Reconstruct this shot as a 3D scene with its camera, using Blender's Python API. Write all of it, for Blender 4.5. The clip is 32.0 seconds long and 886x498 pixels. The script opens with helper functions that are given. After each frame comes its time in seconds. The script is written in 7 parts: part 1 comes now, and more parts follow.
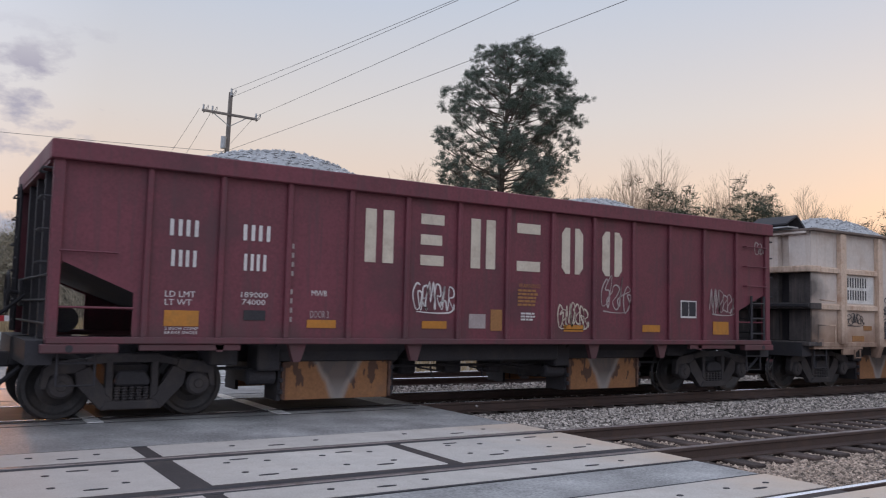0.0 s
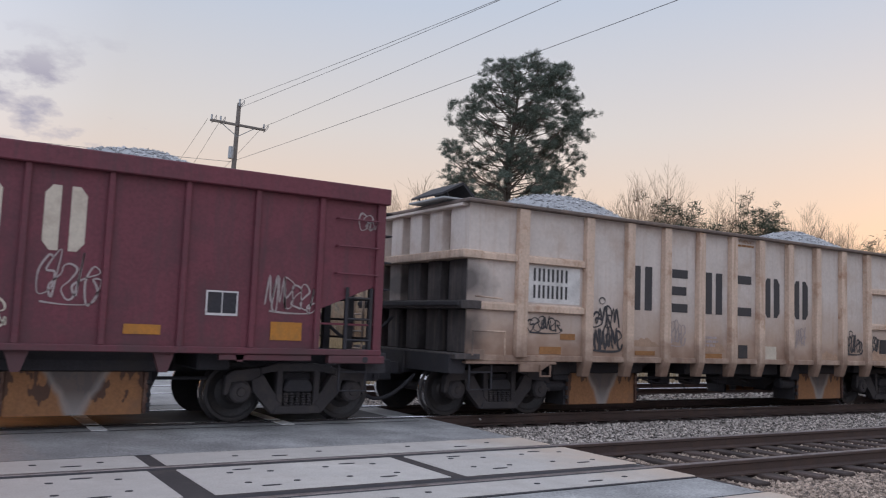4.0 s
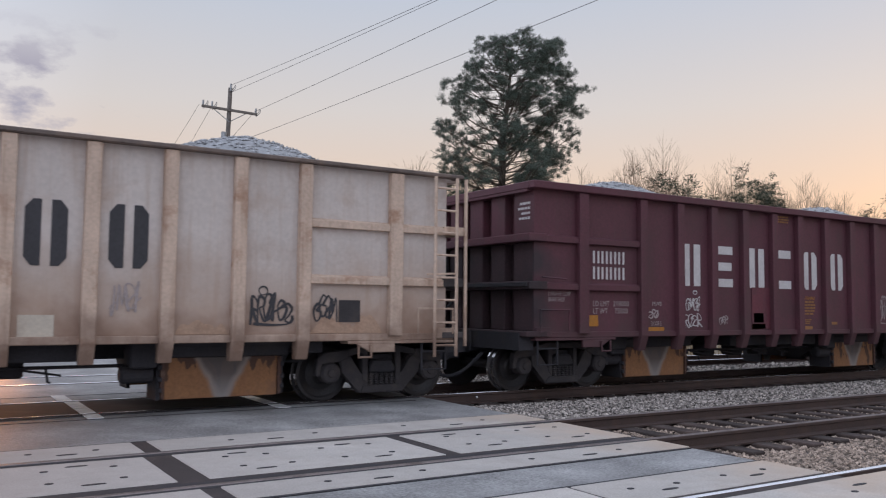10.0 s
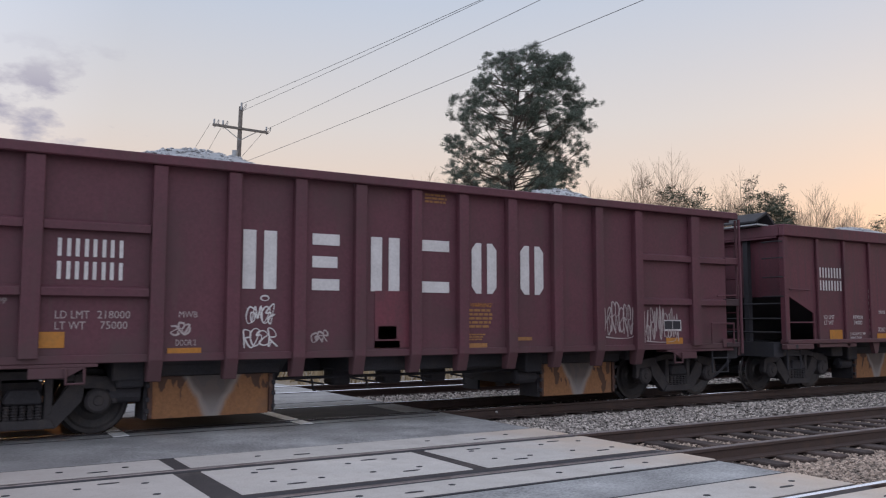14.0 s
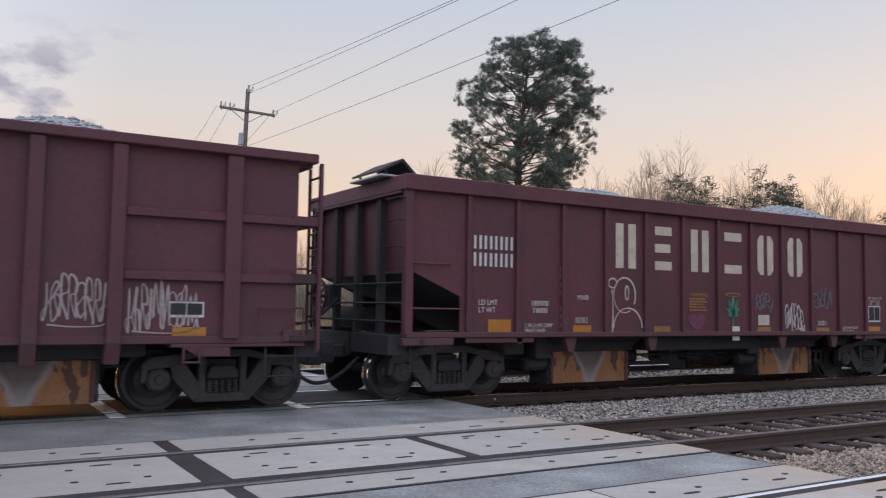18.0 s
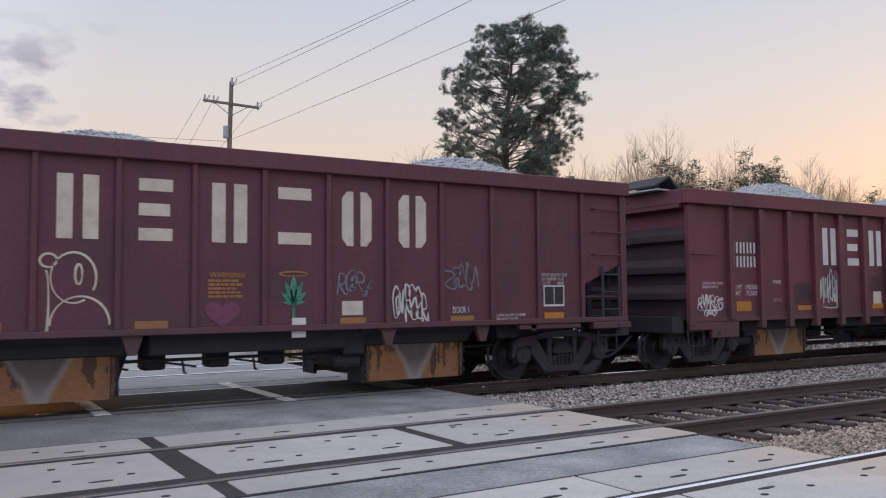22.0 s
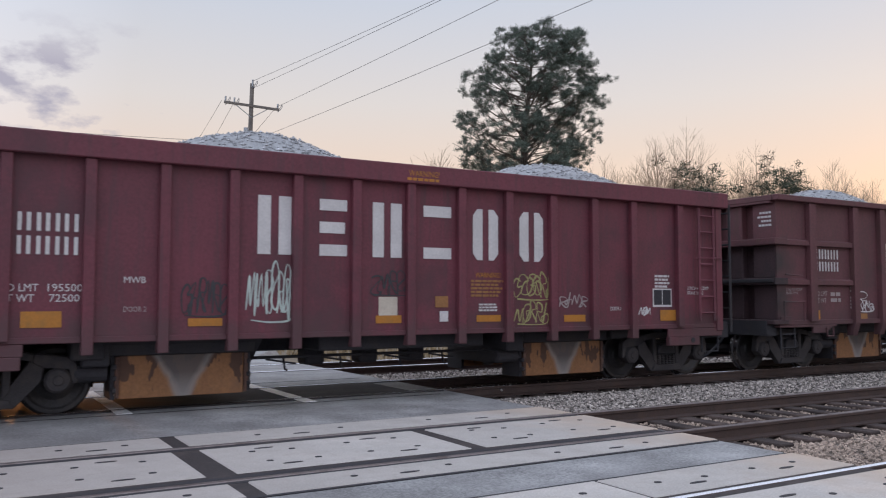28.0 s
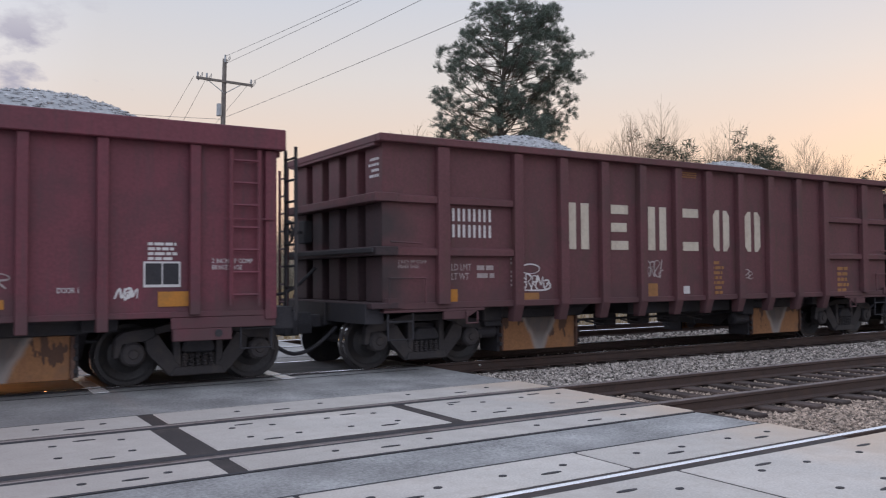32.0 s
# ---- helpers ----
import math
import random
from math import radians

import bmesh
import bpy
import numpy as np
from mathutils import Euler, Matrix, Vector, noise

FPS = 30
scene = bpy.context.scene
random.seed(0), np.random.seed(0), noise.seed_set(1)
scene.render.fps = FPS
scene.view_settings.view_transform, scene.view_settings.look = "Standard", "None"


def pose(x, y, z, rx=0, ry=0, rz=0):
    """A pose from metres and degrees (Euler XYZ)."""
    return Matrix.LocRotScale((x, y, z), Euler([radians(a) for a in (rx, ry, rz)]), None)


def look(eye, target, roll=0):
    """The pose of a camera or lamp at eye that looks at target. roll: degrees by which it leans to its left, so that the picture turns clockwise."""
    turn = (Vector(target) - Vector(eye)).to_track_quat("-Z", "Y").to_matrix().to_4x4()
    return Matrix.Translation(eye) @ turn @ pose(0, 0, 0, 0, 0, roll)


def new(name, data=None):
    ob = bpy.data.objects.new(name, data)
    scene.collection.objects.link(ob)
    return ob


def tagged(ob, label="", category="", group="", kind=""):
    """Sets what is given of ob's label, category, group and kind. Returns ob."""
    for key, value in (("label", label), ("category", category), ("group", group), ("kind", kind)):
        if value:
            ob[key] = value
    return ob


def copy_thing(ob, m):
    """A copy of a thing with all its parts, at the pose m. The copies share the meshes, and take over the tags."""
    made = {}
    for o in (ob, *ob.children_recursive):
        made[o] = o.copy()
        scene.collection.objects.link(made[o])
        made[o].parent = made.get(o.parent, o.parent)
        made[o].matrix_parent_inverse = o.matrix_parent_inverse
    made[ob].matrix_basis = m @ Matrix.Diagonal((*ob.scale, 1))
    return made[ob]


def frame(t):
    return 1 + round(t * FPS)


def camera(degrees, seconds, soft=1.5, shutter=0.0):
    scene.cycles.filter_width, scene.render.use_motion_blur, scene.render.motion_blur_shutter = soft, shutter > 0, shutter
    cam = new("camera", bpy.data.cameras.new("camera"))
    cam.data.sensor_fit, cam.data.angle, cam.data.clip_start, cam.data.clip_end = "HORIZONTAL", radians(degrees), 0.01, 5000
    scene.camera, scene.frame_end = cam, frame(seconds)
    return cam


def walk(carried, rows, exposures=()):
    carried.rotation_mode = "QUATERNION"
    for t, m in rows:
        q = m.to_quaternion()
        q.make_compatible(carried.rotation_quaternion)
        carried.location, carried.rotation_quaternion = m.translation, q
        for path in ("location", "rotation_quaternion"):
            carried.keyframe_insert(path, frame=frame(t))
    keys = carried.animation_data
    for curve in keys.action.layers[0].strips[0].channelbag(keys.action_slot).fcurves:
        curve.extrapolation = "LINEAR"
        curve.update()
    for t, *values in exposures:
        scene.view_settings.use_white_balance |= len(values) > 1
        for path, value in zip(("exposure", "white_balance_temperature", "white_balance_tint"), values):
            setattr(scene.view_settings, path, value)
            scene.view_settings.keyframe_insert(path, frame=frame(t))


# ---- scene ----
U = 1.12  # metres in one unit of the plan
cam = camera(56.0, 32.0, soft=1.15, shutter=0.3)
PATH = [
    (0, (-2.152, -8.380, 1.450), (3.173, 0.049, 2.232), 1.35),
    (0.5, (-2.150, -8.373, 1.445), (3.114, 0.090, 2.264), 1.36),
    (1, (-2.152, -8.379, 1.446), (3.098, 0.090, 2.289), 1.38),
    (1.5, (-2.147, -8.386, 1.452), (3.121, 0.070, 2.326), 1.42),
    (2, (-2.150, -8.385, 1.450), (3.144, 0.049, 2.358), 1.59),
    (2.5, (-2.169, -8.404, 1.454), (3.135, 0.021, 2.396), 1.76),
    (4.5, (-2.168, -8.376, 1.447), (3.072, 0.092, 2.360), 2.31),
    (5, (-2.152, -8.353, 1.442), (3.058, 0.135, 2.338), 2.41),
    (5.5, (-2.168, -8.375, 1.445), (3.009, 0.133, 2.343), 2.33),
    (6, (-2.167, -8.338, 1.447), (2.991, 0.182, 2.338), 2.25),
    (6.5, (-2.186, -8.360, 1.449), (3.023, 0.129, 2.348), 1.95),
    (7, (-2.231, -8.353, 1.440), (3.029, 0.107, 2.311), 1.57),
    (7.5, (-2.253, -8.358, 1.442), (3.036, 0.091, 2.235), 1.05),
    (8, (-2.254, -8.372, 1.435), (3.026, 0.091, 2.145), 0.61),
    (8.5, (-2.240, -8.376, 1.433), (3.021, 0.104, 2.077), 0.34),
    (9, (-2.188, -8.378, 1.436), (3.070, 0.106, 2.059), 0.32),
    (9.5, (-2.129, -8.396, 1.442), (3.127, 0.087, 2.096), 0.50),
    (10, (-2.087, -8.423, 1.440), (3.212, 0.029, 2.133), 0.57),
    (10.5, (-2.067, -8.428, 1.431), (3.290, -0.018, 2.195), 0.54),
    (11, (-2.090, -8.406, 1.440), (3.328, -0.042, 2.276), 0.14),
    (11.5, (-2.156, -8.375, 1.446), (3.334, -0.062, 2.317), -0.04),
    (12, (-2.218, -8.357, 1.438), (3.334, -0.087, 2.324), -0.18),
    (12.5, (-2.260, -8.372, 1.442), (3.300, -0.107, 2.321), -0.19),
    (13, (-2.279, -8.362, 1.436), (3.219, -0.055, 2.310), -0.08),
    (13.5, (-2.278, -8.382, 1.432), (3.084, 0.013, 2.312), -0.05),
    (15.5, (-2.184, -8.401, 1.439), (2.663, 0.308, 2.257), 0.12),
    (16, (-2.191, -8.403, 1.444), (2.630, 0.322, 2.235), 0.07),
    (16.5, (-2.191, -8.397, 1.444), (2.647, 0.321, 2.207), 0.09),
    (17, (-2.180, -8.398, 1.445), (2.709, 0.295, 2.171), 0.24),
    (17.5, (-2.147, -8.416, 1.443), (2.849, 0.218, 2.141), 0.58),
    (18, (-2.144, -8.411, 1.449), (2.999, 0.136, 2.152), 0.85),
    (18.5, (-2.164, -8.396, 1.456), (3.162, 0.035, 2.203), 0.93),
    (19, (-2.134, -8.372, 1.455), (3.280, 0.003, 2.193), 0.73),
    (19.5, (-2.069, -8.420, 1.459), (3.358, -0.053, 2.189), 0.38),
    (20, (-2.044, -8.427, 1.454), (3.332, -0.026, 2.172), -0.07),
    (20.5, (-2.037, -8.416, 1.453), (3.279, 0.024, 2.164), -0.28),
    (21, (-2.031, -8.402, 1.454), (3.240, 0.068, 2.141), -0.36),
    (21.5, (-2.046, -8.414, 1.451), (3.210, 0.070, 2.081), -0.30),
    (22, (-2.056, -8.402, 1.447), (3.200, 0.087, 2.021), -0.47),
    (22.5, (-2.076, -8.387, 1.444), (3.156, 0.120, 1.942), -0.79),
    (23, (-2.068, -8.376, 1.453), (3.075, 0.191, 1.850), -1.19),
    (23.5, (-2.082, -8.390, 1.447), (2.934, 0.254, 1.784), -1.35),
    (24, (-2.068, -8.376, 1.447), (2.845, 0.328, 1.768), -1.21),
    (24.5, (-2.079, -8.382, 1.446), (2.772, 0.356, 1.780), -0.80),
    (26.5, (-2.082, -8.386, 1.449), (2.852, 0.298, 1.935), 0.12),
    (27, (-2.089, -8.401, 1.452), (2.895, 0.251, 1.989), 0.11),
    (27.5, (-2.082, -8.399, 1.454), (2.952, 0.222, 2.038), 0.10),
    (28, (-2.082, -8.405, 1.454), (2.988, 0.193, 2.057), 0.02),
    (28.5, (-2.081, -8.396, 1.450), (3.003, 0.194, 2.053), -0.06),
    (29, (-2.075, -8.383, 1.446), (3.006, 0.210, 2.022), -0.10),
    (29.5, (-2.074, -8.390, 1.447), (2.990, 0.216, 1.976), -0.14),
    (30, (-2.076, -8.384, 1.447), (2.971, 0.235, 1.934), -0.13),
    (30.5, (-2.081, -8.385, 1.446), (2.954, 0.243, 1.895), -0.17),
    (31, (-2.080, -8.383, 1.444), (2.974, 0.236, 1.857), -0.18),
    (31.5, (-2.086, -8.379, 1.441), (3.049, 0.193, 1.815), -0.28),
    (32, (-2.105, -8.380, 1.441), (3.219, 0.079, 1.763), -0.39),
]
walk(cam, [(t, look(eye, target, roll)) for t, eye, target, roll in PATH], [(0, 0.06), (4, 0.06), (7, -0.02), (9, 0.0), (13, 0.04), (16, 0.12), (18, 0.10), (20, 0.02), (22, 0.10), (24, 0.15), (32, 0.13)])

# ---- sky and light ----
SUN_AZ = radians(72)
world = bpy.data.worlds.new("dusk")
scene.world = world
world.use_nodes = True
wn, wl = world.node_tree.nodes, world.node_tree.links
wn.clear()


def wnode(kind, **inputs):
    n = wn.new(kind)
    for k, v in inputs.items():
        n.inputs[k.replace("_", " ")].default_value = v
    return n


coord = wnode("ShaderNodeTexCoord")
sep = wnode("ShaderNodeSeparateXYZ")
wl.new(coord.outputs["Generated"], sep.inputs[0])
sky = wn.new("ShaderNodeTexSky")
sky.sky_type, sky.sun_disc, sky.sun_elevation, sky.sun_rotation = "NISHITA", False, radians(2.0), SUN_AZ
sky.dust_density = 2.0


def ramp(stops):
    r = wn.new("ShaderNodeValToRGB")
    e = r.color_ramp.elements
    while len(e) < len(stops):
        e.new(0.5)
    for el, (p, c) in zip(e, stops):
        el.position, el.color = p, (*c, 1)
    return r


up = ramp([(0.0, (0.78, 0.50, 0.355)), (0.12, (0.78, 0.585, 0.465)), (0.23, (0.655, 0.61, 0.60)), (0.37, (0.50, 0.555, 0.665)), (0.6, (0.62, 0.69, 0.86)), (1.0, (0.76, 0.84, 1.04))])
wl.new(sep.outputs["Z"], up.inputs[0])
away = ramp([(0.0, (1.10, 1.13, 1.32)), (0.15, (1.15, 1.20, 1.43)), (0.4, (1.03, 1.14, 1.39)), (1.0, (0.76, 0.84, 1.04))])
wl.new(sep.outputs["Z"], away.inputs[0])
glow = wnode("ShaderNodeVectorMath")
glow.operation = "DOT_PRODUCT"
glow.inputs[1].default_value = (math.sin(SUN_AZ), math.cos(SUN_AZ), 0)
wl.new(coord.outputs["Generated"], glow.inputs[0])
gmap = wnode("ShaderNodeMapRange", From_Min=-0.55, From_Max=0.45)
wl.new(glow.outputs["Value"], gmap.inputs["Value"])
base = wn.new("ShaderNodeMix")
base.data_type = "RGBA"
wl.new(gmap.outputs[0], base.inputs[0]); wl.new(away.outputs[0], base.inputs[6]); wl.new(up.outputs[0], base.inputs[7])
# broken cloud, thicker away from the glow
flat = wnode("ShaderNodeMapping")
flat.inputs["Scale"].default_value = (7.0, 7.0, 14.5)
flat.inputs["Location"].default_value = (0.35, 0.1, 0.4)
wl.new(coord.outputs["Generated"], flat.inputs[0])
puff = wnode("ShaderNodeTexNoise", Scale=2.6, Detail=7.0, Roughness=0.56)
wl.new(flat.outputs[0], puff.inputs["Vector"])
cover = wnode("ShaderNodeMapRange", From_Min=0.58, From_Max=0.38, To_Min=-0.35, To_Max=0.115)
wl.new(glow.outputs["Value"], cover.inputs["Value"])
summed = wnode("ShaderNodeMath"); summed.operation = "ADD"
wl.new(puff.outputs["Fac"], summed.inputs[0]); wl.new(cover.outputs[0], summed.inputs[1])
veil = wnode("ShaderNodeMapRange", From_Min=0.565, From_Max=0.74, To_Max=0.95)
wl.new(summed.outputs[0], veil.inputs["Value"])
band = wnode("ShaderNodeMapRange", From_Min=0.25, From_Max=0.31, To_Min=1.0, To_Max=0.0)
wl.new(sep.outputs["Z"], band.inputs["Value"])
veiled = wnode("ShaderNodeMath"); veiled.operation = "MULTIPLY"
wl.new(veil.outputs[0], veiled.inputs[0]); wl.new(band.outputs[0], veiled.inputs[1])
clouded = wn.new("ShaderNodeMix")
clouded.data_type = "RGBA"
clouded.inputs[7].default_value = (0.385, 0.365, 0.45, 1)
wl.new(veiled.outputs[0], clouded.inputs[0]); wl.new(base.outputs[2], clouded.inputs[6])
# a low bank of blue-grey cloud away from the sunset
edge = wnode("ShaderNodeMath"); edge.operation = "MULTIPLY_ADD"
edge.inputs[1].default_value, edge.inputs[2].default_value = -0.10, 0.05
wl.new(puff.outputs["Fac"], edge.inputs[0])
level = wnode("ShaderNodeMath"); level.operation = "ADD"
wl.new(sep.outputs["Z"], level.inputs[0]); wl.new(edge.outputs[0], level.inputs[1])
lowm = wnode("ShaderNodeMapRange", From_Min=0.075, From_Max=0.105, To_Min=1.0, To_Max=0.0)
wl.new(level.outputs[0], lowm.inputs["Value"])
west = wnode("ShaderNodeMapRange", From_Min=0.46, From_Max=0.58, To_Min=0.85, To_Max=0.0)
wl.new(glow.outputs["Value"], west.inputs["Value"])
bankm = wnode("ShaderNodeMath"); bankm.operation = "MULTIPLY"
wl.new(lowm.outputs[0], bankm.inputs[0]); wl.new(west.outputs[0], bankm.inputs[1])
bank = wn.new("ShaderNodeMix")
bank.data_type = "RGBA"
bank.inputs[7].default_value = (0.34, 0.38, 0.50, 1)
wl.new(bankm.outputs[0], bank.inputs[0]); wl.new(clouded.outputs[2], bank.inputs[6])
both = wn.new("ShaderNodeMix")
both.data_type, both.blend_type = "RGBA", "ADD"
both.inputs[0].default_value = 0.02
wl.new(bank.outputs[2], both.inputs[6]); wl.new(sky.outputs[0], both.inputs[7])
bg = wnode("ShaderNodeBackground", Strength=1.0)
wl.new(both.outputs[2], bg.inputs[0])
wo = wn.new("ShaderNodeOutputWorld")
wl.new(bg.outputs[0], wo.inputs[0])
sun = new("sun", bpy.data.lights.new("sun", "SUN"))
sun.data.energy, sun.data.angle, sun.data.color = 0.35, radians(12), (1.0, 0.72, 0.5)
sun.matrix_world = look((300 * math.sin(SUN_AZ), 300 * math.cos(SUN_AZ), 30), (0, 0, 0))


# ---- materials ----
def material(name, colour, rough=0.8, metal=0.0, spots=None, grain=6.0, fine=60.0, bump=0.3, depth=0.01, amount=0.25, streaks=None, island=0.0, per_object=0.0, spot_scale=2.0, spot_from=0.5, spot_to=0.68, streak_most=0.6):
    m = bpy.data.materials.new(name)
    m.use_nodes = True
    n, l = m.node_tree.nodes, m.node_tree.links
    b = n["Principled BSDF"]
    b.inputs["Roughness"].default_value, b.inputs["Metallic"].default_value = rough, metal
    tc = n.new("ShaderNodeTexCoord")
    big = n.new("ShaderNodeTexNoise"); big.inputs["Scale"].default_value = grain; big.inputs["Detail"].default_value = 5
    small = n.new("ShaderNodeTexNoise"); small.inputs["Scale"].default_value = fine; small.inputs["Detail"].default_value = 4
    l.new(tc.outputs["Object"], big.inputs[0]); l.new(tc.outputs["Object"], small.inputs[0])
    add = n.new("ShaderNodeMath"); add.operation = "ADD"
    l.new(big.outputs[0], add.inputs[0]); l.new(small.outputs[0], add.inputs[1])
    mr = n.new("ShaderNodeMapRange"); mr.inputs["From Min"].default_value = 0.7; mr.inputs["From Max"].default_value = 1.3
    mr.inputs["To Min"].default_value, mr.inputs["To Max"].default_value = 1 - amount, 1 + amount
    l.new(add.outputs[0], mr.inputs[0])
    mul = n.new("ShaderNodeVectorMath"); mul.operation = "SCALE"
    mul.inputs[0].default_value = colour
    l.new(mr.outputs[0], mul.inputs["Scale"])
    out = mul.outputs[0]

    def mixed(fac, col, src):
        mx = n.new("ShaderNodeMix"); mx.data_type = "RGBA"
        l.new(fac, mx.inputs[0]); l.new(src, mx.inputs[6]); mx.inputs[7].default_value = (*col, 1)
        return mx.outputs[2]

    if spots:
        sp = n.new("ShaderNodeTexNoise"); sp.inputs["Scale"].default_value = spot_scale; sp.inputs["Detail"].default_value = 8; sp.inputs["Roughness"].default_value = 0.65
        l.new(tc.outputs["Object"], sp.inputs[0])
        sr = n.new("ShaderNodeMapRange"); sr.inputs["From Min"].default_value = spot_from; sr.inputs["From Max"].default_value = spot_to; sr.inputs["To Max"].default_value = 0.85
        l.new(sp.outputs[0], sr.inputs[0])
        out = mixed(sr.outputs[0], spots, out)
    if streaks:
        mp = n.new("ShaderNodeMapping"); mp.inputs["Scale"].default_value = (7, 7, 0.5)
        l.new(tc.outputs["Object"], mp.inputs[0])
        st = n.new("ShaderNodeTexNoise"); st.inputs["Scale"].default_value = 1.6; st.inputs["Detail"].default_value = 6
        l.new(mp.outputs[0], st.inputs[0])
        sr = n.new("ShaderNodeMapRange"); sr.inputs["From Min"].default_value = 0.52; sr.inputs["From Max"].default_value = 0.75; sr.inputs["To Max"].default_value = streak_most
        l.new(st.outputs[0], sr.inputs[0])
        out = mixed(sr.outputs[0], streaks, out)
    if island or per_object:
        src = n.new("ShaderNodeNewGeometry").outputs["Random Per Island"] if island else n.new("ShaderNodeObjectInfo").outputs["Random"]
        k = island or per_object
        ir = n.new("ShaderNodeMapRange"); ir.inputs["To Min"].default_value, ir.inputs["To Max"].default_value = 1 - k, 1 + k
        l.new(src, ir.inputs[0])
        sc = n.new("ShaderNodeVectorMath"); sc.operation = "SCALE"
        l.new(out, sc.inputs[0]); l.new(ir.outputs[0], sc.inputs["Scale"])
        out = sc.outputs[0]
    l.new(out, b.inputs["Base Color"])
    rr = n.new("ShaderNodeMapRange"); rr.inputs["To Min"].default_value, rr.inputs["To Max"].default_value = max(0.03, rough - 0.12), min(1.0, rough + 0.12)
    l.new(big.outputs[0], rr.inputs[0]); l.new(rr.outputs[0], b.inputs["Roughness"])
    if bump:
        bp = n.new("ShaderNodeBump"); bp.inputs["Strength"].default_value, bp.inputs["Distance"].default_value = bump, depth
        l.new(small.outputs[0], bp.inputs["Height"]); l.new(bp.outputs[0], b.inputs["Normal"])
    return m


def glowing(name, colour, strength):
    m = bpy.data.materials.new(name)
    m.use_nodes = True
    b = m.node_tree.nodes["Principled BSDF"]
    b.inputs["Base Color"].default_value = (*colour, 1)
    b.inputs["Emission Color"].default_value, b.inputs["Emission Strength"].default_value = (*colour, 1), strength
    return m


MAROON = material("maroon_paint", (0.142, 0.033, 0.047), 0.60, spots=(0.080, 0.029, 0.037), grain=1.3, fine=25, bump=0.12, amount=0.2, streaks=(0.075, 0.036, 0.042), spot_scale=0.9)
MAROON_D = material("dark_maroon_paint", (0.108, 0.029, 0.041), 0.60, spots=(0.066, 0.026, 0.033), grain=1.3, fine=25, bump=0.12, amount=0.2, streaks=(0.062, 0.032, 0.038), spot_scale=0.9)
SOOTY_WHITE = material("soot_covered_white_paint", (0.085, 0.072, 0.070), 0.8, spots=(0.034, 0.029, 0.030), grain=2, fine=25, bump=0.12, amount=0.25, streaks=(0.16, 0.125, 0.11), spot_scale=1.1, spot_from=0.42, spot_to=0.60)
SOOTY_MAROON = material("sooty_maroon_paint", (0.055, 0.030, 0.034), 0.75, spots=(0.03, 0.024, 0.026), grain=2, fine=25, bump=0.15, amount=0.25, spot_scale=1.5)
MAROON_B = material("faded_maroon_paint", (0.104, 0.032, 0.044), 0.64, spots=(0.078, 0.033, 0.038), grain=1.3, fine=25, bump=0.12, amount=0.18, streaks=(0.09, 0.042, 0.045), spot_scale=1.1)
BROWN_RED = material("brown_red_paint", (0.120, 0.043, 0.049), 0.68, spots=(0.080, 0.040, 0.041), grain=1.3, fine=25, bump=0.12, amount=0.18, streaks=(0.09, 0.05, 0.04), spot_scale=1.2)
WHITE = material("weathered_white_paint", (0.60, 0.53, 0.485), 0.6, spots=(0.43, 0.31, 0.24), grain=1.2, fine=18, bump=0.08, amount=0.09, streaks=(0.42, 0.29, 0.21), spot_scale=1.5, spot_from=0.52, spot_to=0.80, streak_most=0.38)
def add_low_dirt(m, colour, z0, z1, scale=2.2):
    """Splashed rusty dirt on the lower part of a side sheet, with a ragged edge."""
    n, l = m.node_tree.nodes, m.node_tree.links
    b = n["Principled BSDF"]
    src = b.inputs["Base Color"].links[0].from_socket
    tc = n.new("ShaderNodeTexCoord")
    sx = n.new("ShaderNodeSeparateXYZ")
    l.new(tc.outputs["Object"], sx.inputs[0])
    nz = n.new("ShaderNodeTexNoise"); nz.inputs["Scale"].default_value = scale; nz.inputs["Detail"].default_value = 6
    l.new(tc.outputs["Object"], nz.inputs[0])
    up = n.new("ShaderNodeMath"); up.operation = "MULTIPLY_ADD"
    up.inputs[1].default_value, up.inputs[2].default_value = -1.5, 0.75
    l.new(nz.outputs[0], up.inputs[0])
    ad = n.new("ShaderNodeMath"); ad.operation = "ADD"
    l.new(sx.outputs["Z"], ad.inputs[0]); l.new(up.outputs[0], ad.inputs[1])
    mr = n.new("ShaderNodeMapRange"); mr.inputs["From Min"].default_value, mr.inputs["From Max"].default_value, mr.inputs["To Min"].default_value, mr.inputs["To Max"].default_value = z0, z1, 0.85, 0.0
    l.new(ad.outputs[0], mr.inputs[0])
    mx = n.new("ShaderNodeMix"); mx.data_type = "RGBA"
    l.new(mr.outputs[0], mx.inputs[0]); l.new(src, mx.inputs[6]); mx.inputs[7].default_value = (*colour, 1)
    l.new(mx.outputs[2], b.inputs["Base Color"])


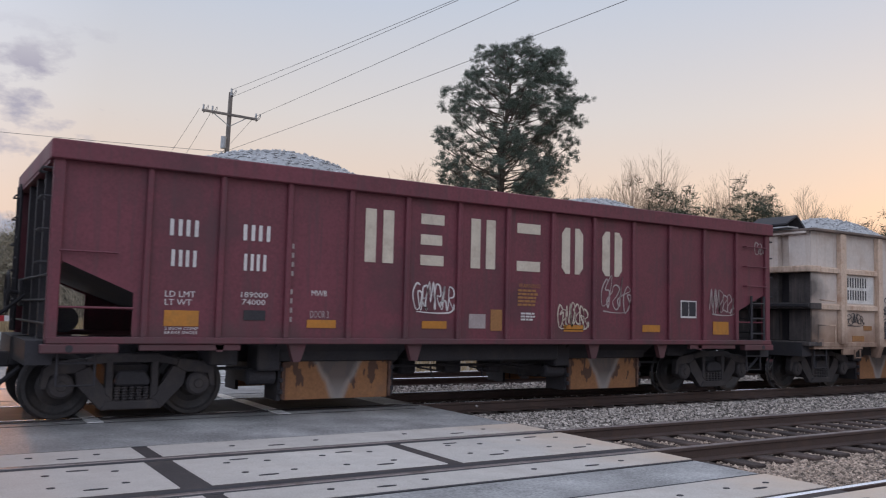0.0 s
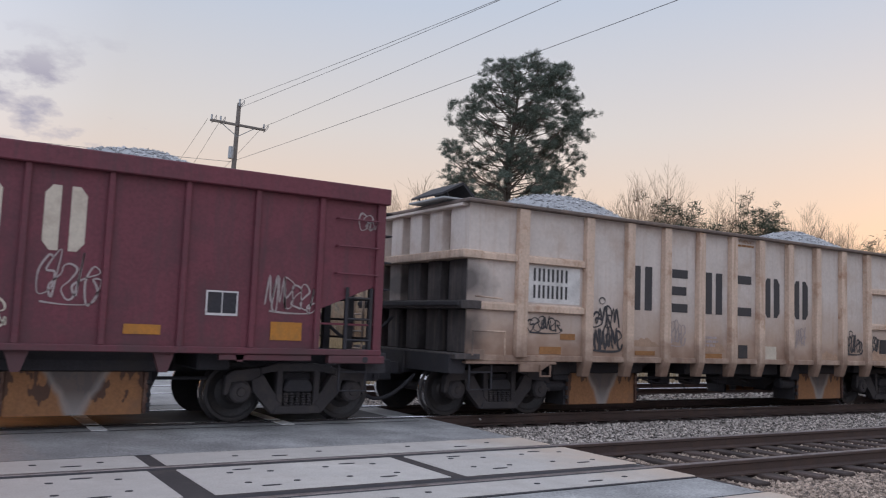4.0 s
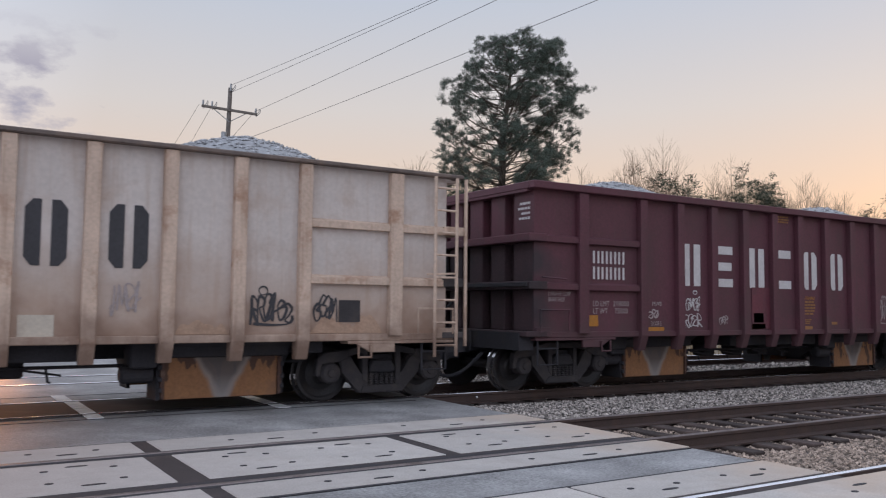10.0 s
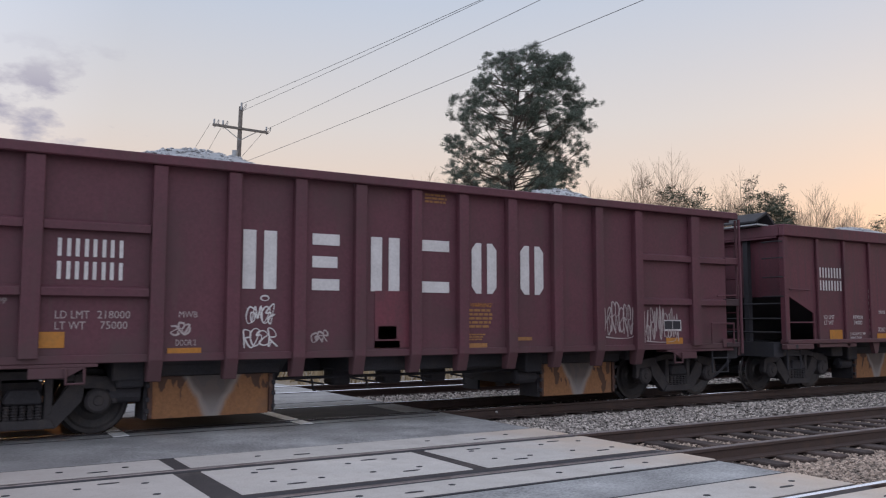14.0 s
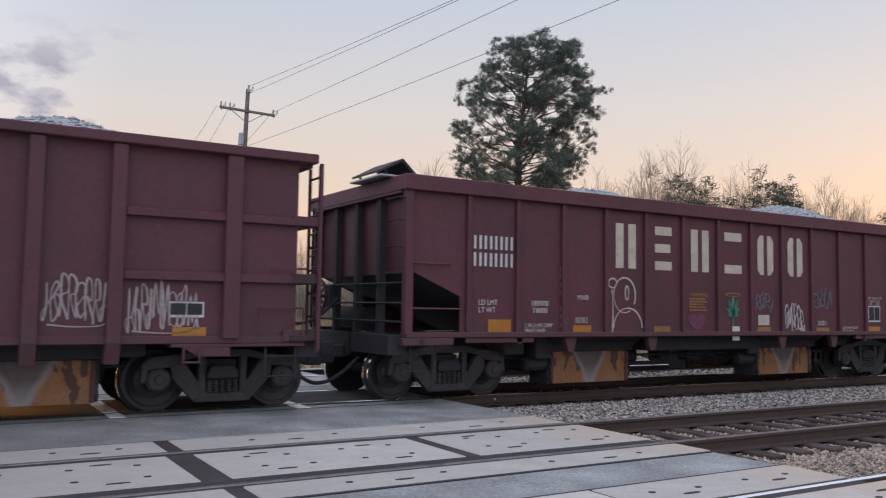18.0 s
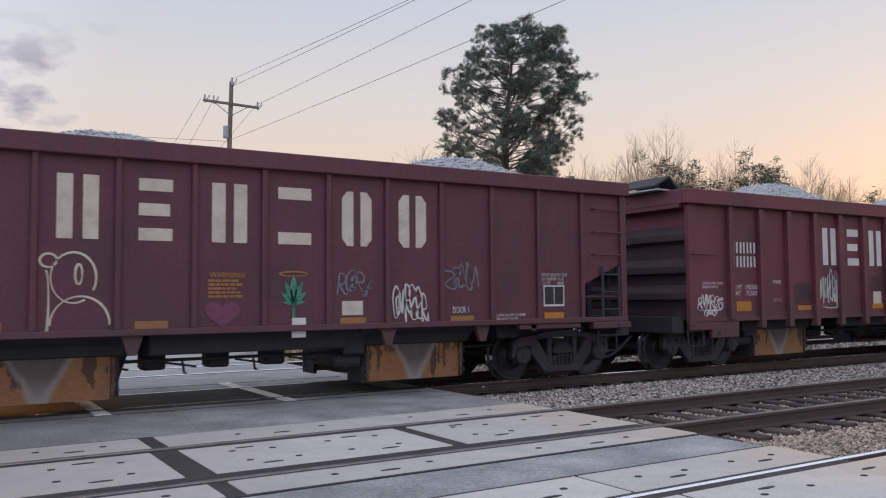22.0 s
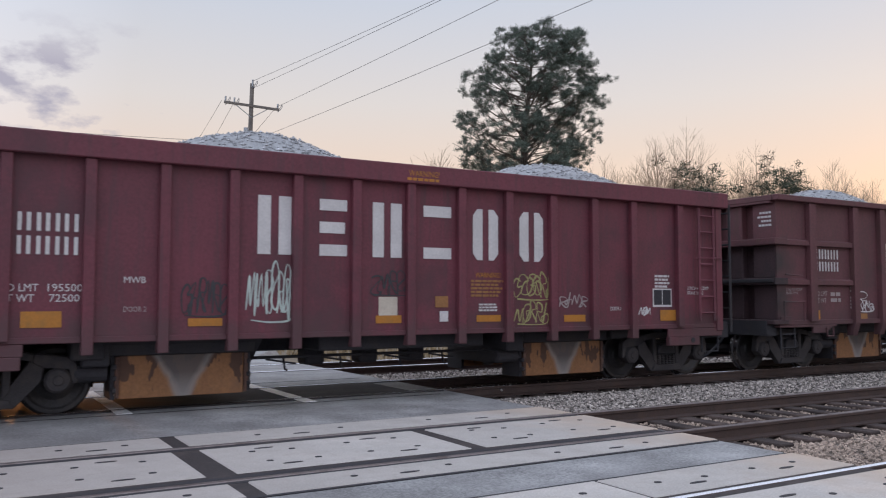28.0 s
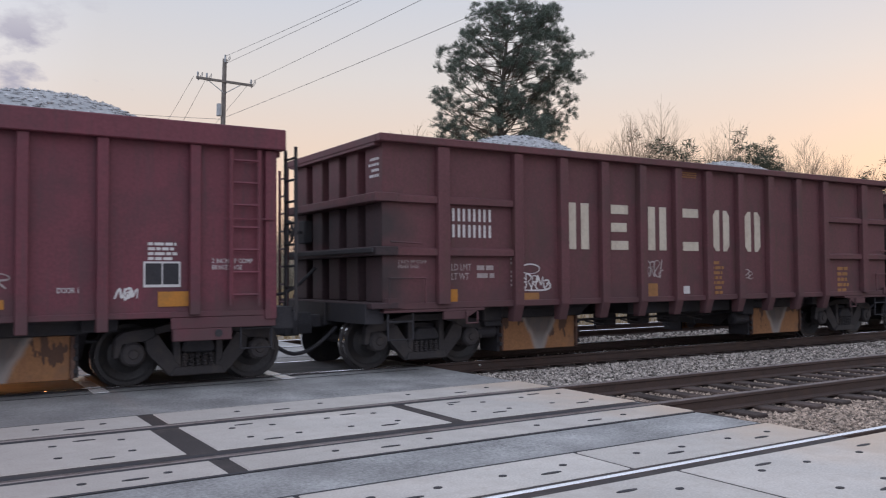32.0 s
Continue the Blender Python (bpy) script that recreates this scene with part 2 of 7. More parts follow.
for m in (MAROON, MAROON_D, MAROON_B, BROWN_RED):
    add_low_dirt(m, (0.085, 0.040, 0.044), 0.85, 1.30)
add_low_dirt(WHITE, (0.42, 0.285, 0.205), 1.2, 2.3, 1.3)
add_low_dirt(WHITE, (0.24, 0.14, 0.095), 0.85, 1.45)
def add_soot(m, x, z, rx, rz, colour, most=0.85):
    """Brake soot thrown up round the end of a wagon: one ragged blot on the paint."""
    n, l = m.node_tree.nodes, m.node_tree.links
    b = n["Principled BSDF"]
    src = b.inputs["Base Color"].links[0].from_socket
    tc = n.new("ShaderNodeTexCoord")
    mp = n.new("ShaderNodeMapping")
    mp.inputs["Location"].default_value = (-x * U / (rx * U), 0, -z * U / (rz * U))
    mp.inputs["Scale"].default_value = (1 / (rx * U), 0, 1 / (rz * U))
    l.new(tc.outputs["Object"], mp.inputs[0])
    ln = n.new("ShaderNodeVectorMath"); ln.operation = "LENGTH"
    l.new(mp.outputs[0], ln.inputs[0])
    nz = n.new("ShaderNodeTexNoise"); nz.inputs["Scale"].default_value = 3.0; nz.inputs["Detail"].default_value = 6
    l.new(tc.outputs["Object"], nz.inputs[0])
    ad = n.new("ShaderNodeMath"); ad.operation = "MULTIPLY_ADD"
    ad.inputs[1].default_value = 0.9
    l.new(nz.outputs[0], ad.inputs[0]); l.new(ln.outputs["Value"], ad.inputs[2])
    mr = n.new("ShaderNodeMapRange")
    mr.inputs["From Min"].default_value, mr.inputs["From Max"].default_value, mr.inputs["To Min"].default_value, mr.inputs["To Max"].default_value = 0.7, 1.4, most, 0.0
    l.new(ad.outputs[0], mr.inputs[0])
    mx = n.new("ShaderNodeMix"); mx.data_type = "RGBA"
    l.new(mr.outputs[0], mx.inputs[0]); l.new(src, mx.inputs[6]); mx.inputs[7].default_value = (*colour, 1)
    l.new(mx.outputs[2], b.inputs["Base Color"])


RUSTY_WHITE = material("rust_stained_white_paint", (0.60, 0.45, 0.35), 0.7, spots=(0.34, 0.175, 0.10), grain=2.0, fine=22, bump=0.15, amount=0.16, streaks=(0.33, 0.20, 0.135), spot_scale=2.4, spot_from=0.54, spot_to=0.70)
SOOT = material("sooty_steel", (0.030, 0.028, 0.033), 0.78, spots=(0.046, 0.038, 0.036), grain=2.5, fine=35, bump=0.25, amount=0.3)
TRUCK = material("grimy_cast_steel", (0.040, 0.035, 0.037), 0.78, spots=(0.066, 0.054, 0.049), grain=4, fine=50, bump=0.35, depth=0.006, amount=0.3, spot_scale=4)
WHEEL = material("wheel_steel", (0.035, 0.032, 0.033), 0.5, metal=0.4, spots=(0.07, 0.055, 0.048), grain=3, fine=40, bump=0.2, amount=0.3)
BRIGHT = material("polished_steel", (0.80, 0.78, 0.78), 0.2, metal=1.0, grain=3, fine=60, bump=0, amount=0.1)
CHUTE = material("chute_plate_rust", (0.27, 0.125, 0.052), 0.75, spots=(0.20, 0.105, 0.06), grain=2.5, fine=30, bump=0.25, amount=0.2, streaks=(0.19, 0.085, 0.045), spot_scale=2.2, spot_from=0.5, spot_to=0.75)
CHUTE_EDGE = material("dark_rusted_flange", (0.085, 0.042, 0.03), 0.8, spots=(0.19, 0.12, 0.09), grain=4, fine=30, bump=0.3, amount=0.3, spot_scale=6)


def add_dust_v(m):
    """Dark wet drips from the plate's upper edge, and a pale V of dust where stone has run down its middle."""
    n, l = m.node_tree.nodes, m.node_tree.links
    b = n["Principled BSDF"]
    src = b.inputs["Base Color"].links[0].from_socket
    tc = n.new("ShaderNodeTexCoord")
    own = n.new("ShaderNodeObjectInfo").outputs["Random"]
    wob = n.new("ShaderNodeTexNoise"); wob.inputs["Scale"].default_value = 5
    l.new(tc.outputs["Object"], wob.inputs[0])
    sx = n.new("ShaderNodeSeparateXYZ")
    l.new(tc.outputs["Object"], sx.inputs[0])

    def math_node(op, a, c):
        k = n.new("ShaderNodeMath"); k.operation = op
        for i, v in ((0, a), (1, c)):
            if isinstance(v, (int, float)):
                k.inputs[i].default_value = v
            else:
                l.new(v, k.inputs[i])
        return k.outputs[0]

    def spread(v, lo, hi, most):
        k = n.new("ShaderNodeMapRange")
        k.inputs["From Min"].default_value, k.inputs["From Max"].default_value, k.inputs["To Min"].default_value, k.inputs["To Max"].default_value = lo, hi, most, 0.0
        l.new(v, k.inputs[0])
        return k.outputs[0]

    # how far the drips reach down at each place along the plate
    along = n.new("ShaderNodeCombineXYZ")
    l.new(math_node("ADD", sx.outputs["X"], math_node("MULTIPLY", own, 31.0)), along.inputs[0])
    l.new(math_node("MULTIPLY", sx.outputs["Z"], 0.4), along.inputs[2])
    drip = n.new("ShaderNodeTexNoise"); drip.inputs["Scale"].default_value = 5.5; drip.inputs["Detail"].default_value = 3
    l.new(along.outputs[0], drip.inputs[0])
    reach = math_node("MULTIPLY", math_node("SUBTRACT", drip.outputs[0], 0.475), math_node("ADD", math_node("MULTIPLY", own, 2.6), 1.4))
    wet = spread(math_node("SUBTRACT", math_node("SUBTRACT", 0.55, sx.outputs["Z"]), reach), -0.01, 0.03, 0.85)
    off = math_node("MULTIPLY", math_node("SUBTRACT", wob.outputs[0], 0.5), 0.10)
    half = math_node("ADD", math_node("MULTIPLY", math_node("POWER", math_node("MAXIMUM", sx.outputs["Z"], 0.0), 1.25), 0.62), 0.07)
    d = math_node("ADD", math_node("SUBTRACT", math_node("ABSOLUTE", sx.outputs["X"], 0), half), off)
    inside = spread(d, -0.05, 0.05, 0.9)
    edge = spread(math_node("ABSOLUTE", d, 0), 0.0, 0.075, 0.62)
    foot = math_node("MULTIPLY", inside, spread(sx.outputs["Z"], 0.02, 0.32, 0.8))
    for fac, col in ((wet, (0.055, 0.028, 0.022)), (inside, (0.105, 0.090, 0.085)), (edge, (0.30, 0.275, 0.26)), (foot, (0.30, 0.275, 0.26))):
        mx = n.new("ShaderNodeMix"); mx.data_type = "RGBA"
        l.new(fac, mx.inputs[0]); l.new(src, mx.inputs[6]); mx.inputs[7].default_value = (*col, 1)
        src = mx.outputs[2]
    l.new(src, b.inputs["Base Color"])


add_dust_v(CHUTE)
RIM_GRIME = material("grimy_rim_steel", (0.15, 0.115, 0.10), 0.75, spots=(0.24, 0.17, 0.13), grain=3, fine=30, bump=0.2, amount=0.25, spot_scale=1.5)
STAIN = material("faded_rust_stain", (0.40, 0.265, 0.185), 0.8, spots=(0.30, 0.175, 0.115), grain=3, fine=30, bump=0.1, amount=0.2, spot_scale=4)
add_low_dirt(RUSTY_WHITE, (0.17, 0.10, 0.07), 0.8, 1.5)
for m, c in ((WHITE, (0.05, 0.042, 0.042)), (RUSTY_WHITE, (0.06, 0.048, 0.045)), (MAROON_B, (0.030, 0.024, 0.028)), (BROWN_RED, (0.034, 0.027, 0.028))):
    add_soot(m, -5.95, 1.95, 0.62, 0.42, c)
    add_soot(m, -5.95, 1.25, 0.55, 0.50, c)
CREAM = material("cream_lettering", (0.56, 0.49, 0.40), 0.6, spots=(0.44, 0.36, 0.29), grain=3, fine=30, bump=0.05, amount=0.1, spot_scale=5)
PALE = material("white_lettering", (0.60, 0.57, 0.56), 0.6, grain=3, fine=30, bump=0.05, amount=0.12)
FADED = material("faded_lettering", (0.36, 0.30, 0.29), 0.7, grain=3, fine=30, bump=0.05, amount=0.2)
BLACK = material("black_lettering", (0.040, 0.038, 0.043), 0.6, grain=3, fine=30, bump=0.05, amount=0.2)
AMBER = material("amber_reflector", (0.43, 0.17, 0.020), 0.5, spots=(0.30, 0.14, 0.03), grain=3, fine=30, bump=0.05, amount=0.15, spot_scale=6)
OCHRE = material("ochre_stencil", (0.30, 0.14, 0.05), 0.7, grain=3, fine=30, bump=0.05, amount=0.2)
GREEN = material("green_spray_paint", (0.05, 0.22, 0.15), 0.6, spots=(0.02, 0.09, 0.07), grain=5, fine=30, bump=0.05, spot_scale=7)
PINK = material("pink_spray_paint", (0.16, 0.04, 0.085), 0.6, spots=(0.10, 0.03, 0.06), grain=5, fine=30, bump=0.05, spot_scale=5)
LOAD = material("crushed_granite", (0.41, 0.41, 0.42), 0.9, grain=5, fine=40, bump=0.5, depth=0.02, amount=0.25, island=0.35)
BALLAST = material("track_ballast", (0.34, 0.298, 0.268), 0.92, grain=4, fine=50, bump=0.4, amount=0.25, island=0.8)
BROWN_BALLAST = material("rust_stained_ballast", (0.34, 0.262, 0.21), 0.92, grain=4, fine=50, bump=0.4, amount=0.25, island=0.7)
BALLAST_BED = material("ballast_bed", (0.15, 0.125, 0.11), 0.95, spots=(0.06, 0.05, 0.045), grain=9, fine=45, bump=0.9, depth=0.03, amount=0.5, spot_scale=14)
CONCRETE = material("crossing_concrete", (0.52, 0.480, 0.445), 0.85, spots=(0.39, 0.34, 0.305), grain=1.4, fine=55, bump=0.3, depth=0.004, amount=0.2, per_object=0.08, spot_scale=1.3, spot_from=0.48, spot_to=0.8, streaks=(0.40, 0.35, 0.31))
def add_paving_tone(m, colour, x0, x1, most=0.6):
    """A tone with a ragged edge on a stretch of the paving: sand at its end, darker towards low x."""
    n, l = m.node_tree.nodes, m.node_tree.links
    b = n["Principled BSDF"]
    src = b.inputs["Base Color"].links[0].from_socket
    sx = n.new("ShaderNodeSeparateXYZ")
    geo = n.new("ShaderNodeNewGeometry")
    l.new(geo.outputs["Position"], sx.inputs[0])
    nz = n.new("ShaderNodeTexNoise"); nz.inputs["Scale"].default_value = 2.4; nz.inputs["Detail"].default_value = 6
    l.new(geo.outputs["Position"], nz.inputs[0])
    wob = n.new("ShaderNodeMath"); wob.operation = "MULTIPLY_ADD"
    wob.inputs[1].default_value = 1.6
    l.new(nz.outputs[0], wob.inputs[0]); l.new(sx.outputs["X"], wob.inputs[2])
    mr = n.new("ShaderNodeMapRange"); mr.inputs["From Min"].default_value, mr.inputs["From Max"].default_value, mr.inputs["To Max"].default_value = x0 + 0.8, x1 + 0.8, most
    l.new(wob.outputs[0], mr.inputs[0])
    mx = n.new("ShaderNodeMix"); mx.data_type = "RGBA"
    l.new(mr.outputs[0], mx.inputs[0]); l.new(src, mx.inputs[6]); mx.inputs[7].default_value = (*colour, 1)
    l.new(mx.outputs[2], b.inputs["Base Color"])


add_paving_tone(CONCRETE, (0.56, 0.40, 0.28), 3.6, 5.0)
add_paving_tone(CONCRETE, (0.31, 0.255, 0.23), 1.4, -2.4, 0.75)
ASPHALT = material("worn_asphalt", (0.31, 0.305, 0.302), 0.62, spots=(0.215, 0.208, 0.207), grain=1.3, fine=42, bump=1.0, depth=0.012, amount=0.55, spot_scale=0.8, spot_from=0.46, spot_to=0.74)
add_paving_tone(ASPHALT, (0.17, 0.15, 0.145), 1.2, -3.0, 0.75)
DARK_ASPHALT = material("dark_asphalt", (0.075, 0.07, 0.072), 0.9, spots=(0.12, 0.112, 0.11), grain=0.9, fine=100, bump=0.4, depth=0.005, amount=0.25, spot_scale=1.4)
RUBBER = material("flangeway_rubber", (0.045, 0.036, 0.036), 0.88, spots=(0.085, 0.066, 0.06), grain=4, fine=60, bump=0.3, amount=0.3)
PAINT_LINE = material("road_marking_paint", (0.80, 0.79, 0.78), 0.38, spots=(0.50, 0.48, 0.47), grain=3, fine=50, bump=0.2, amount=0.12, spot_scale=5)
WORN_RAIL = material("worn_rail_head", (0.24, 0.20, 0.19), 0.4, metal=0.6, spots=(0.11, 0.08, 0.07), grain=5, fine=40, bump=0.1, amount=0.2, spot_scale=3)
RAIL = material("rail_steel", (0.058, 0.036, 0.031), 0.7, spots=(0.075, 0.044, 0.033), grain=5, fine=40, bump=0.2, amount=0.25, spot_scale=4)
TIE = material("weathered_tie_wood", (0.052, 0.036, 0.032), 0.9, spots=(0.095, 0.066, 0.054), grain=4, fine=45, bump=0.6, depth=0.01, amount=0.35, per_object=0.35, spot_scale=3)
EARTH = material("dry_grass_earth", (0.21, 0.165, 0.115), 0.95, spots=(0.13, 0.115, 0.075), grain=0.25, fine=18, bump=0.7, depth=0.05, amount=0.3, spot_scale=0.12)
STRAW = material("dry_straw_grass", (0.30, 0.225, 0.13), 0.9, grain=2, fine=20, bump=0, amount=0.2, island=0.35)
BARK = material("grey_brown_bark", (0.105, 0.082, 0.066), 0.9, spots=(0.07, 0.056, 0.046), grain=2, fine=18, bump=0.6, depth=0.03, amount=0.3)
TWIG = material("bare_twigs", (0.36, 0.255, 0.18), 0.9, grain=1, fine=10, bump=0, amount=0.25, island=0.25)
OLIVE = material("olive_brown_woods", (0.29, 0.255, 0.19), 0.9, grain=0.4, fine=6, bump=0, amount=0.3, island=0.4)
WINTER = material("winter_woods_twigs", (0.30, 0.26, 0.20), 0.95, grain=0.2, fine=5, bump=0, amount=0.35, island=0.45)
NEEDLE = material("pine_needles", (0.112, 0.14, 0.112), 0.75, grain=0.8, fine=8, bump=0, amount=0.25, island=0.4)
DEAD_NEEDLE = material("withered_pine_needles", (0.145, 0.115, 0.075), 0.85, grain=0.8, fine=8, bump=0, amount=0.25, island=0.4)
LEAF = material("dark_evergreen_leaves", (0.07, 0.08, 0.052), 0.8, grain=0.8, fine=8, bump=0, amount=0.3, island=0.4)
POLE_WOOD = material("utility_pole_wood", (0.20, 0.175, 0.155), 0.9, spots=(0.13, 0.11, 0.10), grain=3, fine=30, bump=0.4, amount=0.2)
WIRE = material("aluminium_wire", (0.16, 0.16, 0.17), 0.5, metal=0.5, bump=0)
GREY_METAL = material("galvanised_metal", (0.36, 0.37, 0.38), 0.5, metal=0.5, grain=3, bump=0.05)
RED_PAINT = material("red_reflective_stripe", (0.36, 0.02, 0.025), 0.5, grain=3, bump=0.05)
WHITE_PAINT = material("white_reflective_stripe", (0.62, 0.60, 0.58), 0.5, grain=3, bump=0.05)
CAR_PAINT = material("black_car_paint", (0.025, 0.026, 0.03), 0.3, grain=2, bump=0)
GLASS = material("dark_window_glass", (0.03, 0.035, 0.04), 0.08, grain=2, bump=0)
TYRE = material("tyre_rubber", (0.02, 0.02, 0.02), 0.9, bump=0.1)
YELLOW = material("yellow_sign", (0.55, 0.36, 0.03), 0.5, bump=0)
LAMP_RED = glowing("red_lamp", (1.0, 0.02, 0.02), 3.5)
LAMP_WARM = glowing("headlamp", (1.0, 0.62, 0.28), 40)
LAMP_AMBER = glowing("amber_lamp", (1.0, 0.45, 0.05), 4)


# ---- mesh helpers; shapes are drawn in plan units and stored in metres ----
def part(name, bm, mat, parent=None, label="", smooth=False):
    me = bpy.data.meshes.new(name)
    bmesh.ops.scale(bm, vec=(U, U, U), verts=bm.verts)
    bmesh.ops.recalc_face_normals(bm, faces=bm.faces)
    bm.to_mesh(me)
    bm.free()
    me.materials.append(mat)
    if smooth:
        for p in me.polygons:
            p.use_smooth = True
    ob = new(name, me)
    ob.parent = parent
    if label:
        tagged(ob, label)
    return ob


def raw(name, verts, faces, mat, parent=None, label="", smooth=False):
    me = bpy.data.meshes.new(name)
    me.from_pydata((np.asarray(verts, float) * U).tolist(), [], [list(map(int, f)) for f in faces])
    me.materials.append(mat)
    if smooth:
        me.polygons.foreach_set("use_smooth", [True] * len(me.polygons))
    ob = new(name, me)
    ob.parent = parent
    if label:
        tagged(ob, label)
    return ob


def box(bm, x0, x1, y0, y1, z0, z1):
    v = [bm.verts.new((x, y, z)) for x in (x0, x1) for y in (y0, y1) for z in (z0, z1)]
    for f in ((0, 1, 3, 2), (4, 6, 7, 5), (0, 4, 5, 1), (2, 3, 7, 6), (0, 2, 6, 4), (1, 5, 7, 3)):
        bm.faces.new([v[i] for i in f])
    return bm


def cube(*a):
    return box(bmesh.new(), *a)


def bevelled(bm, w):
    bmesh.ops.bevel(bm, geom=bm.edges[:], offset=w, segments=1, affect="EDGES", clamp_overlap=True)
    return bm


def prism(bm, pts, y0, y1):
    """A polygon in x and z, pulled from y0 to y1."""
    a = [bm.verts.new((x, y0, z)) for x, z in pts]
    b = [bm.verts.new((x, y1, z)) for x, z in pts]
    bm.faces.new(a)
    bm.faces.new(b[::-1])
    for i in range(len(pts)):
        j = (i + 1) % len(pts)
        bm.faces.new((a[j], a[i], b[i], b[j]))
    return bm


def prism_x(bm, pts, x0, x1):
    """A polygon in y and z, pulled from x0 to x1."""
    a = [bm.verts.new((x0, y, z)) for y, z in pts]
    b = [bm.verts.new((x1, y, z)) for y, z in pts]
    bm.faces.new(a)
    bm.faces.new(b[::-1])
    for i in range(len(pts)):
        j = (i + 1) % len(pts)
        bm.faces.new((a[j], a[i], b[i], b[j]))
    return bm


def tube(bm, pts, r, n=6):
    pts = [Vector(p) for p in pts]
    rs = r if isinstance(r, (list, tuple)) else [r] * len(pts)
    rings = []
    for i, p in enumerate(pts):
        d = (pts[min(i + 1, len(pts) - 1)] - pts[max(i - 1, 0)]).normalized()
        a = d.orthogonal().normalized()
        if i and rings:
            a = (rings[-1][0].co - pts[i - 1]); a = (a - d * a.dot(d)).normalized()
        b = d.cross(a)
        rings.append([bm.verts.new(p + (a * math.cos(k * math.tau / n) + b * math.sin(k * math.tau / n)) * rs[i]) for k in range(n)])
    for s, t in zip(rings, rings[1:]):
        for k in range(n):
            bm.faces.new((s[k], s[(k + 1) % n], t[(k + 1) % n], t[k]))
    bm.faces.new(rings[0][::-1])
    bm.faces.new(rings[-1])
    return bm


def lathe_y(bm, profile, n=24):
    """Rings of (radius, y) about the y axis, closed at both ends."""
    rings = [[bm.verts.new((r * math.cos(k * math.tau / n), y, r * math.sin(k * math.tau / n))) for k in range(n)] for r, y in profile]
    for s, t in zip(rings, rings[1:]):
        for k in range(n):
            bm.faces.new((s[k], s[(k + 1) % n], t[(k + 1) % n], t[k]))
    bm.faces.new(rings[0][::-1])
    bm.faces.new(rings[-1])
    return bm


OCT_V = np.array([(1, 0, -0.15), (0.2, 1, 0.1), (-1, 0.1, 0.15), (-0.1, -1, -0.1), (0.25, 0.2, 0.9), (-0.1, 0, -0.8)])
OCT_F = np.array([(0, 1, 4), (1, 2, 4), (2, 3, 4), (3, 0, 4), (1, 0, 5), (2, 1, 5), (3, 2, 5), (0, 3, 5)])


def stones(centres, sizes, rng, squash=0.7):
    """Angular stones at the given centres: vertices and faces."""
    n = len(centres)
    v = OCT_V[None] * rng.uniform(0.65, 1.25, (n, len(OCT_V), 1))
    v = v * np.stack([rng.uniform(0.7, 1.3, n), rng.uniform(0.7, 1.3, n), rng.uniform(0.5, 1.0, n) * squash / 0.7], -1)[:, None]
    a = rng.uniform(0, 6.28, n)
    c, s = np.cos(a)[:, None], np.sin(a)[:, None]
    v = np.stack([v[..., 0] * c - v[..., 1] * s, v[..., 0] * s + v[..., 1] * c, v[..., 2]], -1)
    v = v * np.asarray(sizes)[:, None, None] + np.asarray(centres)[:, None]
    f = OCT_F[None] + (np.arange(n) * len(OCT_V))[:, None, None]
    return v.reshape(-1, 3), f.reshape(-1, 3)


def empty(name, x=0, y=0, z=0):
    ob = new(name)
    ob.location = (x * U, y * U, z * U)
    return ob


# ---- the setting ----
Y_TRAIN = 3.72
X_END = 4.33  # where the paved crossing stops
rng = np.random.default_rng(7)

bm = bmesh.new()
n = 60
grid = []
for i in range(n + 1):
    row = []
    for j in range(n + 1):
        x = math.copysign(abs(i / n * 2 - 1) ** 3, i / n * 2 - 1) * 2200
        y = math.copysign(abs(j / n * 2 - 1) ** 3, j / n * 2 - 1) * 2200
        row.append(bm.verts.new((x, y, -0.32 + 0.06 * noise.noise((x * 0.2, y * 0.2, 0)))))
    grid.append(row)
for i in range(n):
    for j in range(n):
        bm.faces.new((grid[i][j], grid[i + 1][j], grid[i + 1][j + 1], grid[i][j + 1]))
tagged(part("ground", bm, EARTH, smooth=True), "dry winter grass and bare earth", "ground", kind="structure")

bed = bmesh.new()
prism_x(bed, [(-8.0, -0.4), (-6.6, -0.2), (10.2, -0.2), (11.6, -0.4)], X_END - 0.25, 160)
tagged(part("ballast_bed", bed, BALLAST_BED), "grey crushed stone ballast bed under the tracks", "ballast", kind="structure")
road = bmesh.new()
low, high = [], []
for x, y in ((-26, -40), (X_END, -40), (X_END, 11.5), (5.6, 14), (5.6, 22), (2, 36), (-3, 46), (-26, 46)):
    low.append(road.verts.new((x + (0.35 if x > 0 else 0), y, -0.4)))
    high.append(road.verts.new((x, y, -0.012)))
road.faces.new(high)
for i in range(len(low)):
    j = (i + 1) % len(low)
    road.faces.new((low[i], low[j], high[j], high[i]))
tagged(part("road", road, ASPHALT), "worn grey asphalt road over the level crossing", "road", kind="structure")
infill = cube(-26, X_END - 0.5, 3.06, 4.39, -0.02, -0.004)
tagged(part("track_infill", infill, DARK_ASPHALT), "dark asphalt between the rails at the crossing", "asphalt", kind="structure")


def rail_profile(y, top=0.0):
    return [(y - 0.065, top - 0.155), (y + 0.065, top - 0.155), (y + 0.065, top - 0.14), (y + 0.012, top - 0.12), (y + 0.012, top - 0.045), (y + 0.034, top - 0.035), (y + 0.034, top - 0.008), (y + 0.022, top), (y - 0.022, top), (y - 0.034, top - 0.008), (y - 0.034, top - 0.035), (y - 0.012, top - 0.045), (y - 0.012, top - 0.12), (y - 0.065, top - 0.14)]


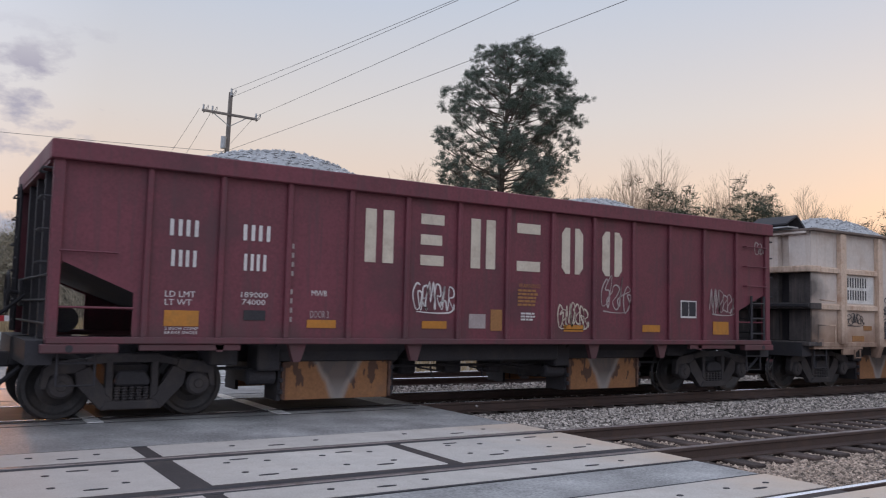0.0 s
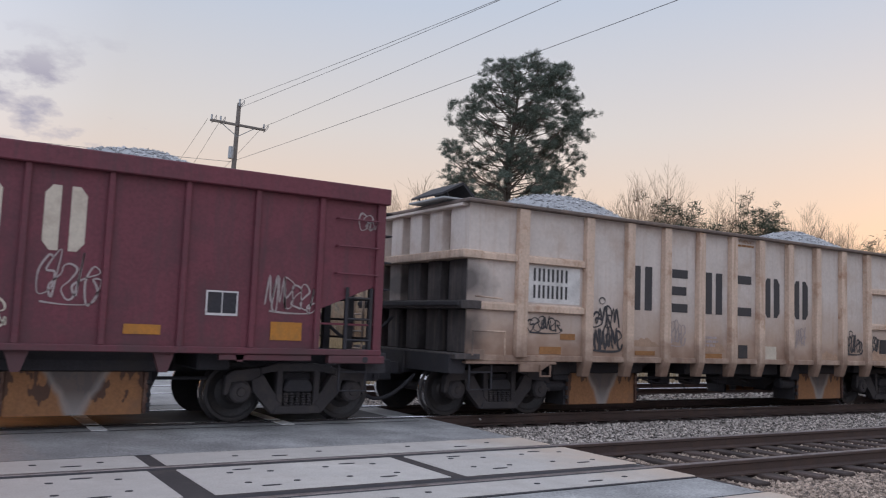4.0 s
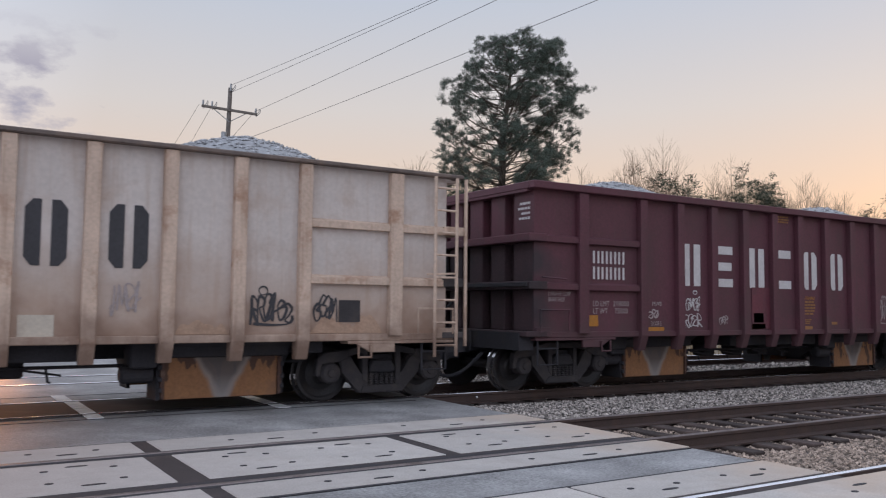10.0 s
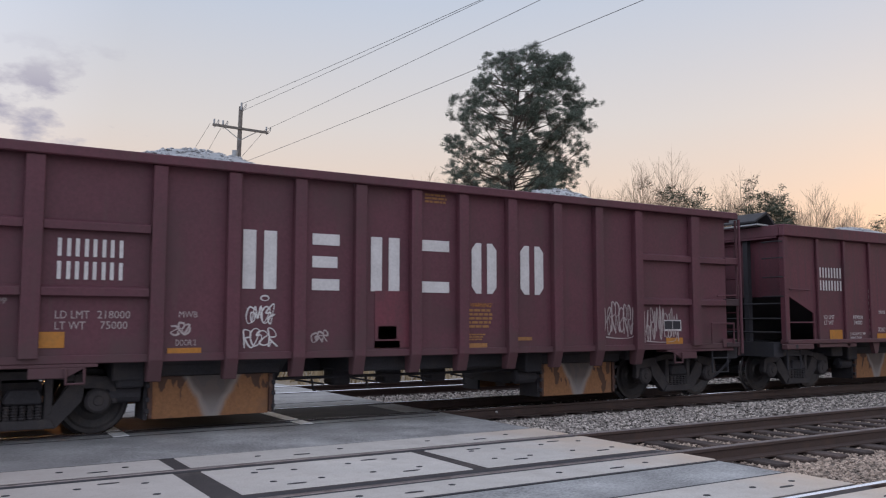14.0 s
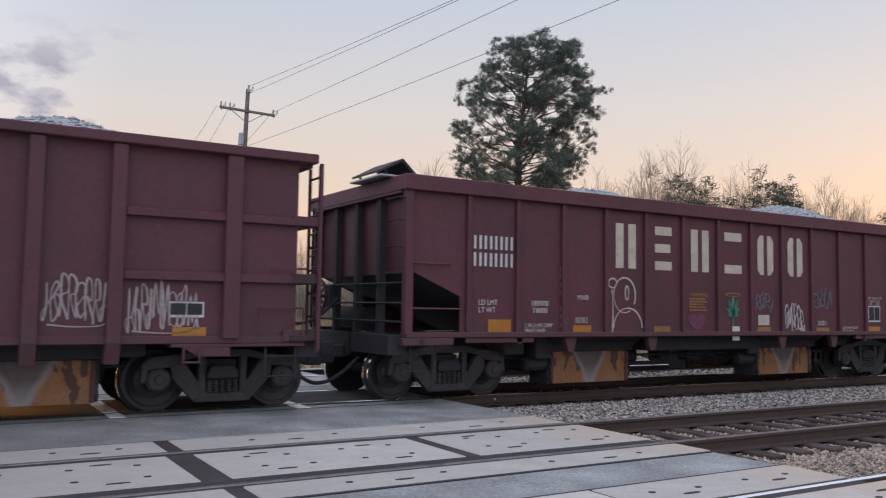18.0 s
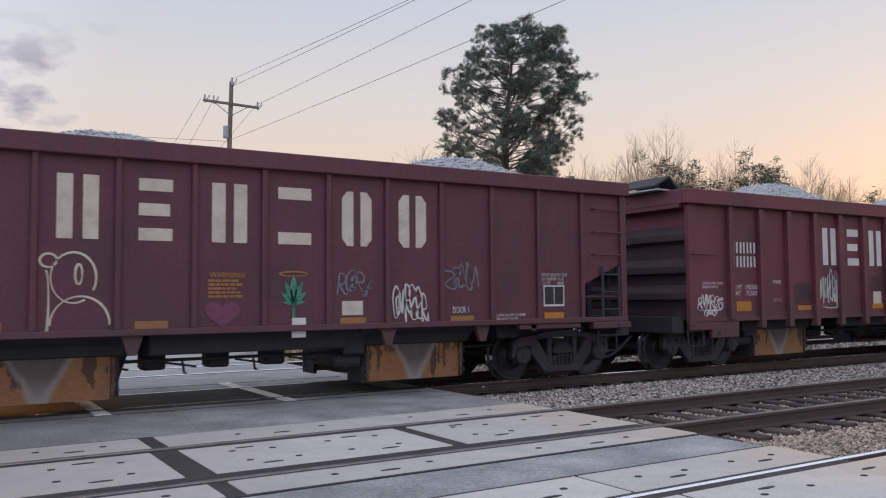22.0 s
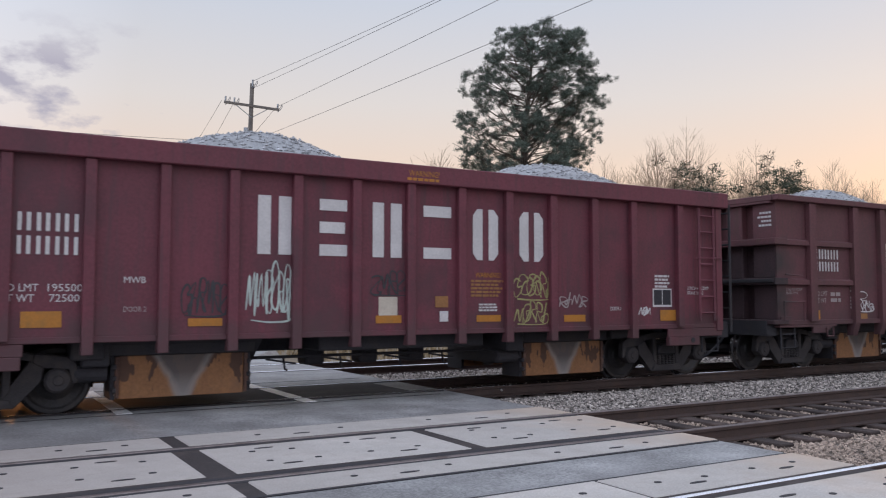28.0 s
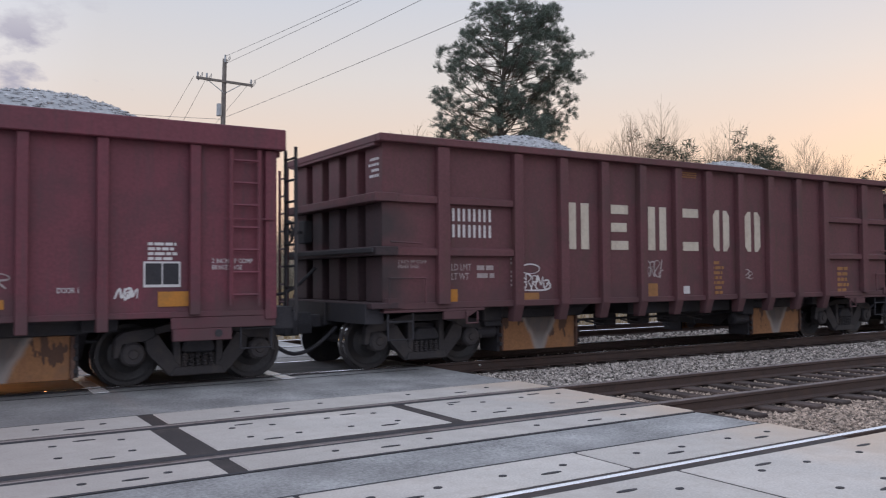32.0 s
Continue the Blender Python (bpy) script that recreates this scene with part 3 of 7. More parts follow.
RAILS = [(0.0, 0), (-1.505, 0), (-3.5, 1), (-5.0, 1), (2.98, 1), (4.47, 1), (7.1, 1), (8.6, 1)]
for y, bright in RAILS:
    r = tagged(part("rail", prism_x(bmesh.new(), rail_profile(y), -40, 170), RAIL), "worn brown steel rail with a polished running surface" if bright else "rusty brown steel rail seldom used", "rail", "rails of the tracks", "structure")
    if not bright:
        part("rail_head", prism_x(bmesh.new(), [(y - 0.030, -0.006), (y - 0.022, 0.003), (y + 0.022, 0.003), (y + 0.030, -0.006)], -40, 170), WORN_RAIL, r, "dull worn rail head")
    if bright:
        part("running_surface", prism_x(bmesh.new(), [(y - 0.026, -0.006), (y - 0.024, 0.0), (y - 0.016, 0.0035), (y - 0.006, 0.005), (y + 0.006, 0.005), (y + 0.016, 0.0035), (y + 0.024, 0.0), (y + 0.026, -0.006)], -40, 170), BRIGHT, r, "polished running surface", smooth=True)

# concrete panels of the crossing
crossing = tagged(empty("crossing_panels"), "pale concrete crossing panels between dark rubber flangeway strips", "crossing panels", kind="structure")
part("flangeway_seal", cube(-24, X_END - 0.05, -2.065, 0.705, -0.06, -0.006), RUBBER, crossing, "dark rubber flangeway filler")
part("flangeway_seal", cube(-24, X_END - 0.02, -5.66, -2.815, -0.06, -0.006), RUBBER, crossing, "dark rubber flangeway filler")


def panel(x0, x1, y0, y1):
    b = bevelled(cube(0, x1 - x0, 0, y1 - y0, -0.1, 0.0), 0.012)
    p = part("panel", b, CONCRETE, crossing)
    p.location = (x0 * U, y0 * U, (0.001 + rng.uniform(-0.002, 0.002)) * U)
    w, d = x1 - x0, y1 - y0
    spots = [(f, g, False) for f in (0.17, 0.36, 0.61, 0.84) for g in ((0.3, 0.72) if d > 0.9 else (0.5,))] + [(f, 0.18 if d > 0.9 else 0.3, True) for f in (0.26, 0.74)] + ([(f, 0.82, True) for f in (0.24, 0.72)] if d > 0.9 else [])
    for f, g, slot in spots:
        x, y = w * f + rng.uniform(-0.03, 0.03), d * g + rng.uniform(-0.03, 0.03)
        c = bmesh.new()
        k = 12
        a, bb = (0.085, 0.02) if slot else (0.030, 0.024)
        lo = [c.verts.new((x + a * math.cos(i * math.tau / k), y + bb * math.sin(i * math.tau / k), 0.0)) for i in range(k)]
        hi = [c.verts.new((x + a * math.cos(i * math.tau / k), y + bb * math.sin(i * math.tau / k), 0.004)) for i in range(k)]
        c.faces.new(hi)
        for i in range(k):
            c.faces.new((lo[i], lo[(i + 1) % k], hi[(i + 1) % k], hi[i]))
        part("lifting_slot" if slot else "bolt_head", c, SOOT, p, "dark steel lifting slot" if slot else "dark bolt head in the concrete")


for x0, x1 in ((-9.6, -5.4), (-5.2, -2.45), (-2.4, -0.13), (0.0, X_END)):
    panel(x0, x1, 0.07, 0.69)
    panel(x0, x1, -2.05, -1.60)
for x0, x1 in ((-7.2, -4.9), (-4.65, -2.45), (-2.25, -0.20), (0.02, 2.11), (2.25, X_END)):
    panel(x0, x1, -1.29, -0.15)
for x0, x1 in ((-4.6, -2.3), (-2.28, 0.0), (0.02, 2.15), (2.17, X_END)):
    panel(x0, x1, -3.42, -2.83)
    panel(x0, x1, -5.62, -5.08)
for x0, x1 in ((-4.6, -2.3), (-2.28, 0.0), (0.02, 2.35), (2.37, X_END + 0.5)):
    panel(x0, x1, -4.87, -3.62)
for x in (-0.12, 2.12, -4.6):
    for y0, y1 in ((2.56, 2.93), (3.07, 3.66), (3.70, 4.36), (4.54, 5.25)):
        s = 0.0 if y0 < 4 else 0.05
        tagged(part("road_marking", cube(x - 0.085 - s, x + 0.085 - s, y0, y1, -0.006, 0.003), PAINT_LINE), "worn white painted bar across the tracks", "road marking", "white bars at the crossing", "structure")
for y in (2.56, 5.25):
    tagged(part("asphalt_joint", cube(-24, X_END - 0.3, y - 0.012, y + 0.012, -0.02, -0.008), SOOT), "dark tar joint in the asphalt", "joint", kind="structure")
for y0, y1 in ((2.855, 2.945), (3.015, 3.07), (4.38, 4.435), (4.505, 4.60), (0.036, 0.07), (-0.13, -0.036), (-1.595, -1.541), (-1.469, -1.36)):
    tagged(part("flangeway", cube(-24, X_END - 0.06, y0, y1, -0.03, -0.0035), SOOT), "black flangeway groove beside the rail", "flangeway", kind="structure")
for y in (0.70, -2.065, -2.815):
    tagged(part("asphalt_joint", cube(-24, X_END - 0.03, y - 0.02, y + 0.02, -0.03, -0.004), SOOT), "dark tar joint beside the concrete panels", "joint", kind="structure")

# sleepers
tie = None
TRACKS = [(-0.752, 4.5, 84), (3.725, 4.5, 70), (-4.25, 5.1, 16), (7.85, 5.0, 80)]
for yc, x0, count in TRACKS:
    for i in range(count):
        x, dy, rz = x0 + 0.49 * i + rng.uniform(-0.03, 0.03), rng.uniform(-0.06, 0.06), rng.uniform(-0.02, 0.02)
        if tie is None:
            tie = tagged(part("sleeper", bevelled(cube(-0.105, 0.105, -1.22, 1.22, -0.30, -0.152), 0.012), TIE), "weathered dark wooden railway sleeper in the ballast", "sleeper", "sleepers of the tracks", "structure")
            tie.location = (x * U, (yc + dy) * U, 0)
        else:
            o = tie.copy()
            scene.collection.objects.link(o)
            o.location, o.rotation_euler = (x * U, (yc + dy) * U, 0), (0, 0, rz)


def scatter(name, label, count, area, size, mat, zfun):
    x0, x1, y0, y1 = area
    # nearer the crossing the stones lie denser
    x = x0 + (x1 - x0) * rng.uniform(0, 1, count) ** 1.6
    y = rng.uniform(y0, y1, count)
    z = np.array([zfun(a, b) for a, b in zip(x, y)])
    v, f = stones(np.stack([x, y, z], -1), rng.uniform(0.55, 1.15, count) * size, rng)
    tagged(raw(name, v, f, mat), label, "gravel", kind="stuff")


def crib(x, y):
    return -0.195 + rng.uniform(0, 0.03)


def shoulder(x, y):
    return -0.155 + rng.uniform(-0.03, 0.035) - 0.10 * max(0.0, y - 2.2)


scatter("ballast_stones", "loose grey crushed stone between two tracks", 60000, (4.30, 30, 0.22, 2.80), 0.027, BALLAST, shoulder)
scatter("ballast_stones", "brownish crushed stone between sleepers", 17000, (4.35, 26, -1.45, -0.05), 0.024, BROWN_BALLAST, lambda x, y: crib(x, y) - 0.012)
scatter("ballast_stones", "loose grey crushed stone beside the sleepers", 34000, (4.5, 20, -3.4, -1.55), 0.024, BROWN_BALLAST, lambda x, y: -0.207 + rng.uniform(-0.01, 0.022))
scatter("ballast_stones", "loose grey crushed stone behind the train", 22000, (4.5, 40, 4.6, 6.9), 0.042, BALLAST, lambda x, y: -0.165 + rng.uniform(-0.02, 0.035))
scatter("ballast_stones", "dark crushed stone between the rails", 4000, (4.6, 26, 3.05, 4.4), 0.04, BALLAST, crib)
scatter("ballast_stones", "loose grey crushed stone along the far track", 5000, (5, 40, 8.7, 10.4), 0.05, BALLAST, lambda x, y: -0.175 + rng.uniform(-0.02, 0.03))
v, f = stones([(5.29, 2.885, -0.06)], [0.035], rng)
tagged(raw("pebble", v, f, PALE), "single white pebble beside the crossing", "stone")

# ---- the train ----
PITCH = 13.23
HALF = 5.91
LETTER_X = {"smooth": (-2.24, -1.40, -0.58, 0.24, 1.08, 1.90), "post": (-2.72, -1.835, -1.02, -0.245, 0.548, 1.39), "chord": (-2.12, -1.33, -0.60, 0.16, 0.93, 1.72)}
LETTER_Z = {"smooth": (1.95, 2.65), "post": (1.68, 2.39), "chord": (1.84, 2.55)}


def words(text, x, z, size, y, mat, parent, label="", width=None, height=None):
    """Stencilled words on the side sheet that faces -y, fitted to a width and height."""
    cu = bpy.data.curves.new("words", "FONT")
    cu.body, cu.size, cu.resolution_u = text, 1.0, 2
    cu.space_line = 0.95
    tmp = new("words", cu)
    dg = bpy.context.evaluated_depsgraph_get()
    me = bpy.data.meshes.new_from_object(tmp.evaluated_get(dg))
    bpy.data.objects.remove(tmp)
    bpy.data.curves.remove(cu)
    co = np.array([v.co[:] for v in me.vertices])
    lo, hi = co.min(0), co.max(0)
    top = z + size
    co = np.stack([(co[:, 0] - lo[0]) / (hi[0] - lo[0]) * width, 0 * co[:, 0], (co[:, 1] - hi[1]) / (hi[1] - lo[1]) * height], -1) * U
    me.vertices.foreach_set("co", co.ravel())
    me.update()
    me.materials.clear()
    me.materials.append(mat)
    ob = new("stencil", me)
    ob.parent = parent
    ob.location = (x * U, y * U, top * U)
    return tagged(ob, label or "stencilled words", kind="stuff")


def bars(x, z, w, h, lines, y, mat, parent, label, seed=0):
    """Small writing that cannot be read: short bars in lines, one mesh."""
    r = random.Random(seed)
    b = bmesh.new()
    step = h / lines
    for i in range(lines):
        at, z0 = x, z + h - (i + 1) * step
        end = x + w * (1 if lines == 1 else r.uniform(0.75, 1.0))
        while at < end - 0.02:
            k = min(end, at + step * r.uniform(0.7, 2.2))
            box(b, at, k, y - 0.0025, y + 0.0015, z0 + step * 0.12, z0 + step * 0.72)
            at = k + step * 0.3
    return tagged(part("stencil", b, mat, parent, label), kind="stuff")


def plate(x0, x1, z0, z1, y, mat, parent, name, label, t=0.004):
    return part(name, cube(x0, x1, y - t, y + 0.001, z0, z1), mat, parent, label)


def smear(x0, x1, z0, z1, y, mat, parent, label, seed=0):
    """A rust smear with a soft, uneven upper edge that runs out at its ends."""
    n = 40
    vs, fs = [], []
    for i in range(n + 1):
        u = i / n
        a = x0 + (x1 - x0) * u
        rise = (0.35 + 0.9 * abs(noise.noise((a * 2.2, seed * 3.1, 0))) + 0.35 * noise.noise((a * 9, seed, 5))) * min(1.0, 6 * u * (1 - u) + 0.1)
        vs += [(a, y, z0), (a, y, z0 + (z1 - z0) * max(0.05, min(1.0, rise)))]
        if i:
            fs.append((2 * i - 2, 2 * i, 2 * i + 1, 2 * i - 1))
    return raw("rust_stain", vs, fs, mat, parent, label)


def upright(parent, x, z, w, h, y, mat):
    part("mark_bar", cube(x, x + w, y - 0.003, y + 0.001, z, z + h), mat, parent)


def number_bars(x, z, w, h, y, mat, parent):
    """The car's mark: two rows of plain upright bars."""
    for row in (0, 1):
        z0 = z + (h * 0.55 if row == 0 else 0)
        for i in range(4):
            a = x + w * i / 4 + w * 0.015
            upright(parent, a, z0, w * 0.055, h * 0.43, y, mat)
            upright(parent, a + w * 0.13, z0, w * 0.055, h * 0.43, y, mat)


def big_sign(kind, y, mat, parent):
    """The owner's sign: six blocks of plain bars, some upright and some level."""
    z0, z1 = LETTER_Z[kind]
    h = z1 - z0
    for i, x in enumerate(LETTER_X[kind]):
        w = 0.42 if i != 1 else 0.37
        bars_of = []
        if i == 1:
            for f, k in ((0.0, 1.0), (0.40, 0.92), (0.80, 1.0)):
                bars_of.append([(x, z0 + h * f), (x + w * k, z0 + h * f), (x + w * k, z0 + h * (f + 0.20)), (x, z0 + h * (f + 0.20))])
        elif i == 3:
            for f in (0.0, 0.79):
                bars_of.append([(x - 0.01, z0 + h * f), (x + w, z0 + h * f), (x + w, z0 + h * (f + 0.21)), (x - 0.01, z0 + h * (f + 0.21))])
        else:
            c, t = (0.13 * h if i > 3 else 0.004), w * 0.38
            bars_of.append([(x, z0 + c), (x + c * 0.8, z0), (x + t, z0), (x + t, z1), (x + c * 0.8, z1), (x, z1 - c)])
            bars_of.append([(x + w, z0 + c), (x + w, z1 - c), (x + w - c * 0.8, z1), (x + w - t, z1), (x + w - t, z0), (x + w - c * 0.8, z0)])
        for pts in bars_of:
            part("sign_bar", prism(bmesh.new(), pts, y - 0.004, y + 0.001), mat, parent, "large painted sign bar on the side sheet")


def smooth_line(pts, steps=5):
    """A soft line through the given points."""
    out = []
    for i in range(len(pts) - 1):
        p0, p1, p2, p3 = pts[max(i - 1, 0)], pts[i], pts[i + 1], pts[min(i + 2, len(pts) - 1)]
        for k in range(steps):
            u = k / steps
            out.append(tuple(0.5 * (2 * b + (c - a) * u + (2 * a - 5 * b + 4 * c - d) * u * u + (3 * b - a - 3 * c + d) * u ** 3) for a, b, c, d in zip(p0, p1, p2, p3)))
    return out + [pts[-1]]


def scrawl(x, z, w, h, y, mat, parent, seed, thick=0.0105, loops=7, label="spray-painted scrawl"):
    """A spray-paint tag, no letters: crowded strokes, hooks and loops in one unbroken line."""
    r = random.Random(seed)
    n = max(3, loops)
    cell = w / (n * 0.74)
    lean = r.uniform(-0.12, 0.2)
    forms = (
        ((0.0, 0.1), (0.25, 0.95), (0.5, 0.2), (0.75, 1.0), (1.0, 0.0)),
        ((0.85, 0.85), (0.45, 1.0), (0.1, 0.6), (0.35, 0.05), (0.85, 0.2), (0.95, 0.6), (0.5, 0.62)),
        ((0.2, 0.0), (0.25, 0.5), (0.3, 1.0), (0.75, 0.9), (0.8, 0.55), (0.35, 0.5), (0.9, 0.0)),
        ((0.5, 1.0), (0.42, 0.5), (0.3, 0.0), (0.1, 0.25), (0.7, 0.45)),
        ((0.1, 0.8), (0.5, 0.95), (0.9, 0.7), (0.5, 0.45), (0.15, 0.2), (0.6, 0.0), (1.0, 0.15)),
    )
    pts = []
    for i in range(n):
        x0, tall, drop = x + (w - cell) * i / (n - 1), r.uniform(0.62, 0.88), r.uniform(0.03, 0.14)
        arch = 0.08 * math.sin(math.pi * i / (n - 1))
        pts += [(x0 + cell * (u + lean * v + r.gauss(0, 0.05)), z + h * max(0.02, arch + drop + v * tall + r.gauss(0, 0.03))) for u, v in forms[r.randrange(5)]]
    if loops > 4:
        pts += [(x + w * u, z + h * v) for u, v in ((0.98, 0.3), (0.9, 0.06), (0.5, 0.02), (0.1, 0.06))]
    return ribbon(smooth_line(pts), y, thick, mat, parent, label)


def ribbon(pts, y, thick, mat, parent, label, name="graffiti"):
    vs, fs = [], []
    for i, (px, pz) in enumerate(pts):
        q, p = pts[min(i + 1, len(pts) - 1)], pts[max(i - 1, 0)]
        dx, dz = q[0] - p[0], q[1] - p[1]
        k = math.hypot(dx, dz) or 1
        t = thick * (0.85 + 0.3 * math.sin(i * 0.3))
        vs += [(px - dz / k * t, y, pz + dx / k * t), (px + dz / k * t, y, pz - dx / k * t)]
        if i:
            fs.append((2 * i - 2, 2 * i - 1, 2 * i + 1, 2 * i))
    return raw(name, vs, fs, mat, parent, label)


def load_mound(parent, seed, peaks, top=2.95):
    """Two heaps of crushed stone that rise over the rim: a sheet under loose stones."""
    r = np.random.default_rng(seed)

    def height(x, y):
        z = top - 0.32
        for px, h, sx in peaks:
            z = max(z, top - 0.42 + (h + 0.42) * math.exp(-(((x - px) / (1.35 * sx)) ** 2) * 0.9 - (y / 1.35) ** 2 * 0.8))
        return z + 0.03 * noise.noise((x * 2, y * 2, seed))

    b = bmesh.new()
    nx, ny = 60, 16
    g = [[b.verts.new((-5.7 + 11.4 * i / nx, -1.5 + 3.0 * j / ny, height(-5.7 + 11.4 * i / nx, -1.5 + 3.0 * j / ny))) for j in range(ny + 1)] for i in range(nx + 1)]
    for i in range(nx):
        for j in range(ny):
            b.faces.new((g[i][j], g[i + 1][j], g[i + 1][j + 1], g[i][j + 1]))
    p = part("stone_load", b, LOAD, parent, "heaped grey crushed stone load", smooth=True)
    n = 3400
    x = np.concatenate([r.normal(px, sx * 1.0, n // len(peaks)) for px, h, sx in peaks]).clip(-5.6, 5.6)
    y = r.uniform(-1.45, 1.3, len(x))
    v, f = stones(np.stack([x, y, [height(a, c) for a, c in zip(x, y)]], -1), r.uniform(0.02, 0.042, len(x)), r)
    tagged(raw("stone_cover", v, f, LOAD, parent, "loose crushed stones on the heap"), kind="stuff")
    return p


def truck_mesh():
    """Shared meshes of the running gear."""
    W = 0.375
    wheel = [(W + 0.03, 0.035), (W + 0.03, 0.0), (W + 0.004, -0.012), (W, -0.096), (W - 0.008, -0.104), (W - 0.05, -0.104), (W - 0.075, -0.088), (0.22, -0.060), (0.15, -0.078), (0.12, -0.10), (0.075, -0.10)]
    b = bmesh.new()
    lathe_y(b, [(r, y) for r, y in wheel], 32)
    bm2 = bmesh.new()
    tube(bm2, [(0, -0.68, 0), (0, 0.68, 0)], 0.075, 10)
    return b, bm2


def side_frame():
    """Cast truck side: arched top member, two raking tension arms, columns and a jaw over each bearing."""
    b = bmesh.new()
    prism(b, [(-0.50, 0.615), (-0.27, 0.67), (0.27, 0.67), (0.50, 0.615), (0.52, 0.70), (0.30, 0.755), (-0.30, 0.755), (-0.52, 0.70)], -0.06, 0.06)
    for s in (-1, 1):
        prism(b, [(s * 0.50, 0.60), (s * 0.52, 0.705), (s * 0.86, 0.665), (s * 0.95, 0.60), (s * 0.97, 0.36), (s * 0.91, 0.36), (s * 0.89, 0.53), (s * 0.62, 0.54)], -0.055, 0.06)
        prism(b, [(s * 0.47, 0.62), (s * 0.62, 0.55), (s * 0.60, 0.40), (s * 0.54, 0.36), (s * 0.345, 0.125), (s * 0.205, 0.125), (s * 0.205, 0.25), (s * 0.30, 0.345)], -0.052, 0.055)
        prism(b, [(s * 0.205, 0.22), (s * 0.295, 0.30), (s * 0.295, 0.68), (s * 0.215, 0.68)], -0.064, 0.055)
    prism(b, [(-0.34, 0.118), (0.34, 0.118), (0.28, 0.225), (-0.28, 0.225)], -0.075, 0.06)
    bmesh.ops.bevel(b, geom=b.edges[:], offset=0.012, segments=1, affect="EDGES", clamp_overlap=True)
    return b


def springs():
    """Five short coil springs, each a stack of rings."""
    b = bmesh.new()
    for x in (-0.158, -0.079, 0.0, 0.079, 0.158):
        rings = []
        for k in range(11):
            r = 0.040 if k % 2 else 0.028
            rings.append([b.verts.new((x + r * math.cos(i * math.tau / 8), -0.045 + r * math.sin(i * math.tau / 8), 0.225 + 0.0155 * k)) for i in range(8)])
        for p, q in zip(rings, rings[1:]):
            for i in range(8):
                b.faces.new((p[i], p[(i + 1) % 8], q[(i + 1) % 8], q[i]))
        b.faces.new(rings[0])
        b.faces.new(rings[-1])
    return b


def keep(bm, name):
    bmesh.ops.scale(bm, vec=(U, U, U), verts=bm.verts)
    bmesh.ops.recalc_face_normals(bm, faces=bm.faces)
    me = bpy.data.meshes.new(name)
    bm.to_mesh(me)
    bm.free()
    return me


wheel_bm, axle_bm = truck_mesh()
WHEEL_ME, AXLE_ME, FRAME_ME, SPRING_ME = keep(wheel_bm, "wheel"), keep(axle_bm, "axle"), keep(side_frame(), "side_frame"), keep(springs(), "springs")
SPRING_BOX_ME = keep(bevelled(prism(bmesh.new(), [(-0.185, 0.39), (0.185, 0.39), (0.20, 0.45), (0.14, 0.56), (-0.14, 0.56), (-0.20, 0.45)], -0.085, 0.04), 0.02), "bolster_end")
b = bmesh.new()
lathe_y(b, [(0.13, 0.12), (0.145, 0.0), (0.14, -0.06), (0.115, -0.085), (0.06, -0.09), (0.05, -0.105)], 18)
JOURNAL_ME = keep(b, "journal")
AXLE_SETS = []
for me, mt in ((WHEEL_ME, WHEEL), (AXLE_ME, SOOT), (FRAME_ME, TRUCK), (SPRING_ME, TRUCK), (SPRING_BOX_ME, SOOT), (JOURNAL_ME, TRUCK)):
    me.materials.append(mt)
# the tread that runs on the rail is worn bright
WHEEL_ME.materials.append(BRIGHT)
for face in WHEEL_ME.polygons:
    c = face.center
    if math.hypot(c.x, c.z) > 0.372 * U and abs(face.normal.y) < 0.3:
        face.material_index = 1


def piece(name, me, parent, x=0.0, y=0.0, z=0.0, flip=False, label=""):
    o = new(name, me)
    o.parent = parent
    o.location = (x * U, y * U, z * U)
    if flip:
        o.rotation_euler = (0, 0, math.pi)
    return tagged(o, label) if label else o


def running_gear(wagon, front=-4.97, rear=5.05):
    for tx in (front, rear):
        for sx in (-0.76, 0.76):
            ax = piece("axle", AXLE_ME, wagon, tx + sx, 0, 0.375, label="steel axle with two wheels")
            piece("wheel", WHEEL_ME, ax, 0, -0.68, 0, label="worn steel wheel")
            piece("wheel", WHEEL_ME, ax, 0, 0.68, 0, True)
            AXLE_SETS.append((wagon, ax, tx + sx))
        for y, flip in ((-1.02, False), (1.02, True)):
            fr = piece("side_frame", FRAME_ME, wagon, tx, y, 0.0, flip, "cast steel truck side frame")
            piece("spring_nest", SPRING_ME, fr)
            piece("bolster_end", SPRING_BOX_ME, fr)
            for s in (-0.76, 0.76):
                piece("bearing_cap", JOURNAL_ME, fr, s, 0, 0.40)
        for s in (-0.33, 0.33):
            part("brake_beam", tube(bmesh.new(), [(tx + s, -0.8, 0.33), (tx + s, 0.8, 0.33)], 0.045, 8), SOOT, wagon)
        # Lower box is an added block against bright ground showing between the springs.
        part("truck_bolster", box(cube(tx - 0.2, tx + 0.2, -0.95, 0.95, 0.38, 0.62), tx - 0.21, tx + 0.21, -0.97, 0.97, 0.20, 0.379), SOOT, wagon, "truck bolster over an added dark block behind the springs")


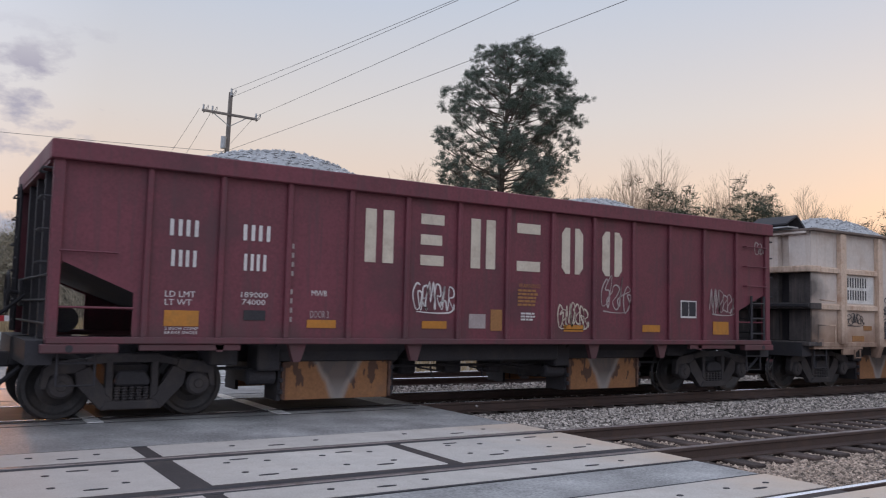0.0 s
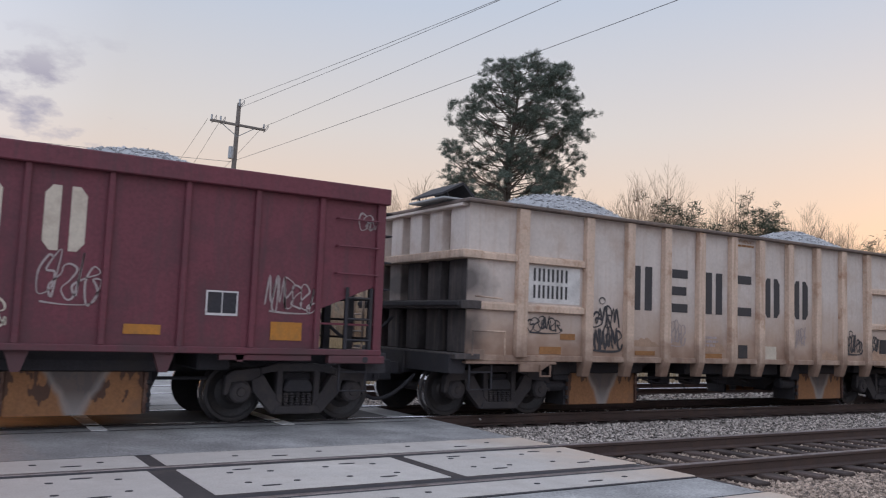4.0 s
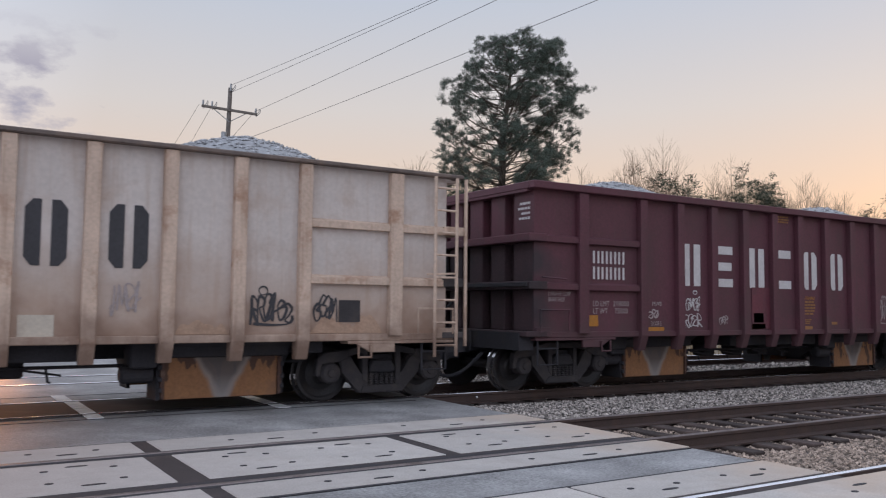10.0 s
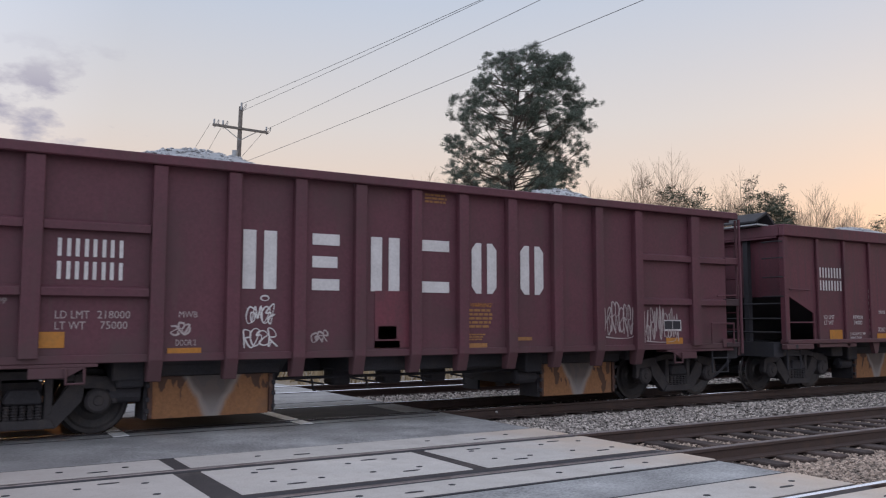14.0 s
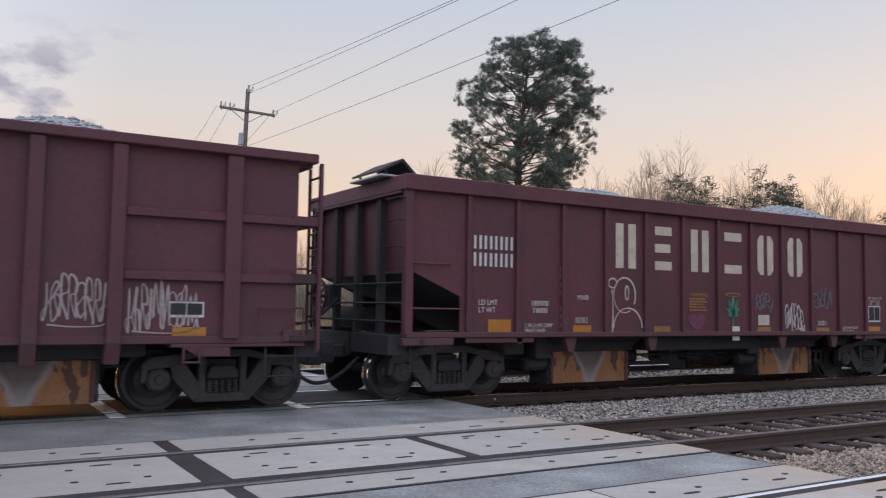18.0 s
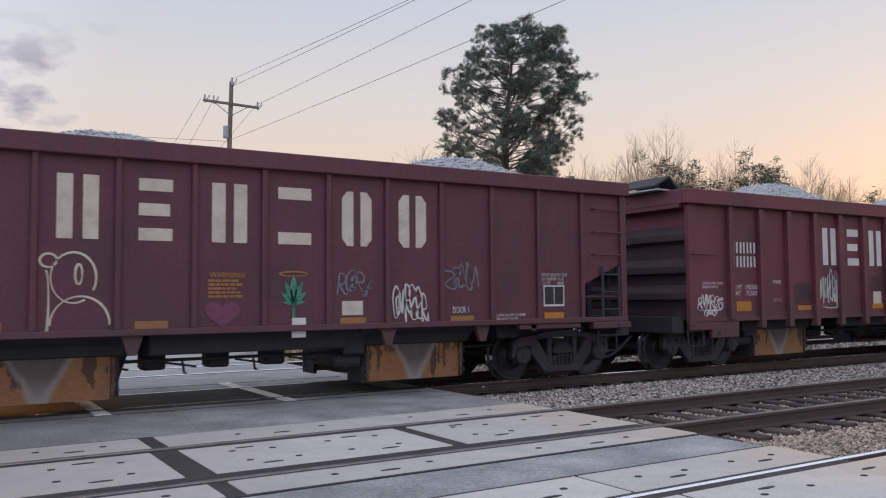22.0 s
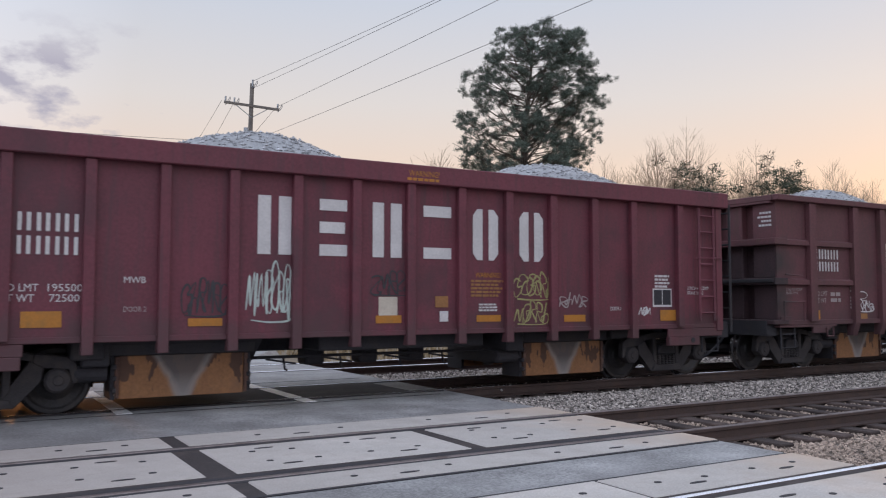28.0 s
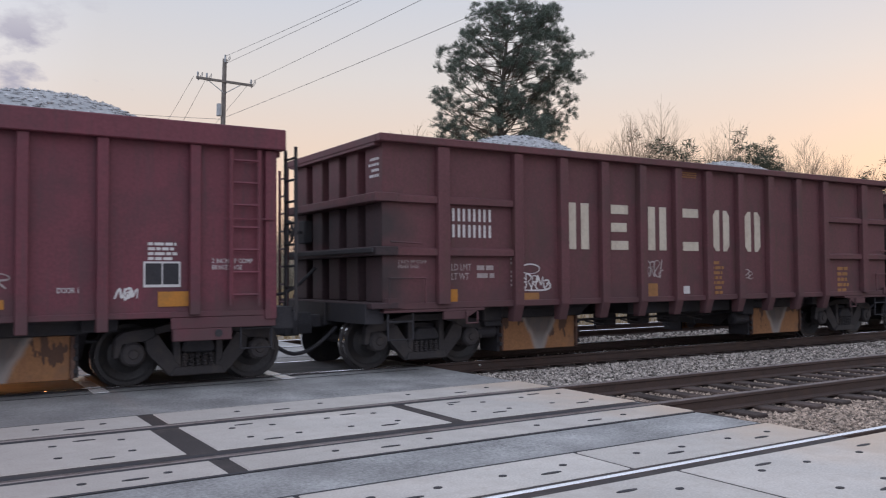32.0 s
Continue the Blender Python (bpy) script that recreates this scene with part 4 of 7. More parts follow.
def coupler(wagon, s):
    b = bmesh.new()
    prism_x(b, [(-0.14, 0.48), (0.14, 0.48), (0.16, 0.62), (0.12, 0.78), (-0.12, 0.78), (-0.16, 0.62)], s * 6.30, s * 6.58)
    box(b, min(s * 6.05, s * 6.4), max(s * 6.05, s * 6.4), -0.09, 0.09, 0.56, 0.74)
    box(b, min(s * 6.5, s * 6.64), max(s * 6.5, s * 6.64), -0.16, 0.02, 0.46, 0.80)
    part("coupler", bevelled(b, 0.015), SOOT, wagon, "black knuckle coupler")
    h = bmesh.new()
    tube(h, [(s * (6.05 + 0.57 * k / 8), -0.42 + 0.12 * k / 8, 0.58 - 0.36 * math.sin(k / 8 * math.pi * 0.5)) for k in range(9)], 0.028, 7)
    part("air_hose", h, SOOT, wagon, "black rubber air brake hose")


def chutes(wagon, spans, seed):
    """Ballast doors over each rail: a rusted plate in a black frame, with the hopper's neck over it."""
    r = random.Random(seed)
    for x0, x1 in spans:
        xm = (x0 + x1) / 2
        for s in (-1, 1):
            y = 1.04 * s
            a, c = min(y, y - 0.45 * s), max(y, y - 0.45 * s)
            b = bmesh.new()
            box(b, x0 - 0.09, x0 - 0.045, a, c, 0.15, 0.78)
            box(b, x1 + 0.045, x1 + 0.09, a, c, 0.17, 0.78)
            d = part("ballast_chute", prism_x(b, [(y + 0.02 * s, 0.645), (y + 0.07 * s, 0.66), (y + 0.12 * s, 0.90), (y - 0.30 * s, 0.90), (y - 0.30 * s, 0.645)], x0 - 0.12, x1 + 0.12), SOOT, wagon, "black steel neck of the ballast chute")
            p = part("chute_plate", bevelled(prism(bmesh.new(), [(x0 - xm, 0.0), (x1 - xm, 0.0), (x1 - xm, 0.49), (x0 - xm, 0.49)], -0.02, 0.02), 0.006), CHUTE, d, "rust-orange plate with a pale dust V")
            p.location = (xm * U, y * U, 0.155 * U)
            for e, xx in ((-1, x0), (1, x1)):
                part("plate_flange", bevelled(prism(bmesh.new(), [(xx, 0.17), (xx + e * 0.035, 0.16), (xx + e * 0.05, 0.34), (xx + e * 0.045, 0.64), (xx, 0.64)], min(y - 0.02 * s, y + 0.05 * s), max(y - 0.02 * s, y + 0.05 * s)), 0.006), CHUTE_EDGE, d, "dark rusted flange")
                for k in range(3):
                    zz = 0.26 + 0.14 * k + r.uniform(-0.02, 0.02)
                    part("hinge_bolt", bevelled(cube(min(xx + e * 0.03, xx + e * 0.085), max(xx + e * 0.03, xx + e * 0.085), min(y, y + 0.06 * s), max(y, y + 0.06 * s), zz - 0.03, zz + 0.03), 0.012), SOOT, d)
        hop = bmesh.new()
        prism_x(hop, [(-1.35, 0.92), (-0.9, 0.62), (-0.45, 0.32), (0.45, 0.32), (0.9, 0.62), (1.35, 0.92)], x0 - 0.2, x1 + 0.2)
        part("hopper_bottom", hop, SOOT, wagon, "black hopper bottom")
        cyl = tube(bmesh.new(), [(x0 - 0.50, -0.98, 0.46), (x0 - 0.47, -0.98, 0.46), (x0 - 0.13, -0.98, 0.46)], [0.07, 0.105, 0.105], 14)
        part("door_cylinder", cyl, SOOT, wagon, "air cylinder of the ballast door")
        part("cylinder_bracket", bevelled(cube(x0 - 0.42, x0 - 0.12, -1.2, -0.8, 0.54, 0.90), 0.02), SOOT, wagon)


def jumper(wagon):
    """The electric jumper cable that hangs over the coupling."""
    pts = [(-5.95 - 1.3 * k / 10, 0.55, 1.42 + 0.05 * (k / 10) - 0.42 * math.sin(k / 10 * math.pi)) for k in range(11)]
    part("jumper_cable", tube(bmesh.new(), pts, 0.026, 6), SOOT, wagon, "black jumper cable")
    # Added black fillers at both ends keep daylight from showing through the openings.
    part("air_tank", tube(bmesh.new(), [(-5.5, 0.35, 1.12), (-5.5, 1.35, 1.12)], 0.17, 12), SOOT, wagon, "added black drum that blocks light through the open end")
    part("brake_cylinder", bevelled(cube(5.0, 5.55, -0.3, 0.9, 0.93, 1.28), 0.04), SOOT, wagon, "added black box that blocks light through the open end")


def underside(wagon):
    part("centre_sill", cube(-6.15, 6.15, -0.22, 0.22, 0.60, 0.92), SOOT, wagon, "black centre sill")
    b = bmesh.new()
    tube(b, [(-4.0, -0.75, 0.55), (4.0, -0.75, 0.55)], 0.022, 6)
    part("brake_pipe", b, SOOT, wagon)
    for x in (-1.0, -0.2, 0.55):
        part("brake_rigging", bevelled(cube(x - 0.14, x + 0.14, -0.62, -0.3, 0.42, 0.72), 0.03), SOOT, wagon, "black brake valve under the floor")
    for x in (-1.5, -0.7, 0.2, 0.9):
        part("brake_rod", tube(bmesh.new(), [(x, -0.75, 0.55), (x + 0.03, -0.75, 0.38), (x + 0.06, -0.75, 0.38)], 0.016, 5), SOOT, wagon)
        part("brake_lever", tube(bmesh.new(), [(x - 0.25, -0.8, 0.53), (x + 0.16, -0.8, 0.46)], 0.014, 5), SOOT, wagon)
    for x0, x1, zz in ((-1.2, 1.3, 0.64), (-4.1, -3.75, 0.62), (3.7, 4.1, 0.68)):
        part("underframe_box", bevelled(cube(x0, x1, -1.25, -0.3, zz, 0.90), 0.02), SOOT, wagon, "black underframe")
    for s in (-1, 1):
        part("end_sill", cube(min(s * 5.85, s * 6.12), max(s * 5.85, s * 6.12), -1.45, 1.45, 0.66, 0.92), SOOT, wagon, "black end sill")
        coupler(wagon, s)
        for y in (-1.5, 1.5):
            st = bmesh.new()
            x = s * 5.62
            tube(st, [(x - 0.19, y, 0.92), (x - 0.19, y, 0.44), (x + 0.19, y, 0.44), (x + 0.19, y, 0.92)], 0.017, 6)
            tube(st, [(x - 0.19, y, 0.68), (x + 0.19, y, 0.68)], 0.014, 6)
            part("step", st, SOOT, wagon, "steel stirrup step")


def ladder(wagon, x, y, z0, z1, along, mat, rungs=7):
    b = bmesh.new()
    d = Vector((0.17, 0, 0)) if along == "x" else Vector((0, 0.17, 0))
    c = Vector((x, y, 0))
    for s in (-1, 1):
        tube(b, [c + d * s + Vector((0, 0, z0)), c + d * s + Vector((0, 0, z1))], 0.024, 5)
    ld = part("ladder", b, mat, wagon, "steel ladder")
    for k in range(rungs):
        z = z0 + (z1 - z0) * (k + 0.5) / rungs
        part("rung", tube(bmesh.new(), [c - d + Vector((0, 0, z)), c + d + Vector((0, 0, z))], 0.016, 5), mat, ld)


def hatch(wagon, x=-5.75, z=3.06, mat=None):
    """The tilted walkway plates over the end of the body."""
    part("hatch_plate", prism(bmesh.new(), [(x - 0.44, z + 0.06), (x - 0.44, z + 0.09), (x - 0.08, z + 0.28), (x - 0.06, z + 0.25)], -1.15, -0.25), mat or SOOT, wagon, "tilted dark steel plate over the end")
    part("hatch_plate", prism(bmesh.new(), [(x - 0.095, z + 0.24), (x - 0.08, z + 0.275), (x + 0.20, z + 0.02), (x + 0.16, z)], -1.15, -0.25), mat or SOOT, wagon, "tilted dark steel plate over the end")
    part("walkway", bevelled(cube(x - 0.45, x - 0.12, -1.2, -0.2, z, z + 0.03), 0.006), GREY_METAL, wagon, "end walkway grating")
    for yy in (-1.1, -0.3):
        part("hatch_strut", tube(bmesh.new(), [(x - 0.30, yy, z), (x - 0.34, yy, z + 0.11)], 0.02, 5), mat or SOOT, wagon)


def rim(wagon, z0, z1, mat, out=1.66, ends=6.0):
    for s in (-1, 1):
        part("top_chord", bevelled(cube(-ends, ends, min(s * out, s * (out - 0.12)), max(s * out, s * (out - 0.12)), z0, z1), 0.012), mat, wagon, "rolled steel top chord")
        part("end_chord", bevelled(cube(min(s * ends, s * (ends - 0.12)), max(s * ends, s * (ends - 0.12)), -out + 0.125, out - 0.125, z0, z1), 0.012), mat, wagon)


def brake_wheel(wagon, x, y, z, r=0.25):
    """A spoked hand brake wheel on a short stub at the wagon's end."""
    s = 1 if x > 0 else -1
    b = bmesh.new()
    tube(b, [(0, r * math.cos(k * math.tau / 20), r * math.sin(k * math.tau / 20)) for k in range(21)], 0.022, 6)
    for k in range(5):
        tube(b, [(0, 0, 0), (0, r * math.cos(k * math.tau / 5), r * math.sin(k * math.tau / 5))], 0.014, 5)
    tube(b, [(0.02 * s, 0, 0), (5.9 * s - x, 0, 0)], 0.03, 6)
    part("brake_wheel", b, SOOT, wagon, "black hand brake wheel").location = (x * U, y * U, z * U)
    part("brake_box", bevelled(cube(min(s * 5.85, s * 5.99), max(s * 5.85, s * 5.99), y - 0.13, y + 0.13, z - 0.18, z + 0.18), 0.02), SOOT, wagon)


def smooth_car(x, sign, mat, label, seed, rear_wheel=False):
    """Open-ended hopper car with narrow ribs and slope sheets."""
    w = tagged(empty("hopper_wagon", x, Y_TRAIN), label, "freight wagon", "wagons of the train")
    for s in (-1, 1):
        y = 1.56 * s
        part("side_sheet", prism(bmesh.new(), [(-5.9, 1.80), (-5.08, 1.45), (-5.08, 0.95), (5.08, 0.95), (5.08, 1.45), (5.9, 1.80), (5.9, 2.9), (-5.9, 2.9)], min(y, y - 0.03 * s), max(y, y - 0.03 * s)), mat, w, "painted steel side sheet")
        for i in range(13):
            a = -4.96 + 0.835 * i
            part("rib", bevelled(cube(a - 0.035, a + 0.035, min(y, y + 0.055 * s), max(y, y + 0.055 * s), 0.96, 2.86), 0.01), mat, w)
        part("side_sill", bevelled(cube(-5.95, 5.95, min(y - 0.1 * s, y + 0.08 * s), max(y - 0.1 * s, y + 0.08 * s), 0.89, 0.965), 0.01), mat, w, "bottom side sill")
        for e in (-1, 1):
            part("corner_post", bevelled(cube(min(e * 5.84, e * 5.96), max(e * 5.84, e * 5.96), min(y - 0.06 * s, y + 0.05 * s), max(y - 0.06 * s, y + 0.05 * s), 0.92, 2.88), 0.01), mat, w, "corner post")
            part("grab_rail", tube(bmesh.new(), [(e * 5.9, y + 0.02 * s, 1.28), (e * 5.08, y + 0.02 * s, 1.28)], 0.014, 5), mat, w)
            for zz in ((1.88,) if e < 0 else (1.92, 2.27, 2.62)):
                part("grab_iron", tube(bmesh.new(), [(e * 5.86, y, zz), (e * 5.86, y + 0.07 * s, zz), (e * 5.28, y + 0.07 * s, zz), (e * 5.28, y, zz)], 0.012, 5), mat, w, "thin grab iron")
            for zz in (1.75, 2.1, 2.45, 2.75):
                part("grab_iron", tube(bmesh.new(), [(e * 5.97, y - 0.35 * s, zz), (e * 6.06, y - 0.35 * s, zz), (e * 6.06, y + 0.02 * s, zz), (e * 5.97, y + 0.02 * s, zz)], 0.012, 5), SOOT, w, "thin grab iron")
            part("corner_casting", bevelled(cube(min(e * 5.22, e * 6.0), max(e * 5.22, e * 6.0), min(y - 0.04 * s, y + 0.085 * s), max(y - 0.04 * s, y + 0.085 * s), 0.79, 0.888), 0.012), mat, w, "corner casting of the sill")
            part("lifting_hole", lathe_y(bmesh.new(), [(0.04, 0.0), (0.04, -0.006), (0.025, -0.007)], 12), SOOT, w).location = (e * 5.72 * U, (y + (0.087 if s > 0 else -0.081)) * U, 0.84 * U)
            part("jacking_pad", bevelled(cube(min(e * 3.85, e * 5.0), max(e * 3.85, e * 5.0), min(y - 0.02 * s, y + 0.05 * s), max(y - 0.02 * s, y + 0.05 * s), 0.815, 0.888), 0.008), mat, w, "jacking pad under the sill")
            part("side_bracket", prism(bmesh.new(), [(e * 4.1 - 0.06, 0.9), (e * 4.1 + 0.06, 0.9), (e * 4.1 + 0.03, 0.80), (e * 4.1 - 0.03, 0.80)], min(y, y + 0.05 * s), max(y, y + 0.05 * s)), mat, w)
        for a in (-3.12, -1.45, 1.75, 3.24):
            part("chute_hanger", prism(bmesh.new(), [(a - 0.12, 0.9), (a + 0.12, 0.9), (a + 0.045, 0.67), (a - 0.045, 0.67)], min(y, y - 0.08 * s), max(y, y - 0.08 * s)), mat, w)
    for e in (-1, 1):
        part("end_sheet", cube(min(e * 5.80, e * 5.84), max(e * 5.80, e * 5.84), -1.5, 1.5, 1.75, 2.9), mat, w, "end sheet darkened by soot")
        part("slope_sheet", prism(bmesh.new(), [(e * 5.84, 1.78), (e * 5.80, 1.84), (e * 3.6, 0.98), (e * 3.64, 0.92)], -1.5, 1.5), SOOT, w, "black sloped floor sheet")
        for yy in (-0.75, 0.0, 0.75):
            part("end_post", cube(min(e * 5.84, e * 5.94), max(e * 5.84, e * 5.94), yy - 0.05, yy + 0.05, 0.92, 2.85), SOOT, w)
        b = bmesh.new()
        for zz in (1.1, 1.35, 1.62):
            tube(b, [(e * 5.95, -1.5, zz), (e * 5.95, 1.5, zz)], 0.016, 5)
        part("end_rail", b, SOOT, w, "end hand rails")
    brake_wheel(w, -6.12, 0.9, 1.45)
    if rear_wheel:
        brake_wheel(w, 6.17, -0.95, 1.80, 0.20)
    for e in (-1, 1):
        part("end_cap", cube(min(e * 5.81, e * 5.99), max(e * 5.81, e * 5.99), -1.48, 1.48, 2.82, 2.87), mat, w)
    rim(w, 2.85, 3.06, mat)
    ladder(w, -6.0, 1.35, 0.95, 2.9, "y", SOOT)
    ladder(w, 5.62, -1.60, 0.95, 1.75, "x", SOOT, 3)
    ladder(w, 6.0, -1.3, 0.95, 2.9, "y", SOOT)
    running_gear(w, -4.94, 5.07)
    underside(w)
    jumper(w)
    chutes(w, ((-3.07, -1.58), (1.70, 3.15)), seed)
    big_sign("smooth", -1.564, sign, w)
    return w


def post_car(x, sign, mat, post_mat, label, seed, foot=True, top=3.125, rim_mat=None):
    """Hopper car with broad side posts, belt bands at its ends and stepped end walls."""
    w = tagged(empty("hopper_wagon", x, Y_TRAIN), label, "freight wagon", "wagons of the train")
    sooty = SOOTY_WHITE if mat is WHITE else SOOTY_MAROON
    posts = (-4.99, -3.71, -2.85, -2.02, -1.20, -0.38, 0.37, 1.20, 2.03, 2.85, 3.68, 4.97)
    for s in (-1, 1):
        y = 1.52 * s
        part("side_sheet", cube(-5.9, 5.79, min(y, y - 0.03 * s), max(y, y - 0.03 * s), 0.88, 3.07), mat, w, "painted steel side sheet")
        for k, a in enumerate(posts):
            if foot and 0 < k < 11:
                b = prism_x(bmesh.new(), [(y, 3.06), (y + 0.10 * s, 3.05), (y + 0.10 * s, 0.86), (y + 0.02 * s, 0.62), (y - 0.10 * s, 0.62), (y - 0.10 * s, 0.86), (y, 0.88)], a - 0.078, a + 0.078)
            else:
                b = prism_x(bmesh.new(), [(y, 3.06), (y + 0.10 * s, 3.05), (y + 0.10 * s, 0.90), (y, 0.90)], a - 0.095, a + 0.095)
            part("side_post", bevelled(b, 0.008), post_mat, w, "pressed steel side post")
        for a, c in ((-5.9, -5.085), (-4.895, -3.795), (3.765, 4.875), (5.065, 6.03)):
            for z0, z1 in ((2.27, 2.39), (1.56, 1.68)):
                part("belt_band", bevelled(prism_x(bmesh.new(), [(y, z0), (y + 0.075 * s, z0), (y + 0.075 * s, z1 - 0.03), (y, z1)], a, c), 0.006), post_mat, w)
        part("side_sill", bevelled(cube(-5.9, 5.9, min(y, y + 0.04 * s), max(y, y + 0.04 * s), 0.84, 0.93), 0.008), post_mat, w, "bottom side sill")
        for e in (-1, 1):
            part("end_platform", bevelled(cube(min(e * 4.3, e * 5.9), max(e * 4.3, e * 5.9), min(y + 0.045 * s, y - 0.2 * s), max(y + 0.045 * s, y - 0.2 * s), 0.80, 0.838), 0.006), post_mat, w)
            g = bmesh.new()
            tube(g, [(e * 5.85, y + 0.1 * s, 0.92), (e * 5.85, y + 0.1 * s, 1.26), (e * 5.3, y + 0.1 * s, 1.26), (e * 5.3, y + 0.1 * s, 0.92)], 0.016, 5)
            part("grab_rail", g, post_mat, w)
            part("corner_plate", bevelled(cube(min(e * 5.62, e * 5.90), max(e * 5.62, e * 5.90), min(y + 0.045 * s, y + 0.065 * s), max(y + 0.045 * s, y + 0.065 * s), 0.86, 1.0), 0.006), post_mat, w)
            pad = bmesh.new()
            prism(pad, [(e * 4.42, 0.80), (e * 4.98, 0.80), (e * 4.98, 0.69), (e * 4.62, 0.69)], min(y, y + 0.05 * s), max(y, y + 0.05 * s))
            part("jacking_pad", bevelled(pad, 0.006), post_mat, w, "jacking pad under the sill")
            loop = [(e * 4.44, y + 0.07 * s, 0.79), (e * 4.44, y + 0.07 * s, 0.63), (e * 4.62, y + 0.07 * s, 0.63), (e * 4.62, y + 0.07 * s, 0.79)]
            part("roping_staple", tube(bmesh.new(), loop, 0.018, 6), post_mat, w, "steel roping staple")
            part("grab_rail", tube(bmesh.new(), [(e * 5.86, y + 0.15 * s, 1.74), (e * 5.40, y + 0.15 * s, 1.72)], 0.014, 5), post_mat, w)
    for e in (-1, 1):
        part("end_sheet", cube(min(e * 5.70, e * 5.74), max(e * 5.70, e * 5.74), -1.49, 1.49, 2.33, 3.06), mat, w, "upper end sheet")
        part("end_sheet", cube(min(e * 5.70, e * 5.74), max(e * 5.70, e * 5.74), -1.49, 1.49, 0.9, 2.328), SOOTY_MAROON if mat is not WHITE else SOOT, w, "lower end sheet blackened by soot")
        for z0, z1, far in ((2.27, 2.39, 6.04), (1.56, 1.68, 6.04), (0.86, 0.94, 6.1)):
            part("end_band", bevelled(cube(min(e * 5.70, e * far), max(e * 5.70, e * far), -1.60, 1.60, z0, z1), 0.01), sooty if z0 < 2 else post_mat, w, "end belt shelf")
        part("end_shelf_lip", bevelled(cube(min(e * 6.045, e * 6.075), max(e * 6.045, e * 6.075), -1.56, 1.56, 1.60, 1.66), 0.006), SOOT, w)
        for y0, y1 in ((-1.49, -1.02), (-0.78, -0.42), (-0.18, 0.18), (0.42, 0.78), (1.02, 1.49)):
            if e > 0 and abs(y0 + y1) > 2:
                continue
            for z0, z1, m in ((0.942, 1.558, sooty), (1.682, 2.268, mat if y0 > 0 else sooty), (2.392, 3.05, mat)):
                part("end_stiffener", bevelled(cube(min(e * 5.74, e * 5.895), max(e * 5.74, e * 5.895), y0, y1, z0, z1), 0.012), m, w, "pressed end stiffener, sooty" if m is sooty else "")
    for e in (-1, 1):
        part("end_cap", cube(min(e * 5.71, e * 5.99), max(e * 5.71, e * 5.99), -1.47, 1.47, 3.02, 3.065), mat, w)
    rim(w, 3.055, top, rim_mat or mat, 1.655, 6.0)
    ladder(w, -6.12, 1.42, 0.75, 3.0, "y", post_mat, 8)
    if mat is WHITE:
        ladder(w, 5.68, -1.70, 0.62, 3.05, "x", post_mat, 8)
    else:
        ladder(w, 6.07, -1.36, 0.72, 3.05, "y", post_mat, 8)
    part("corner_pole", tube(bmesh.new(), [(6.05, -1.62, 0.75), (6.05, -1.62, 3.06)], 0.026, 6), post_mat, w, "upright pole at the open corner")
    if mat is not WHITE:
        brake_wheel(w, -6.2, 1.0, 1.98, 0.17)
    running_gear(w)
    underside(w)
    jumper(w)
    chutes(w, ((-3.62, -2.21), (2.15, 3.55)), seed)
    big_sign("post", -1.524, sign, w)
    return w


